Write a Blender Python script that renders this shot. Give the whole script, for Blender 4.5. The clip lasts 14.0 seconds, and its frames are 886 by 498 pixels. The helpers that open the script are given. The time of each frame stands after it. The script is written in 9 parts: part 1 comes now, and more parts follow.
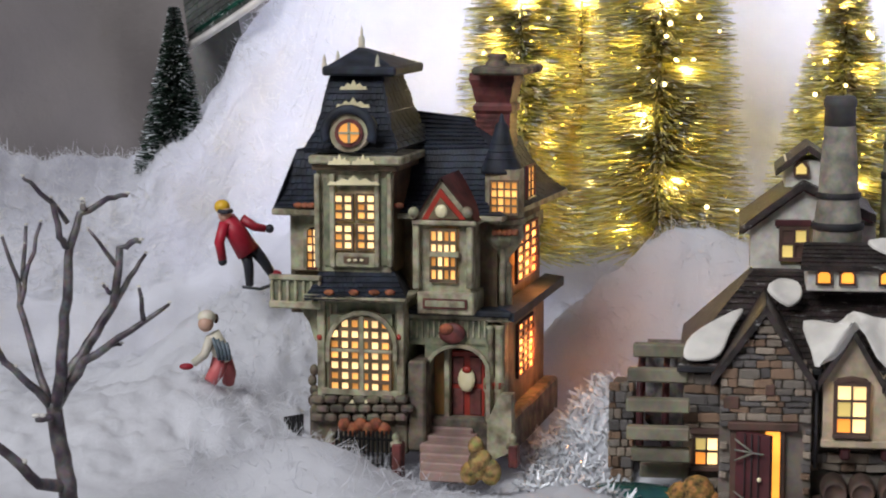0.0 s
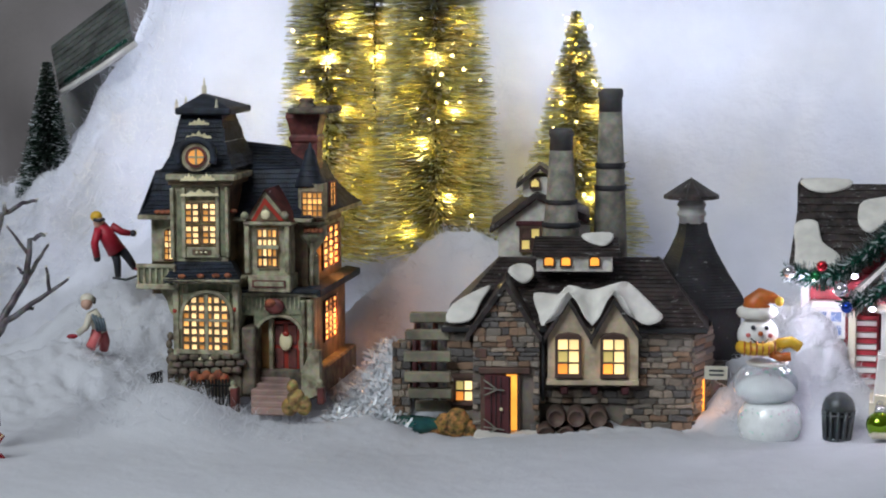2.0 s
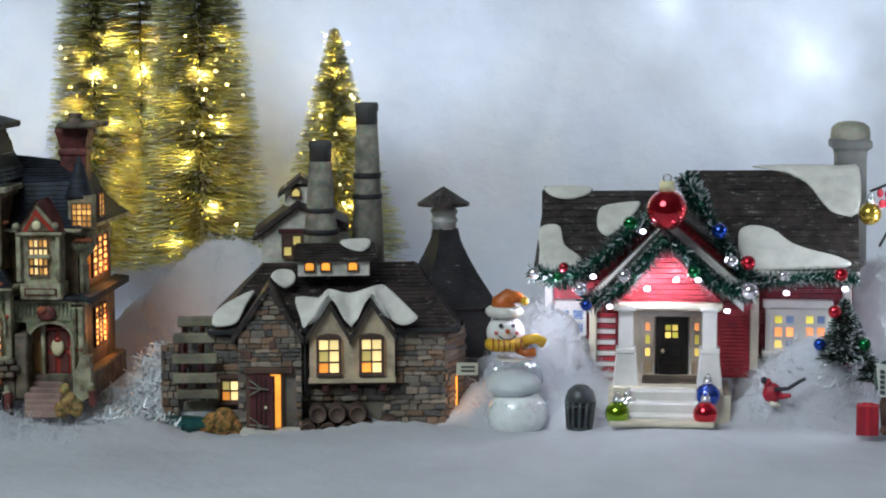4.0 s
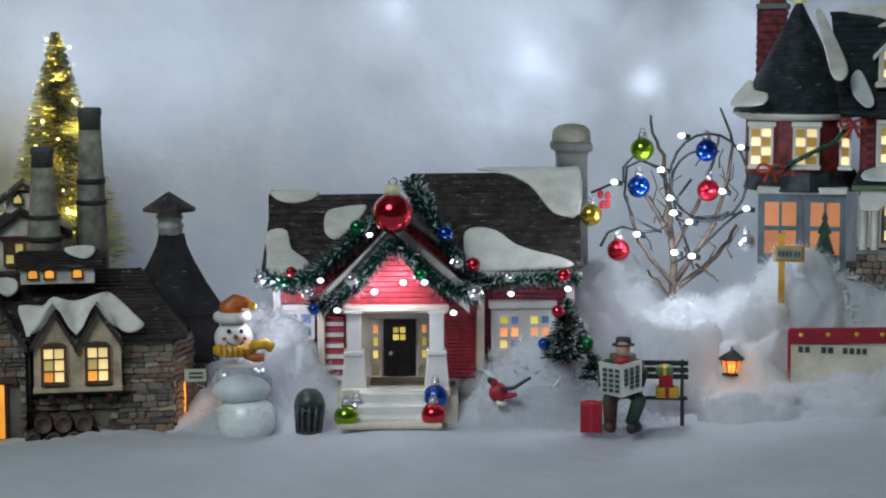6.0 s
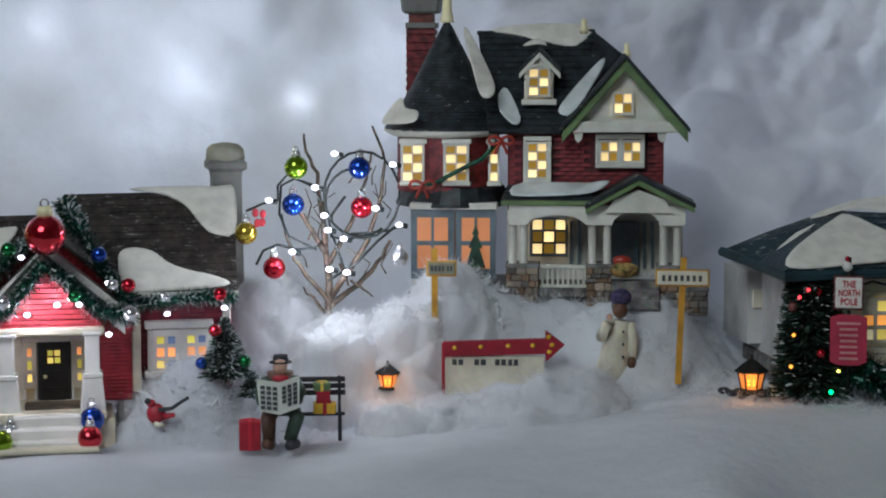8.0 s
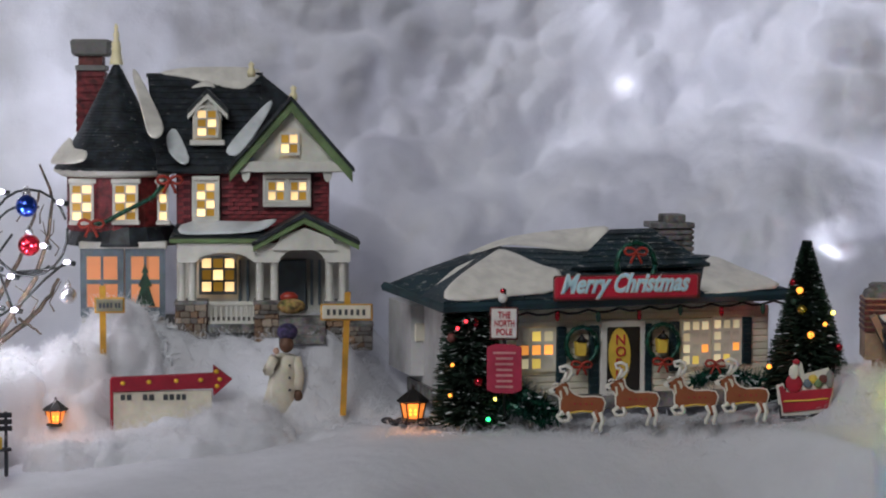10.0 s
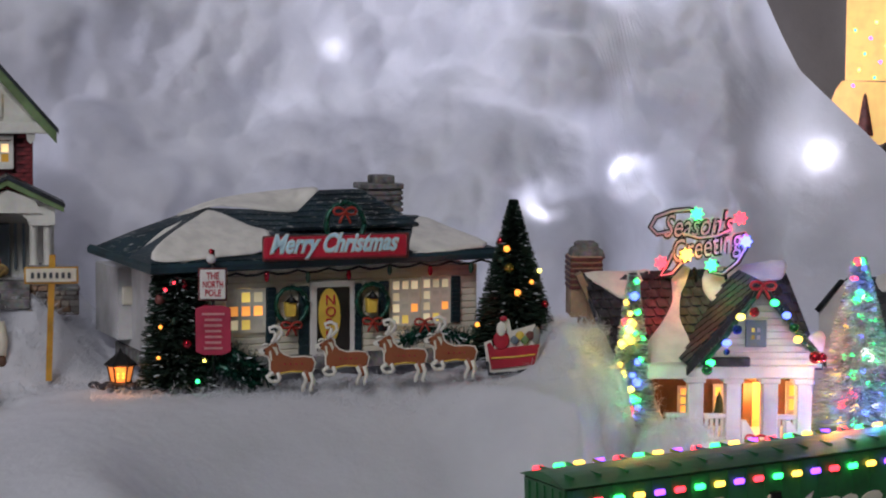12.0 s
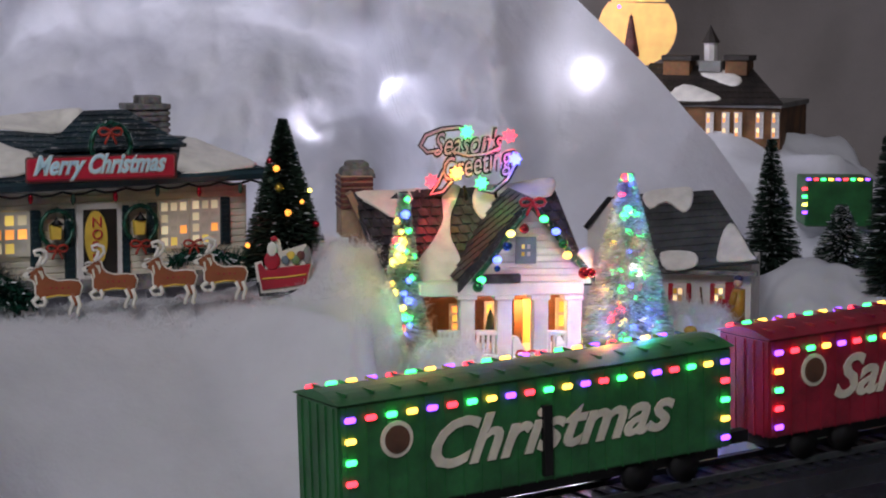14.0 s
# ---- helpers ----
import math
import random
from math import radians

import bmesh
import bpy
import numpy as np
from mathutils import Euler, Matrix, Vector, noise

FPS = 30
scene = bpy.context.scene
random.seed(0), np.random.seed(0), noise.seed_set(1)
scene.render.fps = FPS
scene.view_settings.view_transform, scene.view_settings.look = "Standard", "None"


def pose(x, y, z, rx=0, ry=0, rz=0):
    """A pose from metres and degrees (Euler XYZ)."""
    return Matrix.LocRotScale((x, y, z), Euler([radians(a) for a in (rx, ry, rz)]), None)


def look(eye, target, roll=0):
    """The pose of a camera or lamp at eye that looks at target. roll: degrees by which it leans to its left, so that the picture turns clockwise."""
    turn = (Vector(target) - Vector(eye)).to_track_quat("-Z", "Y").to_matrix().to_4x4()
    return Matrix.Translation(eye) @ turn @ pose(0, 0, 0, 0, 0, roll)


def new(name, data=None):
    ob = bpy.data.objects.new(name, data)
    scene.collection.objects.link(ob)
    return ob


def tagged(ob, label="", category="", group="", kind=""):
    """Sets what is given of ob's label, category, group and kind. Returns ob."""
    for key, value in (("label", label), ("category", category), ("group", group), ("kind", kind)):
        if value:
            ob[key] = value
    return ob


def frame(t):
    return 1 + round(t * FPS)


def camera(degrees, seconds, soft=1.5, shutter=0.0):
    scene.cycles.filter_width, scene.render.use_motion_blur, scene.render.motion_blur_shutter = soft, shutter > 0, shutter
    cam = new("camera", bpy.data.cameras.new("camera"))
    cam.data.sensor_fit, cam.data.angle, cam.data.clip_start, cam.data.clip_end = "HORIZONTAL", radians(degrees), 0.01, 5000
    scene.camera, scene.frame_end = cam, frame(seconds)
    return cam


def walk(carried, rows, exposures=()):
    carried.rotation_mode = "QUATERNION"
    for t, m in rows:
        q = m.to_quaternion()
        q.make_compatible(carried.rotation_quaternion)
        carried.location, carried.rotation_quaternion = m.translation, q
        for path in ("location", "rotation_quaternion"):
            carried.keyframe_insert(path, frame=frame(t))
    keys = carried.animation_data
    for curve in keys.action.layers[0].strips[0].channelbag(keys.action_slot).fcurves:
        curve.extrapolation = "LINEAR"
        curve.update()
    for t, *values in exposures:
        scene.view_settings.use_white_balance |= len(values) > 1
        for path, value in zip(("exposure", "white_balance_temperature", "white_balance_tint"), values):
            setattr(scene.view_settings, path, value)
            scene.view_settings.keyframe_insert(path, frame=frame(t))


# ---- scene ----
cam = camera(24.5, 14.0, soft=2.0)

# seconds, eye, then turn to the left, tilt up and roll in degrees
PATH = [
    (0, -0.1217, 0.3170, 0.2355, 20.951, -7.877, -0.15),
    (0.5, -0.0879, 0.2484, 0.2381, 20.537, -7.342, -0.24),
    (1, -0.0602, 0.1743, 0.2407, 19.125, -6.980, -0.18),
    (1.5, -0.0387, 0.1094, 0.2419, 17.755, -6.670, -0.17),
    (2, -0.0263, 0.0726, 0.2444, 16.089, -6.545, -0.16),
    (2.5, -0.0173, 0.0377, 0.2465, 14.476, -6.432, -0.17),
    (5, -0.0054, 0.0168, 0.2490, 6.125, -6.245, -0.13),
    (5.5, -0.0043, 0.0180, 0.2483, 4.159, -6.228, -0.10),
    (6, -0.0055, 0.0170, 0.2511, 2.051, -6.308, -0.12),
    (6.5, -0.0036, 0.0167, 0.2535, 0.077, -6.372, -0.14),
    (7, 0.0014, 0.0167, 0.2523, -2.084, -6.261, -0.17),
    (7.5, -0.0018, 0.0178, 0.2515, -4.684, -6.129, -0.16),
    (8, -0.0049, 0.0115, 0.2537, -7.608, -5.930, -0.11),
    (8.5, -0.0004, -0.0005, 0.2544, -9.904, -5.162, -0.15),
    (11, 0.0072, -0.0196, 0.2320, -20.242, -3.715, 0.40),
    (11.5, 0.0090, -0.0181, 0.2324, -22.282, -3.999, 0.35),
    (12, 0.0109, -0.0173, 0.2311, -24.073, -4.672, 0.39),
    (12.5, 0.0147, -0.0168, 0.2308, -26.210, -4.912, 0.25),
    (13, 0.0125, -0.0153, 0.2277, -28.141, -4.890, 0.24),
    (13.5, 0.0131, -0.0139, 0.2269, -29.388, -5.808, 0.28),
    (14, 0.0145, -0.0125, 0.2249, -30.499, -6.597, 0.32),
]


def aim(eye, yaw, pitch, roll):
    way = Vector((-math.sin(radians(yaw)) * math.cos(radians(pitch)), math.cos(radians(yaw)) * math.cos(radians(pitch)), math.sin(radians(pitch))))
    return look(eye, Vector(eye) + way, roll)


walk(cam, [(t, aim((x, y, z), yaw, pitch, roll)) for t, x, y, z, yaw, pitch, roll in PATH],
     [(0, 0.52, 6650, 12), (1.2, 0.40, 6400, 9), (2.5, 0.25, 6250, 4), (5.0, -0.12, 6050, -4), (6.5, -0.36, 6080, -4), (8.5, -0.22, 6400, 2), (11, -0.02, 6800, 13), (12.0, -0.12, 6600, 14), (14, -0.05, 6650, 17)])

# ---- world and large lights ----
world = bpy.data.worlds.new("room_light")
scene.world = world
world.use_nodes = True
world.node_tree.nodes["Background"].inputs["Color"].default_value = (0.80, 0.82, 1.0, 1)
world.node_tree.nodes["Background"].inputs["Strength"].default_value = 0.05


def polar(az, r, z):
    a = radians(az)
    return Vector((math.sin(a) * r, math.cos(a) * r, z))


def lamp(name, kind, place, power, colour, size=0.01, target=None):
    data = bpy.data.lights.new(name, kind)
    data.energy, data.color = power, colour
    if kind == "AREA":
        data.shape, data.size = "DISK", size
    else:
        data.shadow_soft_size = size
    ob = new(name, data)
    ob.matrix_world = look(place, target) if target else Matrix.Translation(place)
    return ob


# the room's ceiling light, and the cold white lights tucked behind the cotton
lamp("ceiling_lamp", "AREA", (-0.75, -0.40, 1.40), 23.0, (0.93, 0.95, 1.0), 1.0, (-0.2, 1.0, 0))
COTTON_LIGHTS = [(-24.3, 1.44, 0.14, 0.6), (-22.0, 1.47, 0.25, 0.8), (-19, 1.47, 0.18, 1.2), (-16.5, 1.48, 0.31, 1.3), (-13, 1.48, 0.22, 1.1), (-10.5, 1.48, 0.33, 0.8), (-8.0, 1.47, 0.21, 0.7), (-5, 1.47, 0.31, 0.8), (-0.2, 1.47, 0.235, 1.0),
                 (2.6, 1.47, 0.222, 1.4), (5.6, 1.45, 0.18, 0.9), (-1.5, 1.46, 0.14, 1.2), (4.0, 1.47, 0.33, 1.7), (0.5, 1.47, 0.36, 1.4), (14.5, 1.44, 0.13, 0.3), (16.5, 1.48, 0.30, 0.15), (21.3, 1.46, 0.255, 0.45), (29.2, 1.44, 0.185, 0.40),
                 (27.0, 1.44, 0.160, 0.40), (26.8, 1.46, 0.33, 1.9), (22.5, 1.46, 0.20, 0.6), (25.5, 1.46, 0.25, 0.7), (30.5, 1.45, 0.30, 1.3), (34.4, 1.42, 0.190, 0.5), (23.5, 1.46, 0.32, 0.9), (31.5, 1.44, 0.23, 0.4)]
for az, r, z, p in COTTON_LIGHTS:
    lamp("cotton_light", "POINT", polar(az, r, z), p * 0.22, (0.82, 0.84, 1.0), 0.006)

# ---- materials ----


def mat(name, colour, rough=0.6, metal=0.0, vary=0.12, scale=60.0, bump=0.15, coat=0.0, second=None, fine=400.0, spread=0.0, glow=0.0, random_each=0.0, fleck=0.0):
    """A painted or natural surface: two scales of variation, fine relief."""
    m = bpy.data.materials.new(name)
    m.use_nodes = True
    n, l = m.node_tree.nodes, m.node_tree.links
    b = n["Principled BSDF"]
    pos = n.new("ShaderNodeTexCoord")
    big, small = n.new("ShaderNodeTexNoise"), n.new("ShaderNodeTexNoise")
    big.inputs["Scale"].default_value, small.inputs["Scale"].default_value = scale, fine
    big.inputs["Detail"].default_value, small.inputs["Detail"].default_value = 4, 3
    l.new(pos.outputs["Object"], big.inputs["Vector"])
    l.new(pos.outputs["Object"], small.inputs["Vector"])
    ramp = n.new("ShaderNodeValToRGB")
    dark = second or tuple(c * (1 - 2.2 * vary) for c in colour)
    lite = tuple(min(1, c * (1 + vary)) for c in colour)
    ramp.color_ramp.elements[0].position, ramp.color_ramp.elements[1].position = 0.34, 0.62
    ramp.color_ramp.elements[0].color, ramp.color_ramp.elements[1].color = (*dark, 1), (*lite, 1)
    l.new(big.outputs["Fac"], ramp.inputs["Fac"])
    mix = n.new("ShaderNodeMixRGB")
    mix.blend_type = "OVERLAY"
    mix.inputs["Fac"].default_value = min(1, 1.6 * vary)
    l.new(ramp.outputs["Color"], mix.inputs["Color1"])
    l.new(small.outputs["Color"], mix.inputs["Color2"])
    out = mix.outputs["Color"]
    if random_each:
        info, hsv, span = n.new("ShaderNodeObjectInfo"), n.new("ShaderNodeHueSaturation"), n.new("ShaderNodeMapRange")
        span.inputs["To Min"].default_value, span.inputs["To Max"].default_value = 1 - random_each, 1 + random_each
        l.new(info.outputs["Random"], span.inputs["Value"])
        l.new(span.outputs["Result"], hsv.inputs["Value"])
        l.new(out, hsv.inputs["Color"])
        out = hsv.outputs["Color"]
    if fleck:  # dry-brushed snow caught on the relief
        squash, speck, cut, over = n.new("ShaderNodeMapping"), n.new("ShaderNodeTexNoise"), n.new("ShaderNodeMapRange"), n.new("ShaderNodeMixRGB")
        squash.inputs["Scale"].default_value = (0.35, 1.0, 1.3)
        speck.inputs["Scale"].default_value, speck.inputs["Detail"].default_value, speck.inputs["Roughness"].default_value = 420, 5, 0.7
        cut.inputs["From Min"].default_value, cut.inputs["From Max"].default_value = 0.66 - 0.4 * fleck, 0.76 - 0.4 * fleck
        over.inputs["Color2"].default_value = (0.46, 0.46, 0.44, 1)
        l.new(pos.outputs["Object"], squash.inputs["Vector"])
        l.new(squash.outputs["Vector"], speck.inputs["Vector"])
        l.new(speck.outputs["Fac"], cut.inputs["Value"])
        l.new(cut.outputs["Result"], over.inputs["Fac"])
        l.new(out, over.inputs["Color1"])
        out = over.outputs["Color"]
    l.new(out, b.inputs["Base Color"])
    bp = n.new("ShaderNodeBump")
    bp.inputs["Strength"].default_value, bp.inputs["Distance"].default_value = bump, 0.0006
    l.new(small.outputs["Fac"], bp.inputs["Height"])
    l.new(bp.outputs["Normal"], b.inputs["Normal"])
    b.inputs["Roughness"].default_value, b.inputs["Metallic"].default_value, b.inputs["Coat Weight"].default_value = rough, metal, coat
    if spread:
        b.inputs["Subsurface Weight"].default_value, b.inputs["Subsurface Scale"].default_value = spread, 0.004
    if glow:
        b.inputs["Emission Strength"].default_value = glow
        l.new(out, b.inputs["Emission Color"])
    return m


def cotton(name, colour, sheer, patchy=0.15):
    """Cotton batting: soft white fibre that lets light through."""
    m = bpy.data.materials.new(name)
    m.use_nodes = True
    n, l = m.node_tree.nodes, m.node_tree.links
    n.remove(n["Principled BSDF"])
    d, tr, mix = n.new("ShaderNodeBsdfDiffuse"), n.new("ShaderNodeBsdfTranslucent"), n.new("ShaderNodeMixShader")
    pos, cloud, fluff, ramp = n.new("ShaderNodeTexCoord"), n.new("ShaderNodeTexNoise"), n.new("ShaderNodeTexNoise"), n.new("ShaderNodeValToRGB")
    cloud.inputs["Scale"].default_value, cloud.inputs["Detail"].default_value, cloud.inputs["Roughness"].default_value = 14, 6, 0.6
    fluff.inputs["Scale"].default_value, fluff.inputs["Detail"].default_value, fluff.inputs["Roughness"].default_value = 160, 8, 0.65
    ramp.color_ramp.elements[0].position, ramp.color_ramp.elements[1].position = 0.3, 0.65
    ramp.color_ramp.elements[0].color = (*(c * 0.86 for c in colour), 1)
    ramp.color_ramp.elements[1].color = (*colour, 1)
    for k in (cloud, fluff):
        l.new(pos.outputs["Object"], k.inputs["Vector"])
    l.new(cloud.outputs["Fac"], ramp.inputs["Fac"])
    bp = n.new("ShaderNodeBump")
    bp.inputs["Strength"].default_value, bp.inputs["Distance"].default_value = 0.4, 0.002
    l.new(fluff.outputs["Fac"], bp.inputs["Height"])
    for k in (d, tr):
        l.new(ramp.outputs["Color"], k.inputs["Color"])
        l.new(bp.outputs["Normal"], k.inputs["Normal"])
    thick, span = n.new("ShaderNodeTexNoise"), n.new("ShaderNodeMapRange")  # thick and thin places
    thick.inputs["Scale"].default_value, thick.inputs["Detail"].default_value, thick.inputs["Roughness"].default_value = 6, 8, 0.58
    span.inputs["From Min"].default_value, span.inputs["From Max"].default_value = 0.36, 0.64
    span.inputs["To Min"].default_value, span.inputs["To Max"].default_value = sheer * (1 - patchy), min(0.9, sheer * (1 + patchy))
    l.new(pos.outputs["Object"], thick.inputs["Vector"])
    l.new(thick.outputs["Fac"], span.inputs["Value"])
    l.new(span.outputs["Result"], mix.inputs[0])
    l.new(d.outputs[0], mix.inputs[1])
    l.new(tr.outputs[0], mix.inputs[2])
    l.new(mix.outputs[0], n["Material Output"].inputs["Surface"])
    return m


def glowing(name, colour, strength):
    m = bpy.data.materials.new(name)
    m.use_nodes = True
    b = m.node_tree.nodes["Principled BSDF"]
    b.inputs["Base Color"].default_value = (*colour, 1)
    b.inputs["Emission Color"].default_value, b.inputs["Emission Strength"].default_value = (*colour, 1), strength
    return m


def lit_pane(name, colour, strength):
    """Coloured window film with a lamp close behind it: light and dark patches."""
    m = bpy.data.materials.new(name)
    m.use_nodes = True
    n, l = m.node_tree.nodes, m.node_tree.links
    b = n["Principled BSDF"]
    b.inputs["Base Color"].default_value = (*colour, 1)
    b.inputs["Roughness"].default_value = 0.35
    info, span, pos, tex, mul = (n.new("ShaderNodeObjectInfo"), n.new("ShaderNodeMapRange"), n.new("ShaderNodeTexCoord"), n.new("ShaderNodeTexNoise"), n.new("ShaderNodeMath"))
    tex.inputs["Scale"].default_value = 90
    l.new(pos.outputs["Object"], tex.inputs["Vector"])
    span.inputs["To Min"].default_value, span.inputs["To Max"].default_value = strength * 0.55, strength * 1.35
    l.new(info.outputs["Random"], span.inputs["Value"])
    mul.operation = "MULTIPLY"
    l.new(span.outputs["Result"], mul.inputs[0])
    rim = n.new("ShaderNodeMapRange")
    rim.inputs["From Min"].default_value, rim.inputs["From Max"].default_value, rim.inputs["To Min"].default_value, rim.inputs["To Max"].default_value = 0.3, 0.7, 0.7, 1.2
    l.new(tex.outputs["Fac"], rim.inputs["Value"])
    l.new(rim.outputs["Result"], mul.inputs[1])
    l.new(mul.outputs[0], b.inputs["Emission Strength"])
    b.inputs["Emission Color"].default_value = (*colour, 1)
    return m


SNOW = cotton("cotton_snow", (0.84, 0.86, 0.90), 0.35)
WALL_COTTON = cotton("cotton_backing", (0.80, 0.82, 0.88), 0.48, 0.8)
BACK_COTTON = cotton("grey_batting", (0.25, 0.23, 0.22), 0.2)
ROOM = mat("room_paint", (0.42, 0.41, 0.43), 0.9, scale=3)

# ---- helpers for shapes ----


def link(name, bm, material, parent=None, label="", smooth=False):
    me = bpy.data.meshes.new(name)
    bmesh.ops.recalc_face_normals(bm, faces=bm.faces)
    bm.to_mesh(me)
    bm.free()
    if smooth:
        for p in me.polygons:
            p.use_smooth = True
    me.materials.append(material)
    ob = new(name, me)
    if parent is not None:
        ob.parent = parent
    if label:
        ob["label"] = label
    return ob


def part(name, bm, material, parent, label="", smooth=False):
    return link(name, bm, material, parent, label, smooth)


def sheet(name, f, nu, nv, material, smooth=True):
    """A surface over a grid: f(u, v) with u, v from 0 to 1."""
    verts = [f(i / nu, j / nv) for i in range(nu + 1) for j in range(nv + 1)]
    faces = [(i * (nv + 1) + j, (i + 1) * (nv + 1) + j, (i + 1) * (nv + 1) + j + 1, i * (nv + 1) + j + 1) for i in range(nu) for j in range(nv)]
    me = bpy.data.meshes.new(name)
    me.from_pydata([tuple(v) for v in verts], [], faces)
    for p in me.polygons:
        p.use_smooth = smooth
    me.materials.append(material)
    return new(name, me)


def smooth01(x):
    x = min(1.0, max(0.0, x))
    return x * x * (3 - 2 * x)


def lerp(table, x):
    for (a, p), (b, q) in zip(table, table[1:]):
        if x <= b:
            return p + (q - p) * smooth01((x - a) / (b - a)) if x > a else p
    return table[-1][1]


# ---- ground, cotton hills and the room ----
FRONT = [(-32, 0.055), (-26, 0.050), (-21, 0.044), (-15, 0.036), (-8, 0.041), (2, 0.045), (10, 0.058), (16, 0.070), (22, 0.071), (27.5, 0.077), (28.9, 0.073), (30.5, -0.006), (46, -0.010)]
MOUNDS = [  # turn to the right, range, height, half widths in metres along and away
    (-23.6, 1.045, 0.022, 0.030, 0.026), (-27, 1.12, 0.022, 0.06, 0.05), (-24.6, 1.21, 0.050, 0.05, 0.05), (-15.6, 1.215, 0.088, 0.075, 0.03), (-17.6, 1.12, 0.034, 0.020, 0.02), (-19.0, 1.05, 0.006, 0.04, 0.02), (-3.9, 0.995, 0.010, 0.06, 0.045), (-13.2, 1.03, 0.008, 0.08, 0.04),
    (-6.7, 1.072, 0.046, 0.030, 0.016), (-8.4, 1.13, 0.03, 0.03, 0.03), (-0.5, 1.052, 0.030, 0.022, 0.014), (0.7, 1.056, 0.028, 0.020, 0.014), (2.0, 1.07, 0.020, 0.022, 0.014), (4.2, 1.145, 0.048, 0.05, 0.035), (8.0, 1.105, 0.018, 0.03, 0.014),
    (9.4, 1.068, 0.012, 0.030, 0.010), (12.4, 1.085, 0.014, 0.02, 0.012), (16, 1.19, 0.02, 0.05, 0.04),
    (28.6, 1.055, 0.030, 0.020, 0.03), (30.2, 1.085, 0.055, 0.016, 0.03), (31.4, 1.045, 0.034, 0.018, 0.012), (31.3, 0.995, 0.012, 0.02, 0.03), (38.6, 1.13, 0.02, 0.03, 0.03)]
TOP = [(-34, 0.060), (-28.4, 0.065), (-27.3, 0.068), (-27.0, 0.083), (-26.2, 0.100), (-25.7, 0.114), (-25.3, 0.138), (-24.5, 0.158), (-24.0, 0.185), (-22.6, 0.36), (-20, 0.46), (29, 0.46), (32.3, 0.34), (34.7, 0.232), (37.1, 0.178), (38.84, 0.134), (41.1, 0.058), (42.0, 0.014), (48, 0.006)]


def ground(az, r):
    z = lerp(FRONT, az + (0.55 * noise.noise(Vector((r * 22, az * 0.5, 2))) + 0.25 * noise.noise(Vector((r * 70, az, 5))) if az > 27 else 0))
    if az > 29:
        z += smooth01((r - 1.025 + 0.045 * smooth01((az - 31.5) / 2) - 0.10 * smooth01((az - 36) / 3)) / 0.055) * 0.046 * smooth01((az - 29) / 1.4)
    z += 0.050 * smooth01((r - 1.072) / 0.045) * smooth01((az - 4.5) / 3) * smooth01((16 - az) / 3)
    z -= 0.05 * smooth01((0.98 - r) / 0.4)
    for a, q, h, wa, wr in MOUNDS:
        da, dr = radians(az - a) * q / wa, (r - q) / wr
        if da * da + dr * dr < 9:
            z += h * math.exp(-da * da - dr * dr)
    p = polar(az, r, 0)
    wide = 0.17 - 0.12 * smooth01((p.x - 0.42) / 0.08)
    dip = smooth01((0.80 + wide - p.y) / wide) * smooth01((p.x - 0.22) / 0.12)
    z += (-0.024 - z) * dip
    far = 0.10 + 1.1 * smooth01((r - 1.02) / 0.06)
    z += (noise.fractal(p * 26, 1.0, 2.1, 5) * 0.0045 + noise.fractal(p * 95, 0.7, 2.1, 4) * 0.0024) * far
    return z


def ground_point(u, v):
    az = -34 + 82 * u
    r = 0.60 + 0.70 * v
    return polar(az, r, ground(az, r))


tagged(sheet("ground", ground_point, 760, 230, SNOW), "white fluffy cotton snow laid over hills and hollows", "snow", kind="structure")


def billow(p, s):
    """Rounded lobes with soft creases between them, as in pulled cotton."""
    near = -math.log(sum(math.exp(-11 * d) for d in noise.voronoi(p * s)[0])) / 11
    return 0.62 - max(0.0, near) ** 2 * 1.5


def straight(table, x):
    for (a, p), (b, q) in zip(table, table[1:]):
        if x <= b:
            return p + (q - p) * max(0.0, x - a) / (b - a)
    return table[-1][1]


def hill_point(u, v):
    az = -34 + 82 * u
    edge = Vector((az * 0.9, 3.1, 0))
    ragged = 0.008 * noise.fractal(edge, 0.9, 2.1, 5) * smooth01((-21 - az) / 3)
    top = straight(TOP, az) + ragged
    z = lerp(FRONT, az) - 0.02 + (top + 0.034) * v**1.35
    q = polar(az, 1.34, z)
    warp = Vector((noise.noise(q * 7), noise.noise(q * 7 + Vector((7, 1, 3))), noise.noise(q * 7 + Vector((2, 9, 5))))) * 0.030
    cloudy = (0.10 + 0.16 * smooth01((az + 4) / 6) + 0.74 * smooth01((az - 7) / 8)) * (1 - 0.8 * smooth01((az - 32.5) / 2)) * smooth01(v * 3)
    slope = smooth01((-21 - az) / 3)
    lobe = (billow(q + warp, 5.5) * 0.080 + billow(q + warp, 13) * 0.044 + billow(q + warp * 0.6, 28) * 0.022 + billow(q + warp * 0.3, 60) * 0.007) * cloudy
    lobe += slope * (billow(q + warp, 14) * 0.014 + billow(q, 33) * 0.008)
    r = 1.215 + 0.14 * smooth01(v * 2.0) + 0.03 * v - lobe + noise.fractal(q * 19, 0.85, 2.1, 7) * 0.007 * max(cloudy, slope)
    r += 0.10 * max(0.0, (v - 0.86) / 0.14) ** 2 * slope
    z += 0.2 * lobe
    return polar(az, r, z)


tagged(sheet("cotton_hill", hill_point, 880, 270, WALL_COTTON), "billowing cotton hillside, lit from behind by cold lights", "snow", kind="structure")


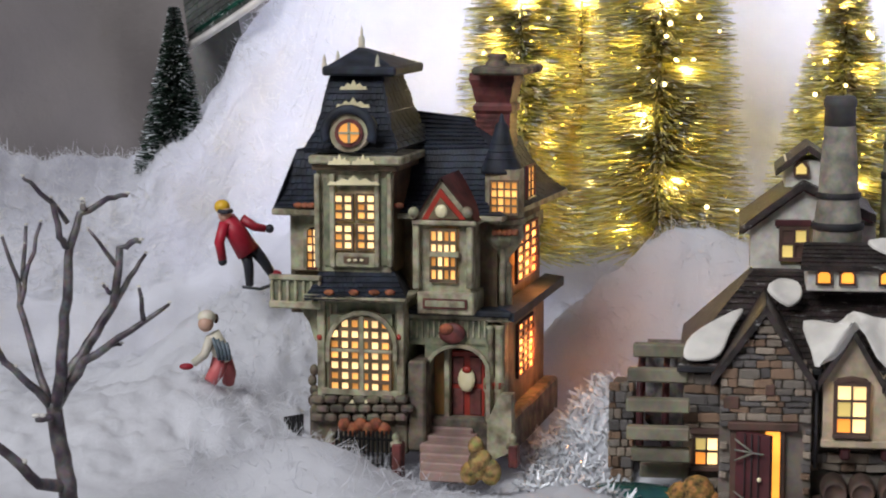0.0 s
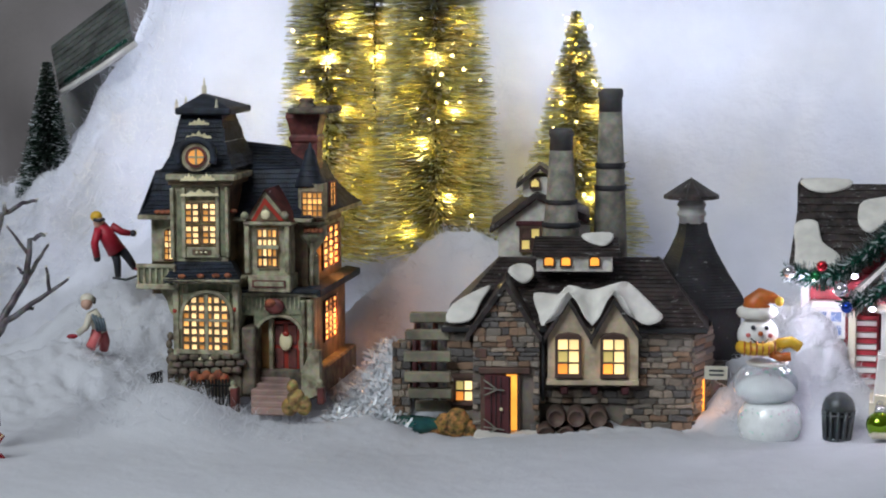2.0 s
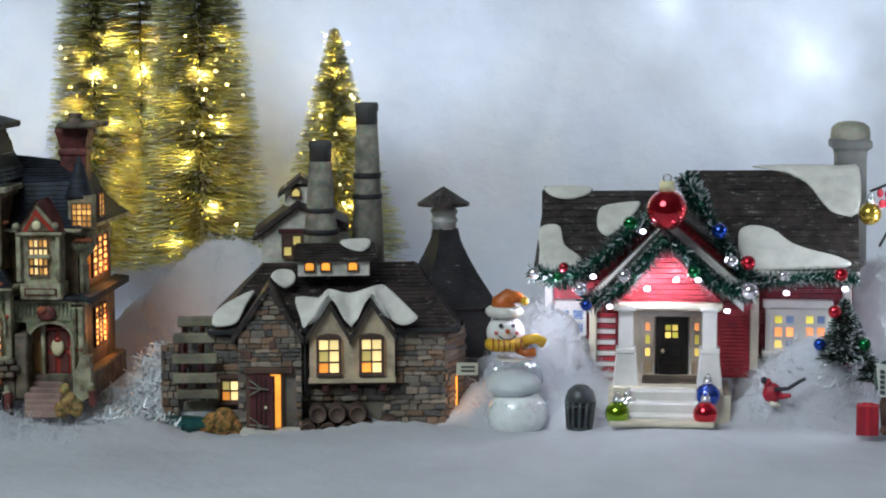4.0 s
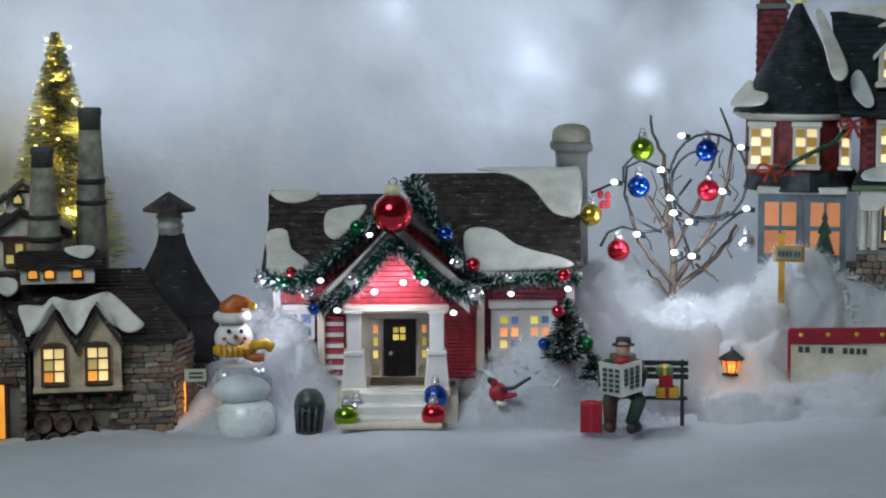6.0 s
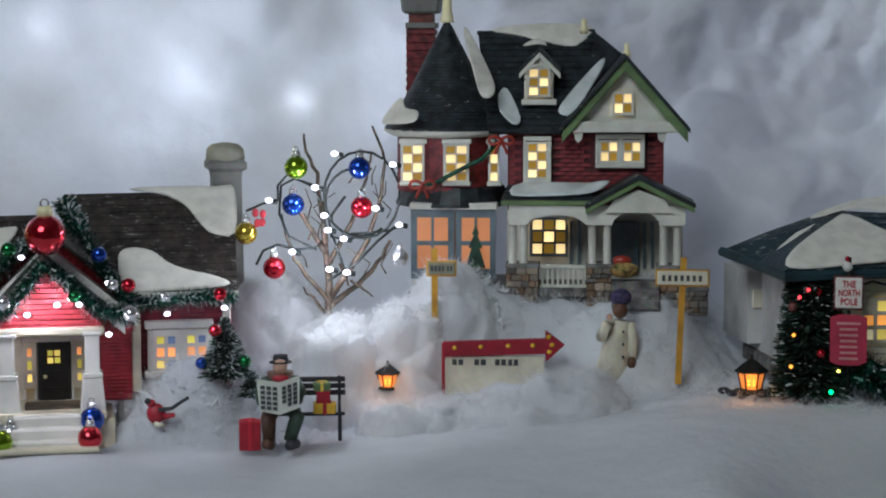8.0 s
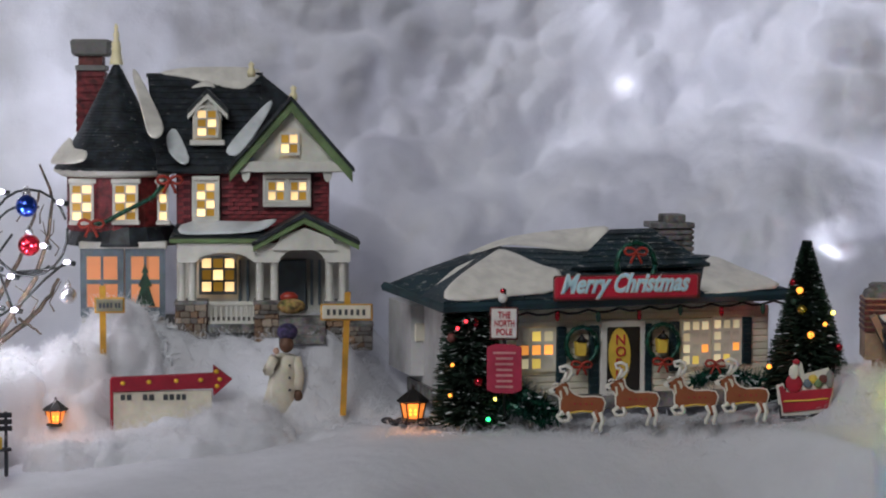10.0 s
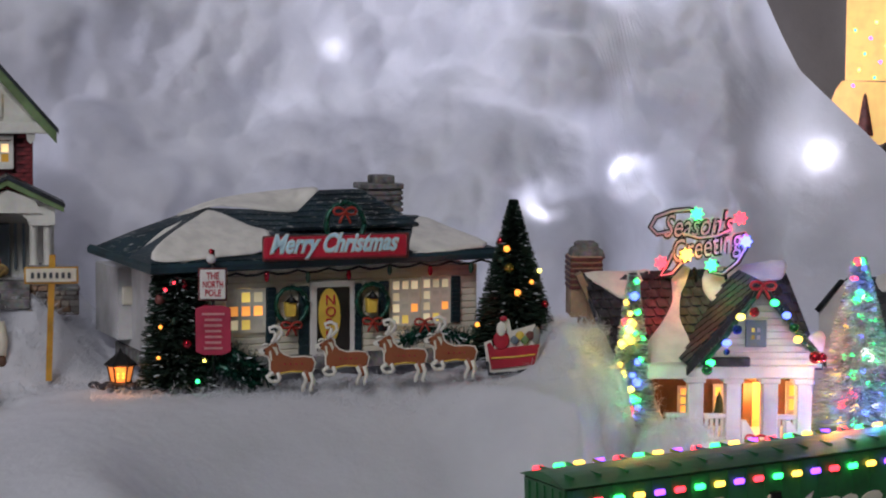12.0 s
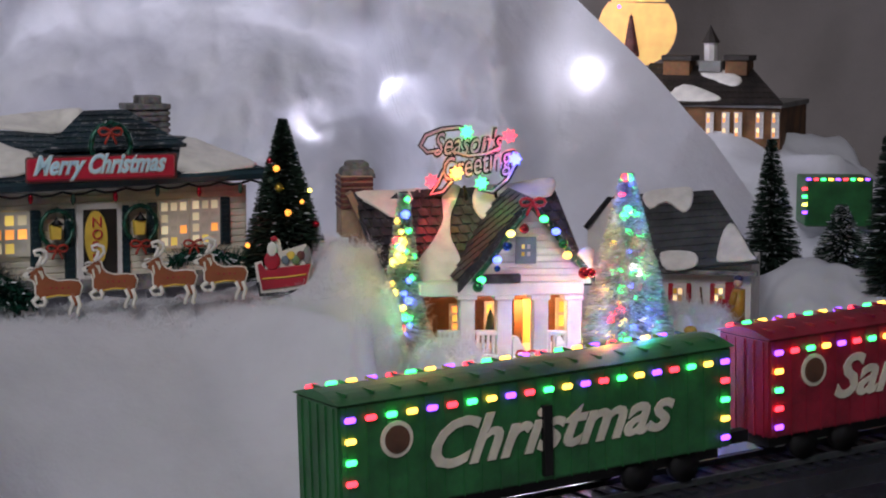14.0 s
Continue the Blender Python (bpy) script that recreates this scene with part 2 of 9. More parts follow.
def hill_spot(az, z):
    """A place on the face of the cotton hill."""
    lo, hi = 0.0, 1.0
    for _ in range(18):
        mid = (lo + hi) / 2
        p = hill_point((az + 34) / 82, mid)
        lo, hi = (mid, hi) if p.z < z else (lo, mid)
    return p


# bulbs that show through the cotton
for az, z, p in ((-3.6, 0.262, 0.006), (0.15, 0.226, 0.005), (3.3, 0.212, 0.005), (21.6, 0.250, 0.006), (29.9, 0.173, 0.008), (27.6, 0.154, 0.008), (35.3, 0.187, 0.016), (29.6, 0.30, 0.010)):
    q = hill_spot(az, z)
    lamp("cotton_bulb", "POINT", polar(az, q.to_2d().length - 0.010, z), p, (0.84, 0.85, 1.0), 0.003)


def back_point(u, v):
    az = -50 + 115 * u
    q = polar(az, 1.75, v * 1.4)
    r = 1.78 + 0.05 * v - billow(q, 4.5) * 0.11 - billow(q, 10) * 0.04 - billow(q, 24) * 0.012
    return polar(az, r, -0.35 + 1.5 * v)


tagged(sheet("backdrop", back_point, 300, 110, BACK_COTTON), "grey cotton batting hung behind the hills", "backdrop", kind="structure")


def box(bm, x0, x1, y0, y1, z0, z1):
    v = [bm.verts.new((x, y, z)) for x in (x0, x1) for y in (y0, y1) for z in (z0, z1)]
    for f in ((0, 1, 3, 2), (4, 6, 7, 5), (0, 4, 5, 1), (2, 3, 7, 6), (0, 2, 6, 4), (1, 5, 7, 3)):
        bm.faces.new([v[i] for i in f])
    return v


def slab(name, *b):
    bm = bmesh.new()
    box(bm, *b)
    return tagged(link(name, bm, ROOM), "plain grey painted room surface", name.split("_")[0], kind="structure")


def lump(name, az, r, z, a, b, c):
    bm = bmesh.new()
    bmesh.ops.create_icosphere(bm, subdivisions=5, radius=1)
    for v in bm.verts:
        v.co = v.co * (1 + 0.16 * noise.fractal(v.co * 2.2, 1.0, 2.1, 5))
        v.co = Vector((v.co.x * a, v.co.y * b, v.co.z * c))
    ob = link(name, bm, SNOW, None, "", True)
    ob.matrix_world = pose(*polar(az, r, z), 0, 0, -az)
    return tagged(ob, "rounded drift of white cotton under the far houses", "snow", kind="structure")


lump("cotton_drift", 39.6, 1.52, 0.055, 0.13, 0.07, 0.085)
lump("cotton_drift", 44.5, 1.50, 0.02, 0.13, 0.10, 0.085)
lump("cotton_drift", 42.0, 1.28, -0.015, 0.085, 0.06, 0.085)
slab("wall_south", -3, 3, -2.2, -2.1, -0.8, 1.9)
slab("wall_north", -3, 3, 2.6, 2.7, -0.8, 1.9)
slab("wall_west", -3.1, -3, -2.2, 2.7, -0.8, 1.9)
slab("wall_east", 3, 3.1, -2.2, 2.7, -0.8, 1.9)
slab("floor", -3.1, 3.1, -2.2, 2.7, -0.9, -0.8)
slab("ceiling", -3.1, 3.1, -2.2, 2.7, 1.9, 2.0)
slab("display_platform", -1.7, 1.7, 0.30, 1.90, -0.8, -0.07)

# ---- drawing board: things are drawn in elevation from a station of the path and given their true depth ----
F = 784 / math.tan(radians(24.5 / 2))
STATIONS = {t: (Vector((x, y, z)), aim((x, y, z), yaw, pitch, roll).to_3x3()) for t, x, y, z, yaw, pitch, roll in PATH}
MM = 0.001


def sight(t, u, v):
    eye, turn = STATIONS[t]
    return eye, turn @ Vector(((u - 784) / F, (441 - v) / F, -1))


def reach(t, u, v, r):
    """The place at the horizontal range r from the middle of the room."""
    e, w = sight(t, u, v)
    a, b, c = w.x**2 + w.y**2, 2 * (e.x * w.x + e.y * w.y), e.x**2 + e.y**2 - r * r
    return e + w * ((-b + math.sqrt(b * b - 4 * a * c)) / (2 * a))


class Kit:
    """One thing, drawn in elevation. u to the right and v downwards are elevation units; depth is in mm behind the front plane."""

    def __init__(self, name, label, category, t, u, v, r, turn=0.0, group="", z=None):
        self.t, self.tiles_left = t, 300
        o = reach(t, u, v, r)
        if z is not None:
            o.z = z
        eye = STATIONS[t][0]
        az = math.atan2(o.x - eye.x, o.y - eye.y)
        self.rz = -az + radians(turn)
        self.o = o
        self.right = Vector((math.cos(self.rz), math.sin(self.rz), 0))
        self.back = Vector((-math.sin(self.rz), math.cos(self.rz), 0))
        self.k = (o - eye).to_2d().length / F
        self.root = new(name)
        self.root.empty_display_size = 0.01
        self.root.matrix_world = Matrix.Translation(o) @ Matrix.Rotation(self.rz, 4, "Z")
        tagged(self.root, label, category, group)

    def P(self, u, v, d=0.0):
        e, w = sight(self.t, u, v)
        s = (d * MM - (e - self.o).dot(self.back)) / w.dot(self.back)
        p = e + w * s - self.o
        return Vector((p.dot(self.right), d * MM, p.z))

    def S(self, u, v, x):
        """The point of the plane across at x (metres) that lies behind u, v."""
        e, w = sight(self.t, u, v)
        s = (x - (e - self.o).dot(self.right)) / w.dot(self.right)
        p = e + w * s - self.o
        return Vector((x, p.dot(self.back), p.z))

    def put(self, name, bm, material, parent=None, label="", smooth=False):
        return link(name, bm, material, parent or self.root, label, smooth)

    def box(self, name, material, u0, v0, u1, v1, d0, d1, bevel=0.0, parent=None, label="", taper=0.0):
        um = (u0 + u1) / 2
        a, b = self.P(u0, v1, d0), self.P(u1, v0, d0)
        z0, z1 = self.P(um, v1, d0).z, self.P(um, v0, d0).z
        bm = bmesh.new()
        vs = box(bm, a.x, b.x, d0 * MM, d1 * MM, z0, z1)
        if taper:
            cx = (a.x + b.x) / 2
            cy = (d0 + d1) / 2 * MM
            for q in vs:
                if q.co.z > (z0 + z1) / 2:
                    q.co.x, q.co.y = cx + (q.co.x - cx) * taper, cy + (q.co.y - cy) * taper
        if bevel:
            bmesh.ops.bevel(bm, geom=bm.edges[:], offset=bevel * MM, segments=1, affect="EDGES")
        return self.put(name, bm, material, parent, label)

    def prism(self, name, material, pts, d0, d1, parent=None, label="", bevel=0.0, smooth=False):
        bm = bmesh.new()
        front = [bm.verts.new(self.P(u, v, d0)) for u, v in pts]
        f = bm.faces.new(front)
        ret = bmesh.ops.extrude_face_region(bm, geom=[f])
        for g in ret["geom"]:
            if isinstance(g, bmesh.types.BMVert):
                g.co.y += (d1 - d0) * MM
        if bevel:
            bmesh.ops.bevel(bm, geom=bm.edges[:], offset=bevel * MM, segments=2, affect="EDGES")
        return self.put(name, bm, material, parent, label, smooth)

    def solid(self, name, material, pts, faces, parent=None, label="", smooth=False):
        bm = bmesh.new()
        vs = [bm.verts.new(p if isinstance(p, Vector) else self.P(*p)) for p in pts]
        for f in faces:
            bm.faces.new([vs[i] for i in f])
        return self.put(name, bm, material, parent, label, smooth)

    def lathe(self, name, material, u, d, profile, n=16, parent=None, label="", smooth=True, squash=1.0, spin=0.0):
        """profile: (radius in elevation units, v) from the top down."""
        bm = bmesh.new()
        rings = []
        for r, v in profile:
            c = self.P(u, v, d)
            if r <= 0:
                rings.append([bm.verts.new(c)])
            else:
                rr = r * self.k
                rings.append([bm.verts.new(c + Vector((rr * math.cos(6.28319 * i / n + spin), rr * squash * math.sin(6.28319 * i / n + spin), 0))) for i in range(n)])
        for a, b in zip(rings, rings[1:]):
            for i in range(n):
                j = (i + 1) % n
                if len(a) == 1 and len(b) > 1:
                    bm.faces.new([a[0], b[i], b[j]])
                elif len(b) == 1 and len(a) > 1:
                    bm.faces.new([a[i], b[0], a[j]])
                elif len(a) > 1:
                    bm.faces.new([a[i], b[i], b[j], a[j]])
        for ring in (rings[0], rings[-1]):
            if len(ring) > 2:
                bm.faces.new(ring)
        return self.put(name, bm, material, parent, label, smooth)

    def ball(self, name, material, u, v, d, r, parent=None, label="", flat=(1, 1, 1), n=14):
        bm = bmesh.new()
        bmesh.ops.create_uvsphere(bm, u_segments=n, v_segments=max(6, n * 2 // 3), radius=r * self.k)
        bmesh.ops.scale(bm, vec=flat, verts=bm.verts)
        bmesh.ops.translate(bm, vec=self.P(u, v, d), verts=bm.verts)
        return self.put(name, bm, material, parent, label, True)

    def tube(self, name, material, pts, r, n=6, parent=None, label="", r1=None):
        bm = bmesh.new()
        tube_into(bm, [p if isinstance(p, Vector) else self.P(*p) for p in pts], r * self.k, (r if r1 is None else r1) * self.k, n)
        return self.put(name, bm, material, parent, label, True)

    def pane_grid(self, name, corner, across, up, out, cols, rows, frame_mat, pane_mats, bar=0.12, parent=None, label="", deep=0.0012, rim=0.1, picks=None):
        """A window: a frame with glazing bars, and each pane a piece. corner is bottom left; across and up span it; out points to the viewer."""
        bm = bmesh.new()
        cw, ch = 1 / cols, 1 / rows

        ra, rb = rim * cw * 1.3, rim * ch * 1.3
        xs, ys = [-ra, ra], [-rb, rb]
        for i in range(1, cols):
            xs += [i * cw - bar * cw / 2, i * cw + bar * cw / 2]
        for j in range(1, rows):
            ys += [j * ch - bar * ch / 2, j * ch + bar * ch / 2]
        xs += [1 - ra, 1 + ra]
        ys += [1 - rb, 1 + rb]
        nx, ny = len(xs), len(ys)
        front = [[bm.verts.new(corner + across * a + up * b + out * deep) for b in ys] for a in xs]
        rear = [[bm.verts.new(corner + across * a + up * b) for b in ys] for a in xs]
        for i in range(nx - 1):
            for j in range(ny - 1):
                if i % 2 and j % 2:
                    loop = [(i, j), (i + 1, j), (i + 1, j + 1), (i, j + 1)]
                    for (a, b), (c, d) in zip(loop, loop[1:] + loop[:1]):
                        bm.faces.new([front[a][b], front[c][d], rear[c][d], rear[a][b]])
                else:
                    bm.faces.new([front[i][j], front[i + 1][j], front[i + 1][j + 1], front[i][j + 1]])
        rim_loop = [(i, 0) for i in range(nx - 1)] + [(nx - 1, j) for j in range(ny - 1)] + [(i, ny - 1) for i in range(nx - 1, 0, -1)] + [(0, j) for j in range(ny - 1, 0, -1)]
        for (a, b), (c, d) in zip(rim_loop, rim_loop[1:] + rim_loop[:1]):
            bm.faces.new([front[a][b], front[c][d], rear[c][d], rear[a][b]])
        fr = self.put(name, bm, frame_mat, parent, label)
        me = {}
        for i in range(cols):
            for j in range(rows):
                pm = pane_mats[picks[j % len(picks)][i % len(picks[0])] if picks else (i + j) % 2 if len(pane_mats) == 2 else (i * 7 + j * 5 + i * j) % len(pane_mats)]
                if pm.name not in me:
                    b2 = bmesh.new()
                    p = [across * (a * cw * 0.5) + up * (b * ch * 0.5) + out * h for a in (-1, 1) for b in (-1, 1) for h in (-0.0002, 0.0002)]
                    vs = [b2.verts.new(q) for q in p]
                    for f in ((0, 1, 3, 2), (4, 6, 7, 5), (0, 4, 5, 1), (2, 3, 7, 6), (0, 2, 6, 4), (1, 5, 7, 3)):
                        b2.faces.new([vs[q] for q in f])
                    m2 = bpy.data.meshes.new("pane")
                    bmesh.ops.recalc_face_normals(b2, faces=b2.faces)
                    b2.to_mesh(m2)
                    b2.free()
                    m2.materials.append(pm)
                    me[pm.name] = m2
                ob = new("pane", me[pm.name])
                ob.parent = fr
                ob.location = corner + across * ((i + 0.5) * cw) + up * ((j + 0.5) * ch) + out * 0.0004
        return fr

    def window(self, u0, v0, u1, v1, d, cols, rows, frame_mat, pane_mats, name="window", label="", **kw):
        a, b, c = self.P(u0, v1, d), self.P(u1, v1, d), self.P(u0, v0, d)
        b.z = a.z
        c.x = a.x
        return self.pane_grid(name, a, b - a, c - a, Vector((0, -1, 0)), cols, rows, frame_mat, pane_mats, label=label, **kw)

    def side_window(self, u0, v0, u1, v1, x, cols, rows, frame_mat, pane_mats, name="window", label="", **kw):
        a, b, c = self.S(u0, v1, x), self.S(u1, v1, x), self.S(u0, v0, x)
        b.z = a.z
        c.y = a.y
        return self.pane_grid(name, a, b - a, c - a, Vector((1 if u1 > u0 else -1, 0, 0)), cols, rows, frame_mat, pane_mats, label=label, **kw)

    def shingles(self, name, material, bl, br, tr, tl, rows, cols, parent=None, label="", thick=0.9, gap=0.08, bend=0.0):
        """A roof face between its bottom left, bottom right, top right and top left corners: courses of separate overlapping shingles."""
        q = [p if isinstance(p, Vector) else self.P(*p) for p in (bl, br, tr, tl)]
        nrm = (q[1] - q[0]).cross(q[3] - q[0]).normalized()
        if nrm.length < 0.5:
            nrm = (q[1] - q[0]).cross(q[2] - q[0]).normalized()
        if nrm.y > 0 and abs(nrm.y) > 0.2 or nrm.z < 0:
            nrm = -nrm
        h = thick * MM

        def at(a, b, lift=0.0):
            p = q[0].lerp(q[1], a).lerp(q[3].lerp(q[2], a), b)
            return p + nrm * (lift - bend * MM * 4 * b * (1 - b))

        tiles = []
        for j in range(rows):
            b0, b1 = j / rows, (j + 1.25) / rows
            off = (j % 2) * 0.5
            for i in range(-1, cols):
                a0, a1 = max(0, (i + off + gap / 2) / cols), min(1, (i + off + 1 - gap / 2) / cols)
                if a1 - a0 < 0.1 / cols:
                    continue
                lo, hi = max(0, b0 + random.uniform(-0.06, 0.06) / rows), min(1, b1)
                tiles.append([at(a0, lo, h), at(a1, lo, h), at(a1, hi, h * 0.25), at(a0, hi, h * 0.25), at(a0, lo, 0), at(a1, lo, 0)])
        tile_faces = [(0, 1, 2, 3), (4, 5, 1, 0), (0, 3, 4), (1, 5, 2)]
        verts, faces = [], []
        m = 6
        for i in range(m + 1):
            verts += [at(0, i / m, 0.05 * h), at(1, i / m, 0.05 * h), at(0, i / m, -1.5 * h), at(1, i / m, -1.5 * h)]
        for i in range(m):
            n = 4 * i
            faces += [(n, n + 1, n + 5, n + 4), (n + 2, n + 6, n + 7, n + 3), (n, n + 4, n + 6, n + 2), (n + 1, n + 3, n + 7, n + 5)]
        faces += [(0, 2, 3, 1)]

        def piece(nm, vs, fs, under):
            me = bpy.data.meshes.new(nm)
            me.from_pydata([tuple(v) for v in vs], [], fs)
            me.materials.append(material)
            o = new(nm, me)
            o.parent = under
            return o

        ob = piece(name, verts, faces, parent or self.root)
        if label:
            ob["label"] = label
        if len(tiles) <= self.tiles_left:
            self.tiles_left -= len(tiles)
            for q6 in tiles:
                piece("shingle", q6, tile_faces, ob)
        else:
            vs, fs = [], []
            for q6 in tiles:
                fs += [tuple(k + len(vs) for k in f) for f in tile_faces]
                vs += q6
            tagged(piece("shingles", vs, fs, ob), kind="stuff")
        return ob

    def snow(self, pts, d, thick=2.0, parent=None, name="snow_patch", material=None):
        """A smooth painted snow patch: an outline drawn at the depths given, puffed up. pts: (u, v, d)."""
        thick *= 0.42
        ps = [self.P(*p) for p in pts]
        c = sum(ps, Vector()) / len(ps)
        n = Vector()
        for a, b in zip(ps, ps[1:] + ps[:1]):
            n += (a - c).cross(b - c)
        n.normalize()
        if n.y > 0:
            n = -n
        bm = bmesh.new()
        m = len(ps)
        loops = []
        fine = []
        for i in range(m):
            p0, p1, p2, p3 = ps[i - 1], ps[i], ps[(i + 1) % m], ps[(i + 2) % m]
            for s in (0, 0.33, 0.67):
                fine.append(0.5 * ((2 * p1) + (p2 - p0) * s + (2 * p0 - 5 * p1 + 4 * p2 - p3) * s * s + (3 * p1 - p0 - 3 * p2 + p3) * s**3))
        for f, lift in ((1.0, -0.6), (1.0, 0.35), (0.93, 0.8), (0.75, 1.0)):
            loops.append([bm.verts.new(c + (p - c) * f + n * ((lift * thick + 1.25) * MM)) for p in fine])
        for a, b in zip(loops, loops[1:]):
            for i in range(len(a)):
                j = (i + 1) % len(a)
                bm.faces.new([a[i], a[j], b[j], b[i]])
        bmesh.ops.triangulate(bm, faces=[bm.faces.new(loops[-1])])
        return self.put(name, bm, material or SNOWPAINT, parent, "", True)


def tube_into(bm, pts, r0, r1, n=6):
    rings = []
    m = len(pts)
    for i, p in enumerate(pts):
        d = (pts[min(i + 1, m - 1)] - pts[max(i - 1, 0)])
        d = d.normalized() if d.length > 1e-9 else Vector((0, 0, 1))
        side = d.cross(Vector((0.13, 1, 0.21))).normalized()
        up = side.cross(d)
        r = r0 + (r1 - r0) * i / max(1, m - 1)
        rings.append([bm.verts.new(p + (side * math.cos(6.28319 * k / n) + up * math.sin(6.28319 * k / n)) * r) for k in range(n)])
    for a, b in zip(rings, rings[1:]):
        for k in range(n):
            bm.faces.new([a[k], a[(k + 1) % n], b[(k + 1) % n], b[k]])
    bm.faces.new(rings[0])
    bm.faces.new(rings[-1])


def bow(K, u, v, d, s, material, name="bow"):
    """A tied ribbon: two loops, a knot and two tails."""
    pts = []
    for sx in (-1, 1):
        for q in range(9):
            a = q * 0.7854
            pts.append((u + sx * s * (0.62 - 0.62 * math.cos(a)) * 0.9, v - s * 0.42 * math.sin(a) * (0.4 + 0.6 * abs(math.sin(a / 2))) - s * 0.1, d - 0.4 * math.sin(a)))
    ob = K.tube(name, material, pts, s * 0.15, 5)
    K.ball("knot", material, u, v, d - 0.6, s * 0.22, n=8, parent=ob)
    for sx in (-1, 1):
        K.tube("ribbon_tail", material, [(u, v, d), (u + sx * s * 0.35, v + s * 0.6, d), (u + sx * s * 0.55, v + s * 1.1, d)], s * 0.14, 5, parent=ob)
    return ob


SNOWPAINT = mat("snow_paint", (0.74, 0.72, 0.66), 0.55, vary=0.06, scale=120, bump=0.25)
WARM = [lit_pane("amber_pane", (1.0, 0.48, 0.13), 0.75), lit_pane("pale_amber_pane", (1.0, 0.66, 0.30), 0.95), lit_pane("dim_amber_pane", (0.70, 0.30, 0.07), 0.38)]

# ---- Victorian mansion ----
A_SAGE = mat("sage_trim", (0.36, 0.34, 0.23), 0.6, vary=0.2, scale=150, second=(0.14, 0.12, 0.07))
A_BODY = mat("brown_wall", (0.15, 0.10, 0.055), 0.65, vary=0.25, scale=120)
A_GREEN = mat("olive_panel", (0.20, 0.21, 0.13), 0.6, vary=0.2, scale=200)
A_ROOF = mat("black_slate", (0.018, 0.024, 0.037), 0.7, vary=0.3, scale=150)
A_GOLD = mat("gilding", (0.88, 0.80, 0.50), 0.35, metal=0.0, vary=0.1)
A_BRICK = mat("dark_red_brick", (0.13, 0.035, 0.03), 0.6, vary=0.25, scale=180)
A_STONE = mat("brown_stone", (0.15, 0.12, 0.085), 0.75, vary=0.3, scale=140, bump=0.4)
A_RED = mat("red_door_paint", (0.36, 0.035, 0.02), 0.4, vary=0.15)
A_IRON = mat("black_iron", (0.015, 0.015, 0.015), 0.5, metal=0.5)
A_RUST = mat("autumn_leaves", (0.28, 0.09, 0.04), 0.8, vary=0.3, scale=300)
A_STEP = mat("pinkish_stone", (0.30, 0.20, 0.17), 0.7, vary=0.15)
A_OCHRE = mat("ochre_shrub", (0.30, 0.20, 0.07), 0.85, vary=0.35, scale=300, bump=0.6)
A_OAK = mat("golden_oak", (0.30, 0.15, 0.04), 0.5, vary=0.2)
A_CREAM = mat("cream_spike", (0.62, 0.58, 0.44), 0.5)


def crest(K, u, v, w, h, d, name="crest"):
    pts = [(u - w, v + h)]
    for i in range(9):
        s = -0.9 + 1.8 * i / 8
        top = v + h * (0.15 + 0.6 * abs(s)) if i % 2 == 0 else v + h * (0.55 + 0.3 * abs(s))
        pts.append((u + s * w, top))
    pts.append((u + w, v + h))
    K.prism(name, A_GOLD, pts, d, d + 1.0)


def arch_trim(K, material, u0, u1, v_spring, v_top, v_bot, d, w=7, thick=2.0, name="arch_trim", parent=None):
    """A moulded round-headed surround."""
    um, h = (u0 + u1) / 2, v_spring - v_top
    outer, inner = [(u0 - w, v_bot)], [(u0, v_bot)]
    for i in range(13):
        a = math.pi * (1 - i / 12)
        inner.append((um + (u1 - u0) / 2 * math.cos(a), v_spring - h * math.sin(a)))
        outer.append((um + ((u1 - u0) / 2 + w) * math.cos(a), v_spring - (h + w) * math.sin(a)))
    outer.append((u1 + w, v_bot))
    inner.append((u1, v_bot))
    return K.prism(name, material, outer + inner[::-1], d - thick, d, parent)


def spandrels(K, material, u0, u1, v_spring, v_top, d, thick=1.0):
    um, h = (u0 + u1) / 2, v_spring - v_top
    for s, e in ((-1, u0), (1, u1)):
        pts = [(e, v_top - 3)]
        pts += [(um + s * (u1 - u0) / 2 * math.cos(a), v_spring - h * math.sin(a)) for a in [i * math.pi / 16 for i in range(9)]]
        pts.append((um, v_top - 3))
        K.prism("spandrel", material, pts, d - thick, d)


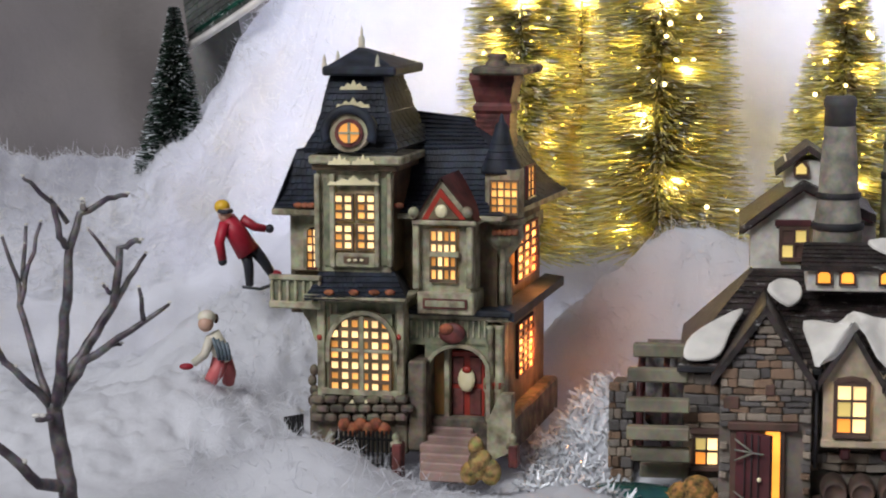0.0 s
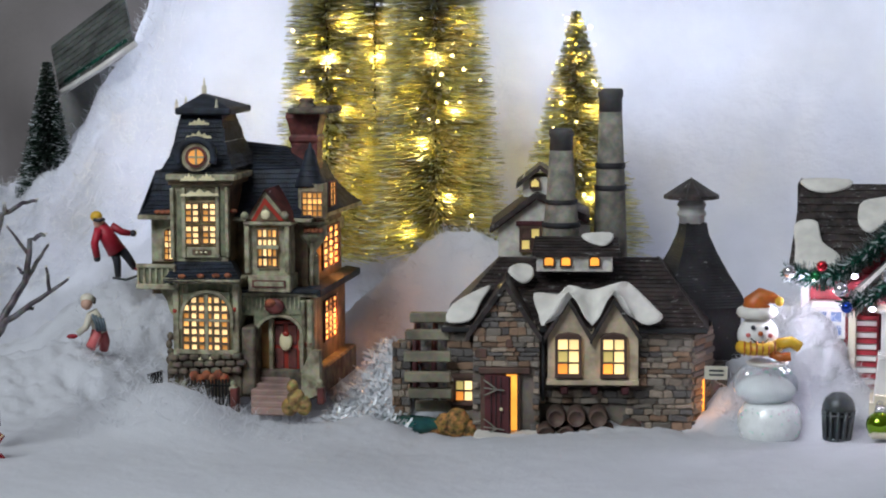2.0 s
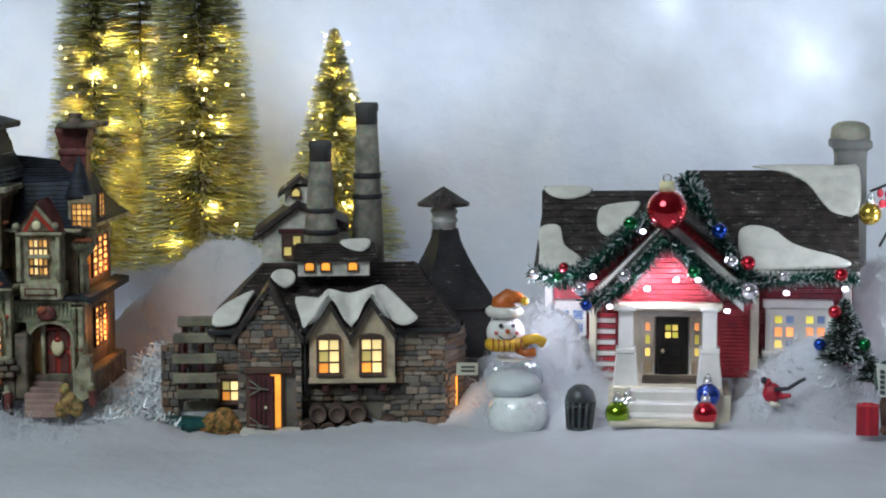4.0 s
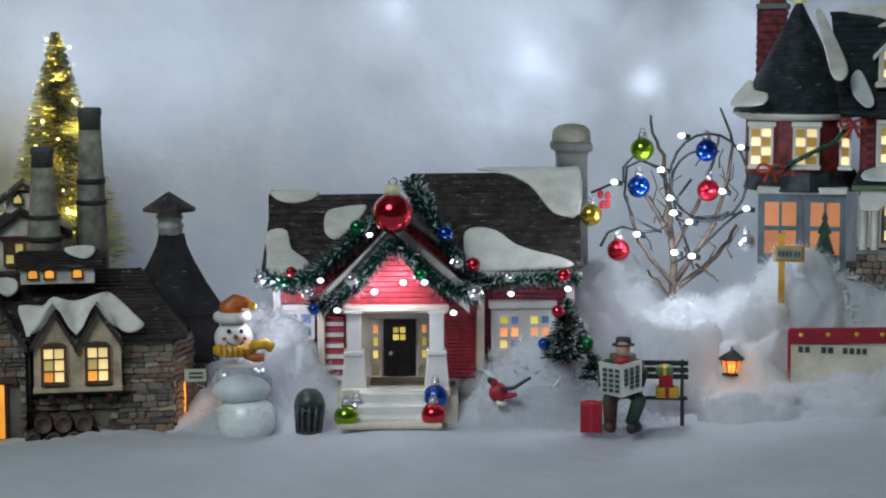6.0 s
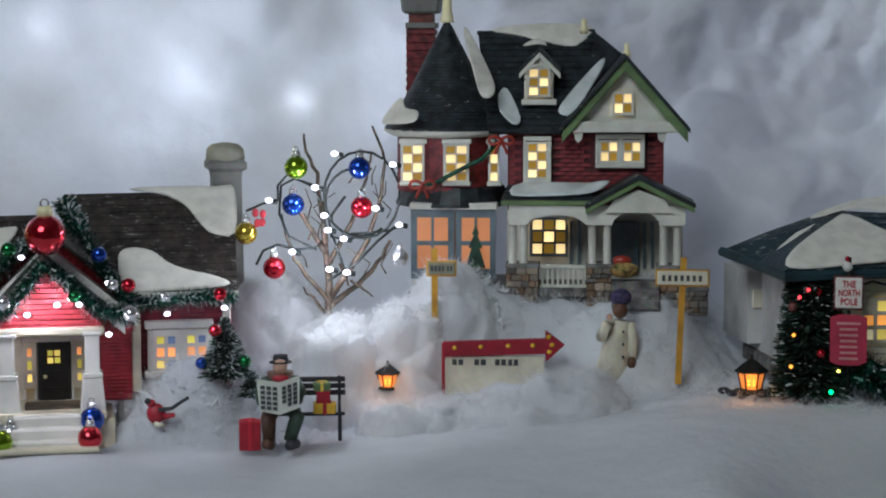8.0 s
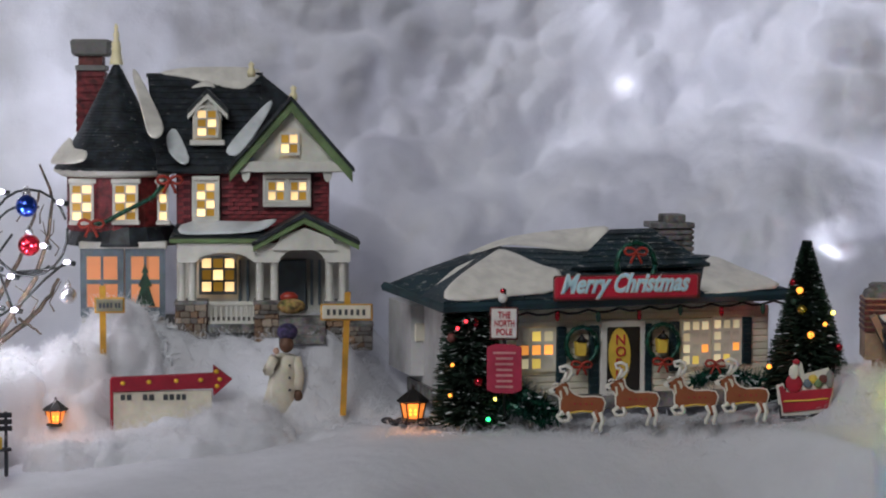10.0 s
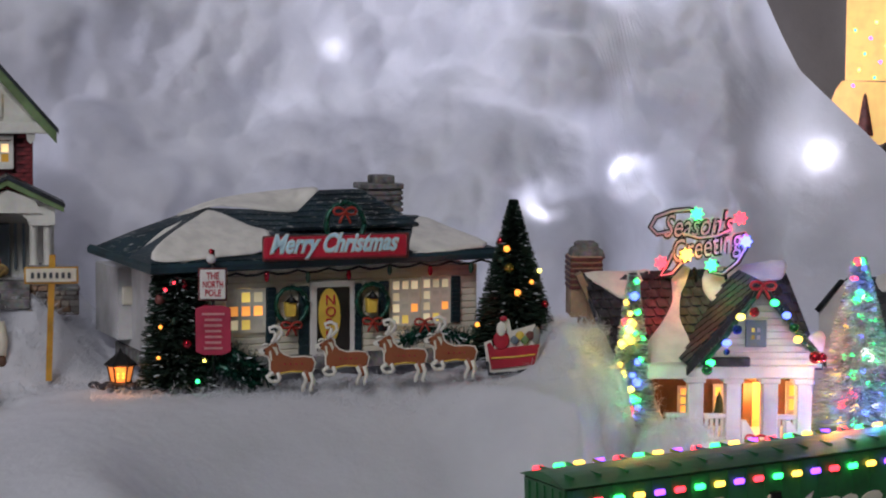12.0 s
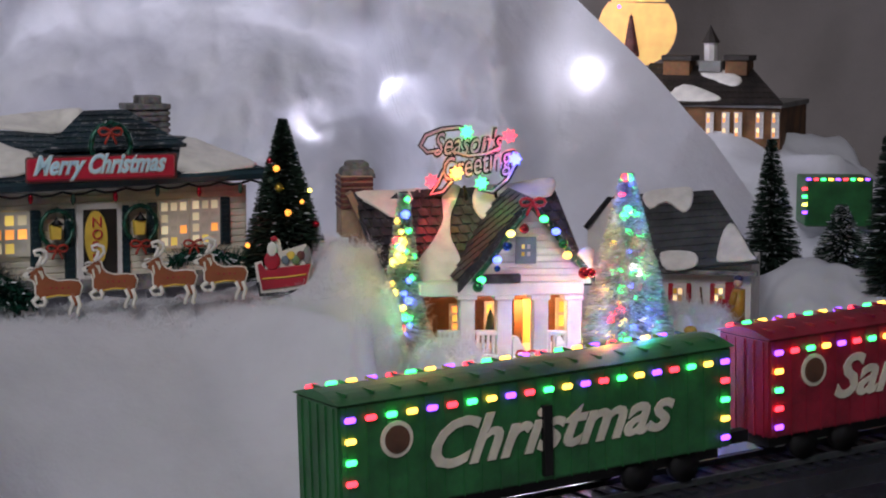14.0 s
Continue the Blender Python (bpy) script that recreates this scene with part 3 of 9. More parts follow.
def mansion():
    K = Kit("mansion", "ornate Victorian mansion with black mansard roofs and glowing windows", "house", 0, 700, 850, 1.085, -16)
    b = K.box
    # main body, left wing and the receding right side
    b("wall", A_BODY, 516, 378, 880, 560, 18, 95)
    b("wall", A_SAGE, 514, 378, 566, 480, 14, 40, 0.5)
    b("entry_wall", A_BODY, 715, 560, 888, 752, 18, 95)
    b("wall_side_trim", A_SAGE, 884, 372, 893, 735, 17, 24, 0.4)
    b("foundation", A_STONE, 548, 735, 905, 800, 10, 98, 1.0)
    xr = K.P(886, 500, 18).x
    # stone base of the bay with rough courses
    for j in range(3):
        for i in range(7):
            u = 548 + i * 25 + (j % 2) * 10
            b("stone", A_STONE, u, 702 + j * 16, u + 22 + random.uniform(-2, 2), 716 + j * 16, -3 - random.random() * 1.5, 6, 0.8)
    b("bay_core", A_STONE, 552, 700, 720, 800, 0, 40, 0.5)
    # lower bay
    b("bay_wall", A_GREEN, 566, 534, 714, 704, 0, 40)
    for u in (566, 706):
        b("corner_post", A_SAGE, u - 4, 532, u + 8, 704, -1.5, 6, 0.4)
    b("bay_frieze", A_SAGE, 562, 528, 718, 536, -2, 6, 0.4)
    b("bay_sill", A_SAGE, 568, 690, 712, 702, -2, 4, 0.4)
    for i in range(13):
        u = 574 + i * 10.6
        if not 596 < u < 686:
            b("batten", A_SAGE, u - 1.3, 538, u + 1.3, 565, -0.6, 2)
    K.window(586, 562, 692, 690, -0.6, 6, 7, A_BODY, WARM, "bay_window", bar=0.36)
    b("window_bar", A_SAGE, 636, 560, 643, 692, -2.2, 0, 0.2)
    b("window_bar", A_SAGE, 584, 619, 694, 625, -2.1, 0, 0.2)
    spandrels(K, A_GREEN, 584, 694, 612, 560, -0.8, 1.2)
    arch_trim(K, A_SAGE, 583, 695, 612, 557, 640, -0.8, 7, 2.4)
    crest(K, 636, 703, 26, 11, -3)
    for u in (562, 702):
        K.ball("red_boss", A_RED, u + 4, 597, -1, 6)
    # skirt roof over the bay
    K.shingles("skirt_roof", A_ROOF, (538, 527, -10), (718, 527, -10), (697, 480, 3), (566, 480, 3), 5, 17, bend=1.2)
    K.solid("skirt_roof_side", A_ROOF, [(718, 527, -10), (735, 520, 26), (716, 478, 30), (697, 480, 3)], [(0, 1, 2, 3)])
    b("skirt_fascia", A_SAGE, 536, 525, 718, 532, -10, 10, 0.3)
    for u in (582, 626, 662, 690):
        K.ball("leaf_spray", A_RUST, u, 518, -10, 8, flat=(1.3, 0.6, 0.7), n=8)
    # tower, second storey
    b("tower_wall", A_SAGE, 562, 300, 692, 482, 2, 42)
    b("tower_panel", A_GREEN, 574, 316, 584, 470, 1, 4)
    b("tower_panel", A_GREEN, 674, 316, 684, 470, 1, 4)
    b("tower_side", A_BODY, 693, 300, 697, 482, 4, 42)
    K.window(593, 344, 625, 388, 1.4, 2, 3, A_BODY, WARM, "sash_window", bar=0.3)
    K.window(633, 344, 665, 388, 1.4, 2, 3, A_BODY, WARM, "sash_window", bar=0.3)
    K.window(593, 397, 625, 440, 1.4, 2, 3, A_BODY, WARM, "sash_window", bar=0.3)
    K.window(633, 397, 665, 440, 1.4, 2, 3, A_BODY, WARM, "sash_window", bar=0.3)
    for u in (560, 587, 666, 688):
        b("pilaster", A_SAGE, u - 3, 308, u + 4, 474, -0.5, 3, 0.3)
    b("sill_panel", A_SAGE, 594, 449, 664, 474, -0.5, 3, 0.4)
    b("inset_panel", A_BODY, 608, 455, 652, 467, -0.9, 2)
    for i in range(3):
        K.ball("bead", A_GOLD, 618 + 11 * i, 461, -1.2, 4, flat=(1, 0.5, 0.7), n=8)
    b("cornice", A_SAGE, 545, 277, 708, 292, -4, 44, 0.6)
    b("cornice_band", A_BODY, 551, 292, 702, 303, -1, 43, 0.4)
    crest(K, 625, 307, 46, 21, -1.2)
    crest(K, 600, 270, 20, 22, -5, "scroll")
    crest(K, 642, 270, 20, 22, -5, "scroll")
    # tower mansard with its round window
    prof = [(0.0, 56), (0.25, 66), (0.5, 73), (0.75, 84), (1.0, 104)]
    for (s0, w0), (s1, w1) in zip(prof, prof[1:]):
        v0, v1 = 134 + 132 * s0, 134 + 132 * s1
        g0, g1 = 18 - 22 * (w0 - 56) / 48 * 0.9, 18 - 22 * (w1 - 56) / 48 * 0.9
        e0, e1 = 44 + 10 * (w0 - 56) / 48, 44 + 10 * (w1 - 56) / 48
        c = 641
        K.shingles("mansard_face", A_ROOF, (c - w1, v1, g1), (c + w1 * 0.58, v1, g1), (c + w0 * 0.62, v0, g0), (c - w0, v0, g0), 3, 14)
        p0, p1 = K.P(c + w1 * 0.58, v1, g1), K.P(c + w0 * 0.62, v0, g0)
        p2, p3 = p0.copy(), p1.copy()
        p2.y, p3.y = e1 * MM, e0 * MM
        K.shingles("mansard_side", A_ROOF, p0, p2, p3, p1, 3, 7)
        q0, q1 = K.P(c - w1, v1, g1), K.P(c - w0, v0, g0)
        q2, q3 = q0.copy(), q1.copy()
        q2.y, q3.y = e1 * MM, e0 * MM
        K.solid("mansard_side", A_ROOF, [q0, q2, q3, q1], [(0, 1, 2, 3)])
    b("tower_ledge", A_ROOF, 569, 118, 700, 135, 12, 52, 0.8)
    ap = K.P(638, 82, 34)
    cs = [K.P(578, 117, 14), K.P(693, 117, 14)]
    cs += [Vector((cs[1].x, 0.050, cs[1].z)), Vector((cs[0].x, 0.050, cs[0].z))]
    K.solid("cap_roof", A_ROOF, [*cs, ap], [(0, 1, 4), (1, 2, 4), (2, 3, 4), (3, 0, 4)])
    K.lathe("finial", A_CREAM, 640, 34, [(0, 44), (3, 58), (2, 62), (6, 68), (6, 82), (8, 86)], 10)
    for u, v, d in ((574, 95, 14), (668, 95, 14), (697, 92, 46), (598, 88, 46)):
        K.lathe("spike", A_CREAM, u, d, [(0, v), (4, v + 12), (3, v + 14), (5, v + 20), (5, v + 27)], 8)
    crest(K, 625, 139, 24, 20, 4)
    crest(K, 624, 170, 30, 21, -1)
    ring = []
    for i in range(25):
        a = math.pi * (-0.12 + 1.24 * i / 24)
        ring.append((617 + 42 * math.cos(a), 236 - 42 * math.sin(a), -6))
    K.tube("dormer_hood", A_ROOF, ring, 9, 8)
    K.prism("round_frame", A_SAGE, [(617 + 34 * math.cos(i * 0.2618), 236 - 34 * math.sin(i * 0.2618)) for i in range(24)], -6, 8)
    K.prism("round_ring", A_BRICK, [(617 + 25 * math.cos(i * 0.2618), 236 - 25 * math.sin(i * 0.2618)) for i in range(24)], -7, -5)
    K.prism("round_pane", WARM[2], [(617 + 18 * math.cos(i * 0.2618), 236 - 18 * math.sin(i * 0.2618)) for i in range(24)], -7.6, -6)
    b("glazing_bar", A_SAGE, 615, 218, 619, 254, -8.2, -7)
    b("glazing_bar", A_SAGE, 599, 234, 635, 238, -8.2, -7)
    # main mansard roof
    K.shingles("main_roof", A_ROOF, (482, 372, 6), (566, 372, 6), (592, 268, 30), (524, 268, 30), 9, 8, bend=4)
    lb, lt = K.P(482, 372, 6), K.P(524, 268, 30)
    K.solid("roof_side", A_ROOF, [lb, lt, Vector((lt.x, 0.085, lt.z)), Vector((lb.x, 0.10, lb.z))], [(0, 1, 2, 3)])
    K.shingles("main_roof", A_ROOF, (690, 384, 10), (888, 384, 10), (868, 264, 32), (700, 264, 32), 13, 24, bend=4)
    rb, rt = K.P(890, 384, 10), K.P(868, 264, 32)
    K.shingles("roof_side", A_ROOF, rb, Vector((rb.x + 0.004, 0.108, rb.z)), Vector((rt.x, 0.086, rt.z)), rt, 9, 12, bend=3)
    K.shingles("upper_roof", A_ROOF, (524, 268, 30), (868, 264, 32), (830, 212, 58), (735, 200, 58), 8, 38)
    K.solid("upper_side", A_ROOF, [rt, Vector((rt.x, 0.086, rt.z)), K.P(830, 212, 58)], [(0, 1, 2)])
    K.tube("ridge", A_ROOF, [(735, 198, 58), (830, 210, 58), Vector((rt.x, 0.086, rt.z))], 3)
    b("eave", A_SAGE, 480, 371, 566, 382, 4, 40, 0.5)
    b("eave", A_SAGE, 700, 382, 890, 391, 8, 20, 0.5)
    e0 = K.P(890, 384, 8)
    K.solid("eave_side", A_SAGE, [Vector((e0.x - 0.002, 0.012, e0.z)), Vector((e0.x + 0.004, 0.11, e0.z)), Vector((e0.x + 0.004, 0.11, e0.z - 0.0025)), Vector((e0.x - 0.002, 0.012, e0.z - 0.0025))], [(0, 1, 2, 3)])
    for u in (528, 540, 552, 706):
        K.ball("leaf_spray", A_RUST, u, 364, 4, 8, flat=(1.3, 0.6, 0.7), n=8)
    # left wing window and balcony
    K.window(544, 404, 566, 474, 13.4, 2, 5, A_BRICK, WARM, "wing_window", bar=0.2)
    arch_trim(K, A_SAGE, 543, 568, 412, 402, 476, 13.4, 6, 2)
    b("balcony_floor", A_SAGE, 475, 534, 566, 547, -4, 26, 0.5)
    b("balcony_rail", A_SAGE, 475, 488, 566, 497, -4, -1, 0.4)
    b("balcony_panel", A_GREEN, 480, 497, 566, 534, -2.6, -1.4)
    for i in range(7):
        b("baluster", A_SAGE, 478 + i * 14, 496, 483 + i * 14, 535, -3.6, -1.2, 0.3)
    K.prism("bracket", A_SAGE, [(532, 547), (566, 547), (566, 610), (556, 600), (548, 572)], 4, 12)
    for i in range(5):
        K.ball("ivy", A_STONE, 556 - (i % 2) * 3, 655 + i * 18, 6, 11, flat=(0.8, 0.8, 1.0), n=8)
    # gabled bay over the door
    b("gable_bay", A_SAGE, 742, 388, 834, 520, 4, 30)
    K.prism("gable", A_SAGE, [(733, 392), (779, 318), (840, 392)], 2, 30)
    K.prism("gable_red", A_RED, [(746, 389), (779, 334), (824, 389)], 0.8, 3)
    K.prism("gable_inset", A_BODY, [(757, 388), (779, 350), (812, 388)], 0, 3)
    K.ball("gable_boss", A_GOLD, 781, 374, 0, 12, flat=(1, 0.4, 1), n=10)
    gl, gt, gr = K.P(730, 394, 0), K.P(779, 314, 0), K.P(843, 394, 0)
    for p, q in ((gl, gt), (gt, gr)):
        K.solid("gable_slope", A_BRICK, [p, q, Vector((q.x, 0.036, q.z)), Vector((p.x, 0.036, p.z))], [(0, 1, 2, 3)])
    for u in (732, 827):
        K.ball("orb", A_SAGE, u, 376, 0, 10)
        b("bay_post", A_SAGE, u - 2, 395, u + 9, 512, 1, 6, 0.4)
    b("bay_cornice", A_SAGE, 728, 391, 842, 400, 0, 20, 0.5)
    K.window(763, 406, 808, 496, 3.4, 4, 4, A_BODY, WARM, "bay_window", bar=0.3)
    b("window_bar", A_SAGE, 760, 446, 812, 456, 1.6, 3.4, 0.3)
    b("bay_apron", A_SAGE, 738, 518, 838, 558, 2, 30, 0.5)
    b("inset_panel", A_BRICK, 748, 530, 826, 547, 1.2, 3)
    b("inset_panel", A_SAGE, 752, 533, 822, 544, 0.8, 3)
    # storey ledge round front and side
    b("ledge", A_ROOF, 700, 550, 905, 560, 6, 30, 0.5)
    b("ledge", A_SAGE, 700, 558, 905, 568, 8, 30, 0.5)
    lx = K.P(905, 555, 6)
    sl = [Vector((xr, 0.012, lx.z + 0.001)), Vector((lx.x + 0.001, 0.006, lx.z)), Vector((lx.x + 0.001, 0.100, lx.z)), Vector((xr, 0.100, lx.z + 0.001))]
    K.solid("ledge_side", A_ROOF, sl + [p - Vector((0, 0, 0.0035)) for p in sl], [(0, 1, 2, 3), (4, 7, 6, 5), (1, 5, 6, 2), (0, 4, 5, 1), (2, 6, 7, 3)])
    # right side: tall windows that face sideways
    HOT = [lit_pane("orange_side_pane", (1.0, 0.36, 0.08), 3.5), WARM[0]]
    K.side_window(912, 406, 946, 500, xr + 0.0004, 3, 6, A_BRICK, HOT, "side_window", bar=0.3)
    K.side_window(914, 575, 940, 668, xr + 0.0004, 3, 7, A_BRICK, [HOT[0], WARM[2], HOT[0]], "side_window", bar=0.3)
    a = K.S(905, 400, xr)
    K.solid("side_wall_upper", A_SAGE, [Vector((xr + 0.0003, a.y, a.z)), Vector((xr + 0.0003, 0.094, a.z)), Vector((xr + 0.0003, 0.094, a.z - 0.006)), Vector((xr + 0.0003, a.y, a.z - 0.006))], [(0, 1, 2, 3)])
    # corner turret
    K.lathe("turret", A_SAGE, 893, 22, [(36, 298), (36, 384), (40, 386), (40, 394), (34, 398), (36, 420), (30, 432), (10, 455), (8, 462), (14, 470), (14, 545)], 12, smooth=False)
    K.lathe("turret_roof", A_ROOF, 888, 22, [(0, 200), (4, 206), (6, 216), (12, 222), (18, 244), (26, 270), (38, 300), (38, 306)], 14)
    for i in range(6):
        K.lathe("roof_course", A_ROOF, 888, 22, [(11 + 4.6 * i, 226 + 13 * i), (12.5 + 4.6 * i, 229 + 13 * i)], 14)
    K.window(869, 320, 917, 378, 12.8, 4, 4, A_BODY, [WARM[2], WARM[0], WARM[2]], "turret_window", bar=0.2)
    K.side_window(930, 296, 942, 352, xr + 0.004, 2, 4, A_BRICK, WARM[:1], "turret_window")
    K.lathe("red_band", A_BRICK, 893, 22, [(38, 384), (38, 396)], 12)
    for i in range(5):
        K.ball("leaf_spray", A_RUST, 876 + 9 * i, 412, 14, 7, n=8)
    # entry
    b("entry_arch_wall", A_GREEN, 722, 566, 862, 612, 8, 20)
    for i in range(14):
        b("batten", A_SAGE, 726 + i * 10, 568, 729 + i * 10, 598, 7.4, 9)
    spandrels(K, A_GREEN, 752, 864, 660, 612, 9, 1.0)
    arch_trim(K, A_SAGE, 756, 860, 660, 616, 746, 9, 7, 2.4)
    b("door", A_RED, 794, 622, 858, 745, 15, 18, 0.5)
    for v0, v1 in ((632, 680), (688, 735)):
        for u0 in (800, 831):
            b("door_panel", A_BRICK, u0, v0, u0 + 21, v1, 14.4, 16, 0.3)
    b("door_jamb", A_SAGE, 786, 618, 795, 746, 11, 19, 0.3)
    K.prism("side_panel", A_OAK, [(754, 745), (754, 660), (770, 632), (786, 622), (786, 745)], 14, 18)
    K.ball("wreath", A_GOLD, 826, 672, 13, 17, flat=(1, 0.4, 1.4), n=10)
    K.ball("wreath_bow", A_RED, 826, 655, 12, 9, flat=(1, 0.4, 0.7), n=8)
    K.ball("swag", A_BRICK, 800, 590, 6, 22, flat=(1.2, 0.3, 0.9), n=10)
    K.ball("swag_leaf", A_RUST, 790, 583, 5, 12, flat=(1.2, 0.4, 0.9), n=8)
    for u in (866, 884):
        K.lathe("column", A_SAGE, u, 10, [(11, 576), (8, 584), (8, 668), (11, 674), (11, 690), (8, 696), (9, 746)], 10)
        K.lathe("column_ring", A_RED, u, 10, [(11, 676), (11, 688)], 10)
    b("porch_block", A_STONE, 722, 640, 752, 800, 0, 20, 0.8)
    K.prism("stair_wall", A_SAGE, [(862, 745), (884, 700), (905, 700), (905, 800), (862, 820)], 2, 8)
    for i in range(6):
        b("step", A_STEP, 742, 757 + i * 16, 836 + i * 1.5, 775 + i * 16, 8 - i * 6, 20 - i * 6, 0.6)
    # statue mound, fence and posts
    for u, v, r in ((842, 790, 16), (850, 822, 26), (832, 838, 20), (868, 836, 22)):
        K.ball("shrub", A_OCHRE, u, v, -30, r, flat=(0.9, 0.6, 1.1), n=10)
    for u, v0, v1, d in ((701, 765, 852, -18), (585, 762, 830, -10), (907, 768, 830, -12), (468, 756, 775, 40)):
        b("fence_post", A_BRICK, u - 8, v0 + 22, u + 8, v1, d, d + 6, 0.5)
        K.lathe("post_cap", A_SAGE, u, d + 3, [(0, v0), (7, v0 + 5), (8, v0 + 10), (5, v0 + 16), (11, v0 + 18), (11, v0 + 26)], 10)
    b("fence_rail", A_IRON, 590, 775, 700, 779, -14, -13)
    b("fence_rail", A_IRON, 590, 820, 700, 824, -14, -13)
    for i in range(13):
        b("fence_bar", A_IRON, 594 + i * 8, 764, 596.5 + i * 8, 830, -14.4, -13)
    for i in range(8):
        b("fence_bar", A_IRON, 482 + i * 7, 742 - i * 1.2, 487 + i * 7, 772, 30 - i * 3, 31 - i * 3)
    for i in range(6):
        K.ball("autumn_bush", A_RUST, 610 + i * 14, 752 + (i % 2) * 8, -8, 13, flat=(1, 0.7, 1), n=8)
    # chimney
    K.lathe("chimney", A_BRICK, 879, 62, [(60, 128), (62, 140), (55, 152), (51, 168), (46, 180), (53, 186), (53, 194), (46, 200), (46, 260)], 4, smooth=False, spin=0.7854)
    b("chimney_cap", A_STONE, 834, 120, 928, 134, 45, 80, 0.8)
    K.lathe("chimney_pot", A_STONE, 880, 62, [(16, 96), (20, 100), (15, 104), (22, 112), (26, 121)], 10)
    for i in range(6):
        K.lathe("brick_course", A_BRICK, 879, 62, [(48, 202 + 9 * i), (48, 206 + 9 * i)], 4, smooth=False, spin=0.7854)
    return K


mansion()
# added lamps outside the side windows, standing in for light through the panes
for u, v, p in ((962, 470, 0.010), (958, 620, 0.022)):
    lamp("window_glow_standin", "POINT", reach(0, u, v, 1.14), p, (1.0, 0.36, 0.10), 0.006)

# ---- stone brewery ----
B_ROOF = mat("dark_tile_roof", (0.040, 0.030, 0.027), 0.55, vary=0.3, scale=160, fleck=0.14)
B_BLACK = mat("tarred_wood", (0.020, 0.020, 0.022), 0.65, vary=0.3, fleck=0.05)
B_STONES = [mat("fieldstone", c, 0.75, vary=0.3, scale=200, bump=0.6, random_each=0.35) for c in ((0.27, 0.235, 0.195), (0.38, 0.31, 0.24), (0.17, 0.155, 0.145), (0.31, 0.20, 0.13))]
B_MORTAR = mat("mortar", (0.17, 0.145, 0.12), 0.9, vary=0.2)
B_CREAM = mat("cream_plaster", (0.52, 0.42, 0.29), 0.7, vary=0.15, scale=120)
B_WHITE = mat("old_whitewash", (0.62, 0.60, 0.53), 0.7, vary=0.15, scale=120)
B_STACK = mat("grey_render", (0.27, 0.26, 0.21), 0.75, vary=0.22, scale=100)
B_STACKTOP = mat("sooty_band", (0.07, 0.07, 0.068), 0.7, vary=0.2)
B_NECK = mat("grey_white_neck", (0.60, 0.60, 0.56), 0.5, vary=0.12)
B_MAROON = mat("maroon_wood", (0.085, 0.022, 0.025), 0.5, vary=0.2)
B_FRAME = mat("brown_frame", (0.10, 0.055, 0.04), 0.6, vary=0.2)
B_BARREL = mat("barrel_oak", (0.095, 0.06, 0.045), 0.65, vary=0.25)
B_SLAT = mat("weathered_board", (0.22, 0.20, 0.14), 0.7, vary=0.2)
B_WATER = mat("teal_water", (0.03, 0.11, 0.10), 0.15, vary=0.2, bump=0.4, fine=150)
B_STRAW = mat("straw", (0.30, 0.17, 0.05), 0.9, vary=0.35, scale=400, bump=0.8)
B_PANES = [lit_pane("orange_glass", (1.0, 0.33, 0.05), 0.95), lit_pane("pale_glass", (1.0, 0.70, 0.30), 1.05), lit_pane("dull_glass", (0.66, 0.50, 0.16), 0.5)]
B_GLOW = lit_pane("amber_doorway", (1.0, 0.38, 0.05), 0.85)
STONE_MESHES = []


def stone_mesh(material, n):
    bm = bmesh.new()
    bmesh.ops.create_cube(bm, size=1)
    rnd = random.Random(n)
    for v in bm.verts:
        v.co += Vector((rnd.uniform(-0.07, 0.07), rnd.uniform(-0.1, 0.1), rnd.uniform(-0.12, 0.12)))
    bmesh.ops.bevel(bm, geom=bm.edges[:], offset=0.12, segments=1, affect="EDGES")
    me = bpy.data.meshes.new("stone")
    bm.to_mesh(me)
    bm.free()
    me.materials.append(material)
    return me


def stones(K, parent, u0, v0, u1, v1, d, course=9.0, lo=12, hi=34, skip=(), inside=None, seed=1, big=0.0):
    """Coursed rubble: each stone a piece of its own, proud of the mortar."""
    if not STONE_MESHES:
        STONE_MESHES.extend(stone_mesh(B_STONES[i % 4], i) for i in range(12))
    rnd = random.Random(seed)
    v = v0
    while v < v1 - 3:
        h = min(course * rnd.uniform(0.65, 1.5), v1 - v)
        u = u0 + rnd.uniform(-6, 0)
        while u < u1 - 2:
            w = rnd.uniform(lo, hi)
            a, b = max(u, u0), min(u + w, u1)
            cu, cv = (a + b) / 2, v + h / 2
            blocked = any(s[0] < b - 2 and a + 2 < s[2] and s[1] < v + h - 2 and v + 2 < s[3] for s in skip)
            if b - a > 4 and not blocked and (inside is None or inside(cu, cv)):
                p, q = K.P(a + 0.6, v + h - 0.6, d), K.P(b - 0.6, v + 0.6, d)
                ob = new("stone", rnd.choice(STONE_MESHES))
                ob.parent = parent
                ob.location = Vector(((p.x + q.x) / 2, p.y, (p.z + q.z) / 2))
                ob.scale = (q.x - p.x, 0.0024 + rnd.uniform(0, 0.0014), q.z - p.z)
                ob.rotation_euler = (0, rnd.uniform(-0.09, 0.09), 0)
            u += w
        v += h


def gable_slopes(K, material, left, apex, right, d0, d1, w=8, name="gable_roof", drop=10):
    """Two roof slopes with thick verges, seen end on."""
    for p, q in ((left, apex), (apex, right)):
        K.prism(name, material, [p, q, (q[0], q[1] + drop), (p[0], p[1] + drop)] if p[0] < q[0] else [q, p, (p[0], p[1] + drop), (q[0], q[1] + drop)], d0, d1, bevel=0.3)


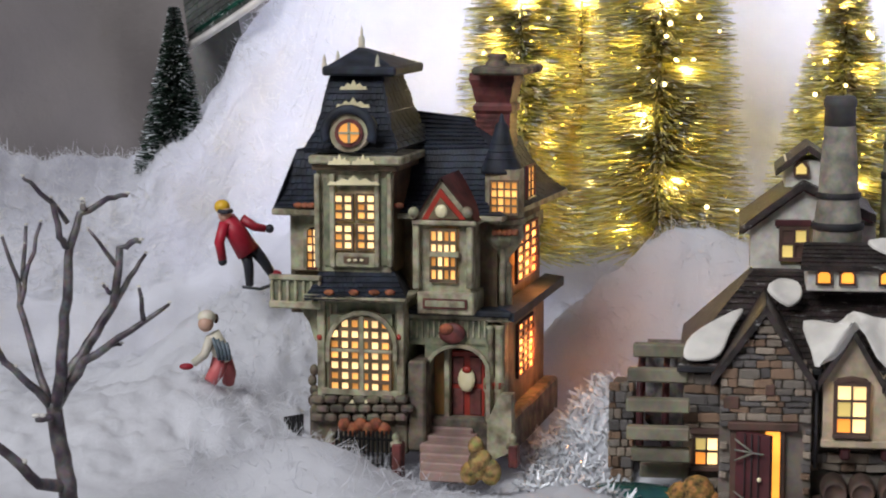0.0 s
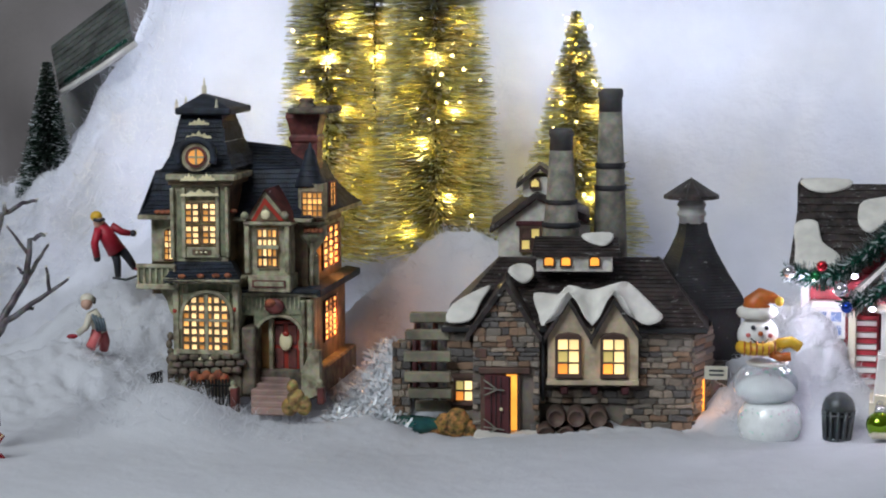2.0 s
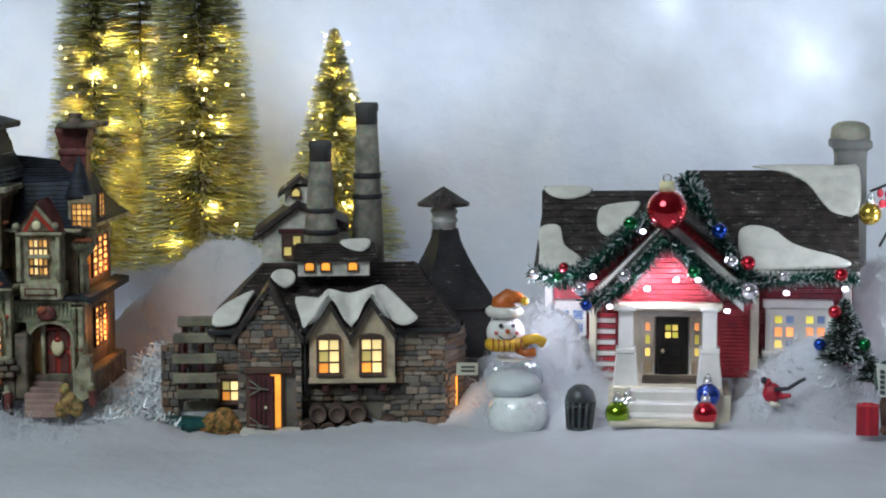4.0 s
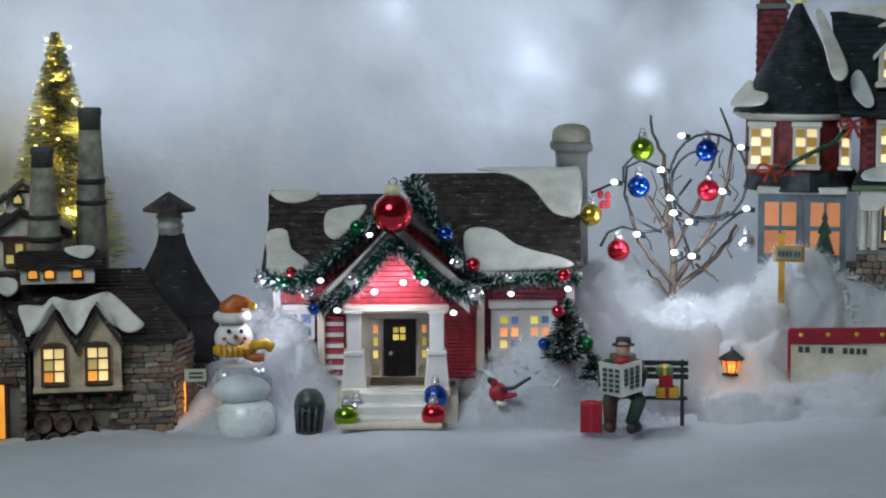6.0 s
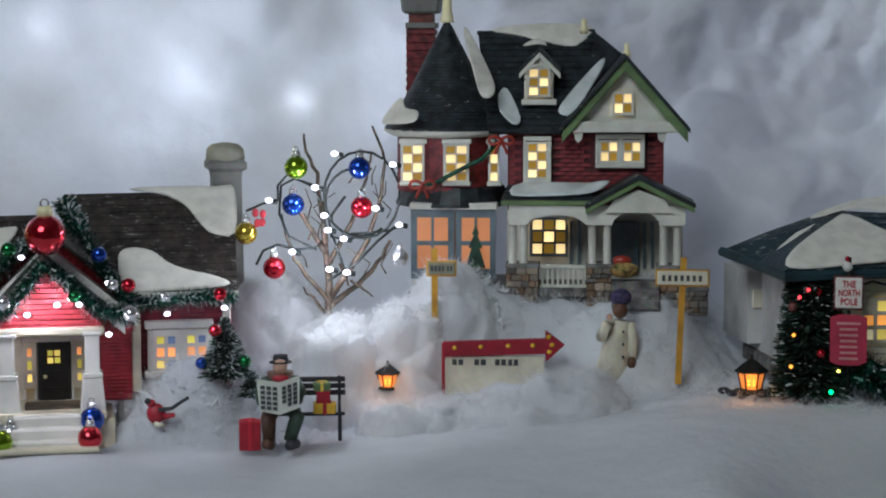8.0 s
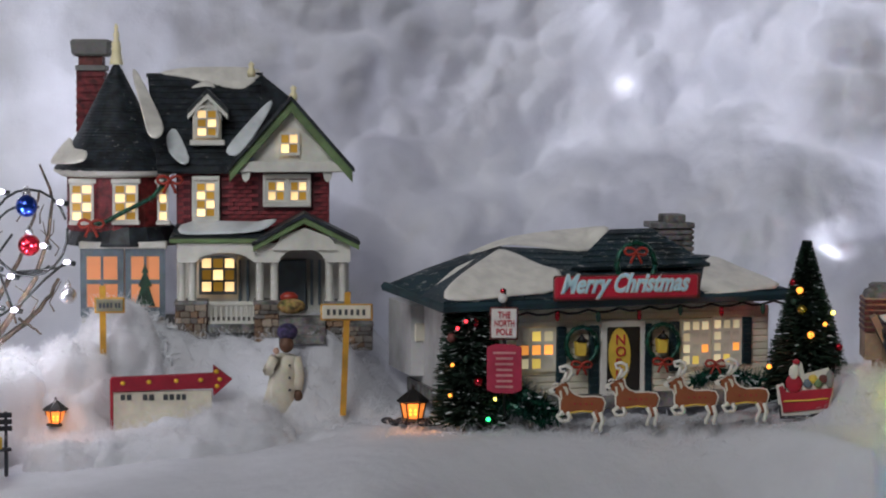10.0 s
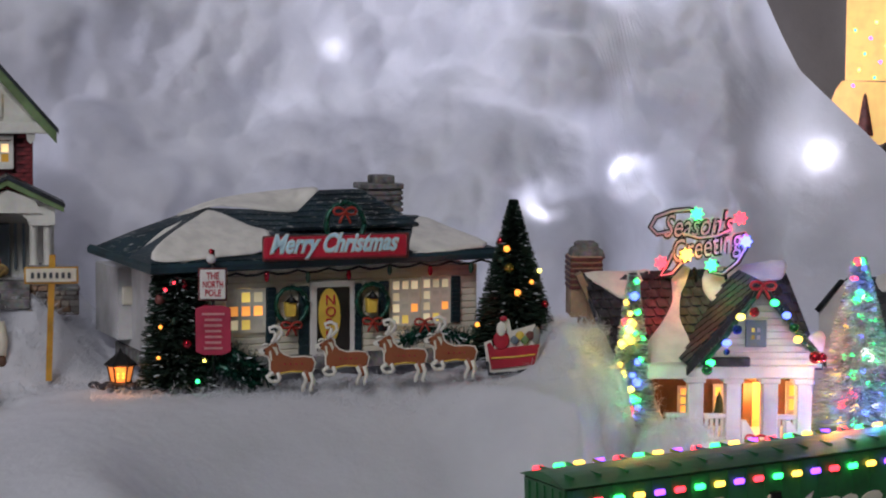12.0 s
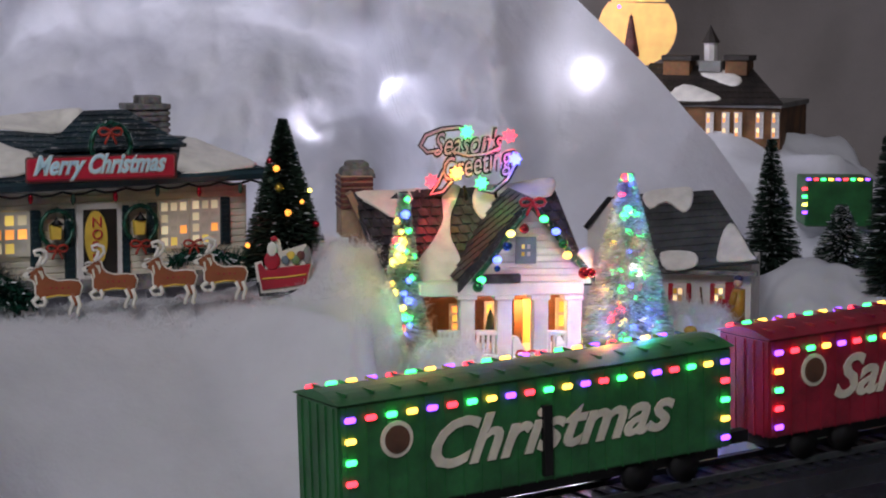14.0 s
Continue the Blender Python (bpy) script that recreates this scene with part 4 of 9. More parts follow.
def brewery():
    K = Kit("brewery", "grey stone brewery with dark roofs, two tall stacks and lit windows", "house", 2.5, 885, 768, 1.075, 0)
    b = K.box
    # rear wing
    b("rear_wall", B_WHITE, 781, 400, 938, 470, 62, 110)
    K.prism("rear_gable", B_WHITE, [(781, 402), (845, 352), (925, 402)], 62, 110)
    gable_slopes(K, B_ROOF, (766, 404), (846, 344), (938, 386), 58, 112, drop=11)
    gable_slopes(K, B_MAROON, (770, 408), (846, 351), (934, 392), 59.5, 62, drop=6, name="verge")
    b("cupola", B_WHITE, 823, 318, 868, 352, 66, 92)
    gable_slopes(K, B_ROOF, (811, 330), (852, 298), (885, 320), 62, 96, drop=9)
    K.prism("cupola_window", B_FRAME, [(834, 338), (834, 326), (838, 320), (844, 318), (850, 320), (853, 326), (853, 338)], 64, 67)
    K.prism("cupola_pane", B_PANES[2], [(837, 335), (837, 327), (844, 321), (850, 327), (850, 335)], 63.4, 65)
    K.window(819, 404, 853, 444, 61, 2, 2, B_FRAME, [B_PANES[2], B_FRAME], "rear_window", bar=0.2)
    b("lintel", B_MAROON, 811, 394, 857, 402, 59.5, 63, 0.3)
    # stacks
    for u, d, prof, bands in ((972, 72, [(20, 168), (22, 172), (22, 180), (20, 184), (20, 206), (21, 208), (25, 292), (27, 335), (32, 470)], ((293, 303), (331, 340))),
                              (888, 48, [(18, 236), (21, 240), (21, 247), (19, 250), (20, 272), (21, 274), (27, 360), (32, 400), (34, 440)], ((356, 364), (394, 403)))):
        K.lathe("smokestack", B_STACK, u, d, prof, 20)
        K.lathe("smokestack_cap", B_STACKTOP, u, d, [(prof[0][0] + 1, prof[0][1] - 1), (prof[1][0] + 1, prof[1][1]), (prof[2][0] + 1, prof[2][1]), (prof[3][0] + 1, prof[3][1]), (prof[4][0] + 1, prof[4][1])], 20)
        for v0, v1 in bands:
            r = 25.5 if u > 900 and v0 < 300 else 27.5 if u > 900 else 28 if v0 < 380 else 33
            K.lathe("smokestack_band", B_BLACK, u, d, [(r + 1, v0), (r + 2, v0 + 1), (r + 2, v1 - 1), (r + 1, v1)], 20)
    # main roof with hips
    K.shingles("main_roof", B_ROOF, (684, 578, -2), (1138, 582, -2), (1056, 459, 44), (782, 459, 44), 17, 64, label="dark tiled roof")
    hip0, hip1 = K.P(1138, 582, -2), K.P(1056, 459, 44)
    K.shingles("hip_roof", B_ROOF, hip0, Vector((hip0.x + 0.006, 0.085, hip0.z)), Vector((hip1.x, 0.06, hip1.z)), hip1, 10, 14)
    l0, l1 = K.P(684, 578, -2), K.P(782, 459, 44)
    K.solid("hip_roof", B_ROOF, [l0, l1, Vector((l1.x, 0.06, l1.z)), Vector((l0.x, 0.09, l0.z))], [(0, 1, 2, 3)])
    b("eave_board", B_BLACK, 684, 576, 1138, 584, -3, 6, 0.4)
    K.tube("ridge", B_ROOF, [(782, 458, 44), (1056, 458, 44)], 4)
    # roof lantern
    b("lantern_wall", B_WHITE, 846, 446, 976, 480, 18, 46, 0.4)
    for u in (859, 888, 937):
        K.prism("lantern_frame", B_FRAME, [(u - 2, 472), (u - 2, 458), (u + 3, 453), (u + 14, 453), (u + 19, 458), (u + 19, 472)], 16.6, 18.6)
        K.prism("lantern_pane", B_GLOW, [(u + 1, 469), (u + 1, 459), (u + 4, 456), (u + 13, 456), (u + 16, 459), (u + 16, 469)], 16.0, 17.5)
    K.shingles("lantern_roof", B_ROOF, (838, 450, 15.5), (990, 450, 15.5), (984, 420, 34), (844, 420, 34), 6, 22)
    K.solid("lantern_roof_side", B_ROOF, [(992, 452, 12), (984, 420, 34), (990, 446, 52)], [(0, 1, 2)])
    K.snow([(924, 420, 32), (972, 417, 34), (976, 428, 27), (962, 438, 20), (936, 432, 24)], 0, 2.0)
    # walls
    skips = [(706, 660, 742, 708), (756, 650, 816, 770), (862, 530, 1024, 676)]
    w = b("front_wall", B_MORTAR, 694, 584, 1112, 772, 3, 80)
    stones(K, w, 694, 584, 740, 770, 2.6, 10, skip=skips, seed=2)
    stones(K, w, 852, 672, 1112, 772, 2.6, 10, skip=skips + [(856, 708, 990, 772)], seed=3)
    stones(K, w, 1022, 584, 1112, 674, 2.6, 10, skip=skips, seed=4)
    x1 = K.P(1112, 600, 3).x
    side = K.solid("side_wall", B_STONES[1], [K.P(1112, 584, 3), K.P(1112, 772, 3), Vector((x1 + 0.012, 0.03, 0.0)), Vector((x1 + 0.012, 0.03, K.P(1112, 584, 3).z)), Vector((x1 + 0.012, 0.085, 0.0)), Vector((x1 + 0.012, 0.085, K.P(1112, 584, 3).z))],
                   [(0, 1, 2, 3), (3, 2, 4, 5)])
    for j in range(17):
        for i in range(2):
            p = K.P(1112 + 3, 592 + j * 10.6, 3)
            ob = new("stone", STONE_MESHES[(j * 3 + i * 5) % 12])
            ob.parent = side
            f = (i + 0.5 + 0.2 * (j % 2)) / 2.2
            ob.location = Vector((x1 + 0.012 * f, 0.003 + 0.027 * f, p.z))
            ob.rotation_euler = (0, 0, 1.15)
            ob.scale = (0.0135, 0.003, 0.0028)
    b("side_window_frame", B_FRAME, 1120, 655, 1136, 722, 14, 20, 0.4)
    b("side_window_pane", B_GLOW, 1124, 662, 1133, 716, 13.4, 15)
    # stone gable
    g = K.prism("gable_wall", B_MORTAR, [(738, 772), (738, 576), (793, 506), (852, 580), (852, 772)], -6, 10)
    stones(K, g, 738, 512, 852, 770, -6.4, 9.5, 10, 30, skip=[(754, 645, 838, 770)], inside=lambda u, v: v > 506 + abs(u - 794) * 1.3 + 6, seed=7)
    gable_slopes(K, B_ROOF, (726, 588), (793, 496), (856, 590), -10, 40, drop=14)
    b("lintel", B_FRAME, 748, 644, 836, 655, -9.5, -4, 0.5)
    b("gable_beam", B_FRAME, 742, 612, 762, 628, -8.6, -4, 0.5)
    b("gable_beam", B_FRAME, 794, 596, 806, 610, -8.6, -4, 0.5)
    K.window(708, 664, 739, 702, 1.2, 2, 2, B_FRAME, B_PANES, "small_window", bar=0.16)
    b("window_head", B_FRAME, 702, 655, 744, 663, -1, 4, 0.4)
    b("window_sill", B_FRAME, 703, 703, 744, 710, -1.5, 4, 0.4)
    b("doorway", B_GLOW, 796, 656, 815, 764, -6.8, -4)
    b("door_frame", B_FRAME, 814, 652, 820, 766, -8, -4, 0.3)
    b("door_frame", B_FRAME, 752, 652, 760, 766, -8, -4, 0.3)
    hinge, edge = K.P(759, 766, -8), K.P(800, 768, -16)
    top = K.P(759, 655, -8).z
    th = Vector((0.001, 0.0018, 0))
    pts = [hinge, edge, Vector((edge.x, edge.y, top)), Vector((hinge.x, hinge.y, top))]
    door = K.solid("door", B_MAROON, pts + [p + th for p in pts], [(0, 1, 2, 3), (4, 7, 6, 5), (1, 5, 6, 2), (3, 2, 6, 7), (0, 4, 5, 1), (0, 3, 7, 4)], label="dark red plank door standing open")
    for z in (0.2, 0.8):
        for s0, s1, dz in ((0.05, 0.9, 0.0), (0.05, 0.6, 0.004), (0.05, 0.6, -0.004)):
            a = hinge.lerp(edge, s0)
            c = hinge.lerp(edge, s1)
            a.z = c.z = hinge.z + (top - hinge.z) * z
            a.z += dz
            K.tube("strap_hinge", B_STACK, [a - th, c - th], 1.4, 5, parent=door)
    for s in (0.3, 0.5, 0.7):
        a = hinge.lerp(edge, s)
        c = Vector((a.x, a.y, top))
        K.tube("plank_joint", B_BLACK, [a - th * 0.4, c - th * 0.4], 0.8, 4, parent=door)
    K.ball("door_knob", A_GOLD, 787, 715, -16, 3, parent=door, n=8)
    # twin gabled dormer
    K.prism("dormer_wall", B_CREAM, [(866, 672), (866, 576), (901, 532), (940, 584), (979, 532), (1020, 576), (1020, 672)], -5, 8)
    gable_slopes(K, B_ROOF, (859, 590), (901, 522), (942, 592), -9, 30, drop=13)
    gable_slopes(K, B_ROOF, (938, 592), (979, 522), (1026, 590), -9, 30, drop=13)
    b("dormer_base", B_CREAM, 864, 664, 1022, 674, -6.5, 4, 0.5)
    for u0 in (881, 958):
        K.window(u0, 592, u0 + 40, 656, -6, 2, 3, B_FRAME, B_PANES, "dormer_window", bar=0.14)
        K.prism("window_head", B_FRAME, [(u0 - 3, 594), (u0 + 2, 587), (u0 + 20, 584), (u0 + 38, 587), (u0 + 43, 594), (u0 + 38, 592), (u0 + 20, 589), (u0 + 2, 592)], -7.6, -5)
        b("window_sill", B_FRAME, u0 - 3, 657, u0 + 43, 662, -7.6, -5, 0.3)
    for u in (894, 945, 998):
        b("beam_end", B_MAROON, u - 6, 675, u + 7, 690, -5, 6, 0.8)
    K.tube("drain_pipe", B_BLACK, [(858, 590, -5), (858, 700, -5)], 2.5)
    # barrels
    for u, v, r in ((881, 725, 17), (915, 725, 17), (952, 725, 17), (863, 753, 16), (897, 753, 16), (932, 753, 16), (968, 754, 16), (1008, 751, 20)):
        bm = bmesh.new()
        prof = [(0, -13), (0.72, -13), (0.74, -14), (0.86, -14), (0.98, -6), (1.0, 0), (0.98, 6), (0.86, 14), (0, 14)]
        c = K.P(u, v, -8)
        rings = [[bm.verts.new(c + Vector((q * r * K.k * math.cos(6.2832 * i / 16), y * MM * 0.6, q * r * K.k * math.sin(6.2832 * i / 16)))) for i in range(16)] if q else [bm.verts.new(c + Vector((0, y * MM * 0.6, 0)))] for q, y in prof]
        for p, q in zip(rings, rings[1:]):
            for i in range(16):
                j = (i + 1) % 16
                bm.faces.new([x for x in ((p[0], q[i], q[j]) if len(p) == 1 else (p[i], p[j], q[0]) if len(q) == 1 else (p[i], p[j], q[j], q[i]))])
        K.put("barrel", bm, B_BARREL, None, "", True)
    # kiln with its cowl
    K.lathe("cowl_roof", B_ROOF, 1110, 60, [(0, 318), (4, 322), (24, 334), (50, 348), (50, 354), (30, 356)], 12, smooth=False)
    for i in range(12):
        a = i * 6.2832 / 12 + 0.2618
        p, q = K.P(1110, 322, 60), K.P(1110, 350, 60)
        K.tube("cowl_rib", B_STACKTOP, [p + Vector((0.001 * math.cos(a), 0.001 * math.sin(a), 0)), q + Vector((49 * K.k * math.cos(a), 49 * K.k * math.sin(a), 0))], 1.6, 4)
    K.lathe("cowl_neck", B_NECK, 1111, 60, [(23, 354), (23, 360), (26, 362), (26, 367), (23, 369), (23, 375), (26, 377), (26, 383), (23, 385), (23, 396)], 14)
    prof, rows = [], 30
    flare = [(0.0, 26), (0.15, 31), (0.35, 46), (0.6, 69), (0.85, 96), (1.0, 106)]
    for i in range(rows):  # a square flared roof, each course of tiles lipped over the next
        prof += [(straight(flare, i / rows), 394 + 140 * i / rows), (straight(flare, (i + 1) / rows) + 1.4, 393 + 140 * (i + 1) / rows)]
    K.lathe("kiln_roof", B_BLACK, 1113, 60, prof, 4, smooth=False, spin=0.7854 + 0.30)
    K.lathe("kiln_wall", B_BLACK, 1113, 60, [(94, 530), (94, 780)], 4, smooth=False, spin=0.7854 + 0.30)
    b("side_shed", B_STONES[2], 1128, 640, 1172, 770, 24, 60, 1.0)
    # mill wheel, its pier, race and foliage
    for v, u0, u1, d in ((560, 636, 696, 20), (590, 628, 698, 8), (627, 626, 700, 0), (662, 627, 700, -4), (690, 634, 702, 0), (712, 646, 702, 10)):
        b("wheel_paddle", B_SLAT, u0 - 6, v - 9, u1, v + 8, d - 8, d - 3, 0.5)
    for u in (642, 674):
        ring = [Vector((K.P(u, 640, 20).x, 0.03 + 0.022 * math.cos(i * 0.3142), K.P(u, 636, 20).z + 76 * K.k * math.sin(i * 0.3142))) for i in range(21)]
        K.tube("wheel_rim", B_MAROON, ring, 5, 6)
        for i in range(0, 20, 4):
            K.tube("wheel_spoke", B_MAROON, [ring[i], Vector((ring[0].x, 0.02, K.P(u, 636, 20).z))], 3, 5)
    pier = b("wheel_pier", B_MORTAR, 604, 606, 632, 752, 14, 34, 1.2)
    stones(K, pier, 600, 600, 632, 756, 12.6, 11, 9, 18, seed=11)
    b("wheel_wall", B_STONES[2], 650, 560, 696, 770, 40, 60)
    K.ball("mill_race", B_WATER, 628, 742, -2, 66, flat=(1.05, 0.5, 0.24), label="teal painted water of the mill race")
    for u, v, r in ((690, 742, 22), (712, 740, 30), (728, 752, 22), (672, 750, 16)):
        K.ball("straw_bush", B_STRAW, u, v, -6, r, flat=(0.8, 0.5, 0.95), n=10)
    for i in range(8):
        K.ball("bank_stone", B_STONES[i % 4], 545 + i * 14, 757 + (i % 3) * 3, -6, 8 + i % 3, n=8, flat=(1.2, 0.8, 0.7))
    b("snow_base", SNOWPAINT, 738, 764, 1036, 778, -26, 4, 1.6)
    # painted snow on the roofs
    s = K.snow
    s([(692, 566, -2), (702, 540, 6), (745, 515, 16), (768, 508, 20), (752, 534, 10), (738, 562, 0), (715, 570, -2)], 0, 2.2)
    s([(797, 482, 20), (812, 470, 30), (836, 474, 28), (840, 492, 22), (822, 502, 18)], 0, 2.4)
    s([(842, 520, 10), (882, 522, 8), (902, 506, 2), (940, 514, 2), (990, 500, 2), (1010, 506, 6), (1050, 545, -1), (1062, 560, -5), (1040, 572, -7), (1015, 562, -9), (979, 516, -9.6), (942, 574, -9.4), (901, 518, -9.6), (860, 574, -9.4), (850, 555, -3)], 0, 1.6)
    return K


brewery()
# lamp added outside the side pane to warm the stones beside it
lamp("window_glow_standin", "POINT", reach(2.5, 1146, 690, 1.082), 0.0025, (1.0, 0.38, 0.10), 0.004)

# ---- red cottage ----
C_RED = mat("red_siding", (0.42, 0.035, 0.05), 0.5, vary=0.15, scale=150)
# same siding in a darker red, for the right wing and back wall
C_DARK = mat("darker_red_siding", (0.20, 0.015, 0.03), 0.5, vary=0.15, scale=150)
C_WHITE = mat("white_gloss", (0.72, 0.70, 0.66), 0.35, vary=0.06, coat=0.2)
C_CREAM = mat("cream_gloss", (0.66, 0.60, 0.47), 0.4, vary=0.08)
C_ROOF = mat("charcoal_shingle", (0.040, 0.031, 0.028), 0.6, vary=0.3, scale=160, fleck=0.16)
C_BLACK = mat("black_door_paint", (0.02, 0.017, 0.015), 0.35, vary=0.2)
C_GREY = mat("grey_chimney", (0.20, 0.20, 0.19), 0.6, vary=0.12)
C_MAT = mat("door_mat", (0.12, 0.09, 0.06), 0.9, vary=0.3)
C_PANES = [lit_pane("gold_pane", (1.0, 0.68, 0.16), 0.9), lit_pane("orange_pane", (1.0, 0.36, 0.12), 0.8), lit_pane("yellow_pane", (0.85, 0.70, 0.12), 0.5), lit_pane("blue_pane", (0.16, 0.22, 0.40), 0.25)]
GARLAND = mat("tinsel_green", (0.012, 0.085, 0.055), 0.35, metal=0.35, vary=0.3, scale=500)
FROST = mat("frosted_tips", (0.65, 0.70, 0.72), 0.5, vary=0.1)
COLD_BULB = glowing("cold_white_bulb", (0.84, 0.78, 1.0), 5)
CLEAR_CAP = mat("silver_cap", (0.75, 0.75, 0.76), 0.25, metal=0.9, vary=0.05)


def glossy(name, colour):
    m = bpy.data.materials.new(name)
    m.use_nodes = True
    p = m.node_tree.nodes["Principled BSDF"]
    p.inputs["Base Color"].default_value = (*colour, 1)
    p.inputs["Metallic"].default_value, p.inputs["Roughness"].default_value = 0.85, 0.14
    p.inputs["Coat Weight"].default_value = 0.6
    return m


BALLS = {"red": glossy("red_foil", (0.55, 0.012, 0.03)), "green": glossy("green_foil", (0.22, 0.38, 0.01)), "blue": glossy("blue_foil", (0.01, 0.06, 0.42)),
         "gold": glossy("gold_foil", (0.62, 0.45, 0.06)), "silver": glossy("silver_foil", (0.75, 0.75, 0.78)), "forest": glossy("forest_foil", (0.01, 0.20, 0.05)), "purple": glossy("purple_foil", (0.35, 0.02, 0.45))}


def bauble(t, u, v, r_place, size, colour, cap=True, tilt=0.0, z=None, group="glass baubles", where="hanging among the Christmas decorations"):
    """A glass ball with its metal cap and wire loop."""
    o = reach(t, u, v, r_place)
    eye = STATIONS[t][0]
    k = (o - eye).length / F
    rad = size * k
    root = new("bauble")
    root.empty_display_size = 0.01
    root.matrix_world = Matrix.Translation(o) @ Matrix.Rotation(tilt, 4, "Y")
    tagged(root, f"shiny {colour} glass bauble {where}", "bauble", group)
    bm = bmesh.new()
    bmesh.ops.create_uvsphere(bm, u_segments=24, v_segments=16, radius=rad)
    link("ball", bm, BALLS[colour], root, "", True)
    if cap:
        bm = bmesh.new()
        bmesh.ops.create_cone(bm, cap_ends=True, segments=14, radius1=rad * 0.40, radius2=rad * 0.34, depth=rad * 0.5, matrix=Matrix.Translation((0, 0, rad * 1.16)))
        link("cap", bm, A_GOLD if colour == "red" and size > 30 else CLEAR_CAP, root, "", True)
        bm = bmesh.new()
        tube_into(bm, [Vector((math.sin(a) * rad * 0.2, 0, rad * 1.55 - math.cos(a) * rad * 0.2)) for a in [i * 0.6283 for i in range(11)]], rad * 0.05, rad * 0.05, 5)
        link("loop", bm, CLEAR_CAP, root, "", True)
    return root


def tinsel(K, name, pts, r, count=420, material=None, tips=0.25, seed=1, parent=None, length=1.0):
    """A garland: a wire core wrapped in hundreds of thin tinsel blades."""
    rnd = random.Random(seed)
    ps = [K.P(*p) for p in pts]
    core = bmesh.new()
    tube_into(core, ps, r * K.k * 0.45, r * K.k * 0.45, 6)
    ob = K.put(name, core, material or GARLAND, parent, "dark green tinsel garland", True)
    seg = [(a, b, (b - a).length) for a, b in zip(ps, ps[1:])]
    total = sum(s[2] for s in seg)
    for nm, m, n, q in (("needles", material or GARLAND, count, 1.0), ("frosted_needles", FROST, int(count * tips), 1.05)):
        verts, faces = [], []
        for i in range(n):
            s = rnd.random() * total
            for a, b, l in seg:
                if s <= l:
                    break
                s -= l
            p = a.lerp(b, s / l if l else 0)
            d = (b - a).normalized()
            w = Vector((rnd.gauss(0, 1), rnd.gauss(0, 1), rnd.gauss(0, 1)))
            w = (w - d * w.dot(d) * 0.6).normalized()
            e = p + w * r * K.k * q * rnd.uniform(0.75, 1.2) * length
            side = w.cross(d).normalized() * r * K.k * 0.10
            j = len(verts)
            verts += [p - side, p + side, e + side * 0.5, e - side * 0.5]
            faces.append((j, j + 1, j + 2, j + 3))
        me = bpy.data.meshes.new(nm)
        me.from_pydata([tuple(v) for v in verts], [], faces)
        me.materials.append(m)
        o2 = new(nm, me)
        o2.parent = ob
    return ob


def light_bulb(t, u, v, r, size=3.6, material=None, name="string_light", label="small cold white string light, glowing", power=0.004, colour=(0.86, 0.84, 1.0), group="string lights"):
    o = reach(t, u, v, r)
    k = (o - STATIONS[t][0]).length / F
    bm = bmesh.new()
    bmesh.ops.create_uvsphere(bm, u_segments=10, v_segments=8, radius=size * k)
    bmesh.ops.scale(bm, vec=(1.25, 1, 0.9), verts=bm.verts)
    ob = link(name, bm, material or COLD_BULB, None, label, True)
    ob.matrix_world = Matrix.Translation(o)
    tagged(ob, label, "light", group)
    return ob


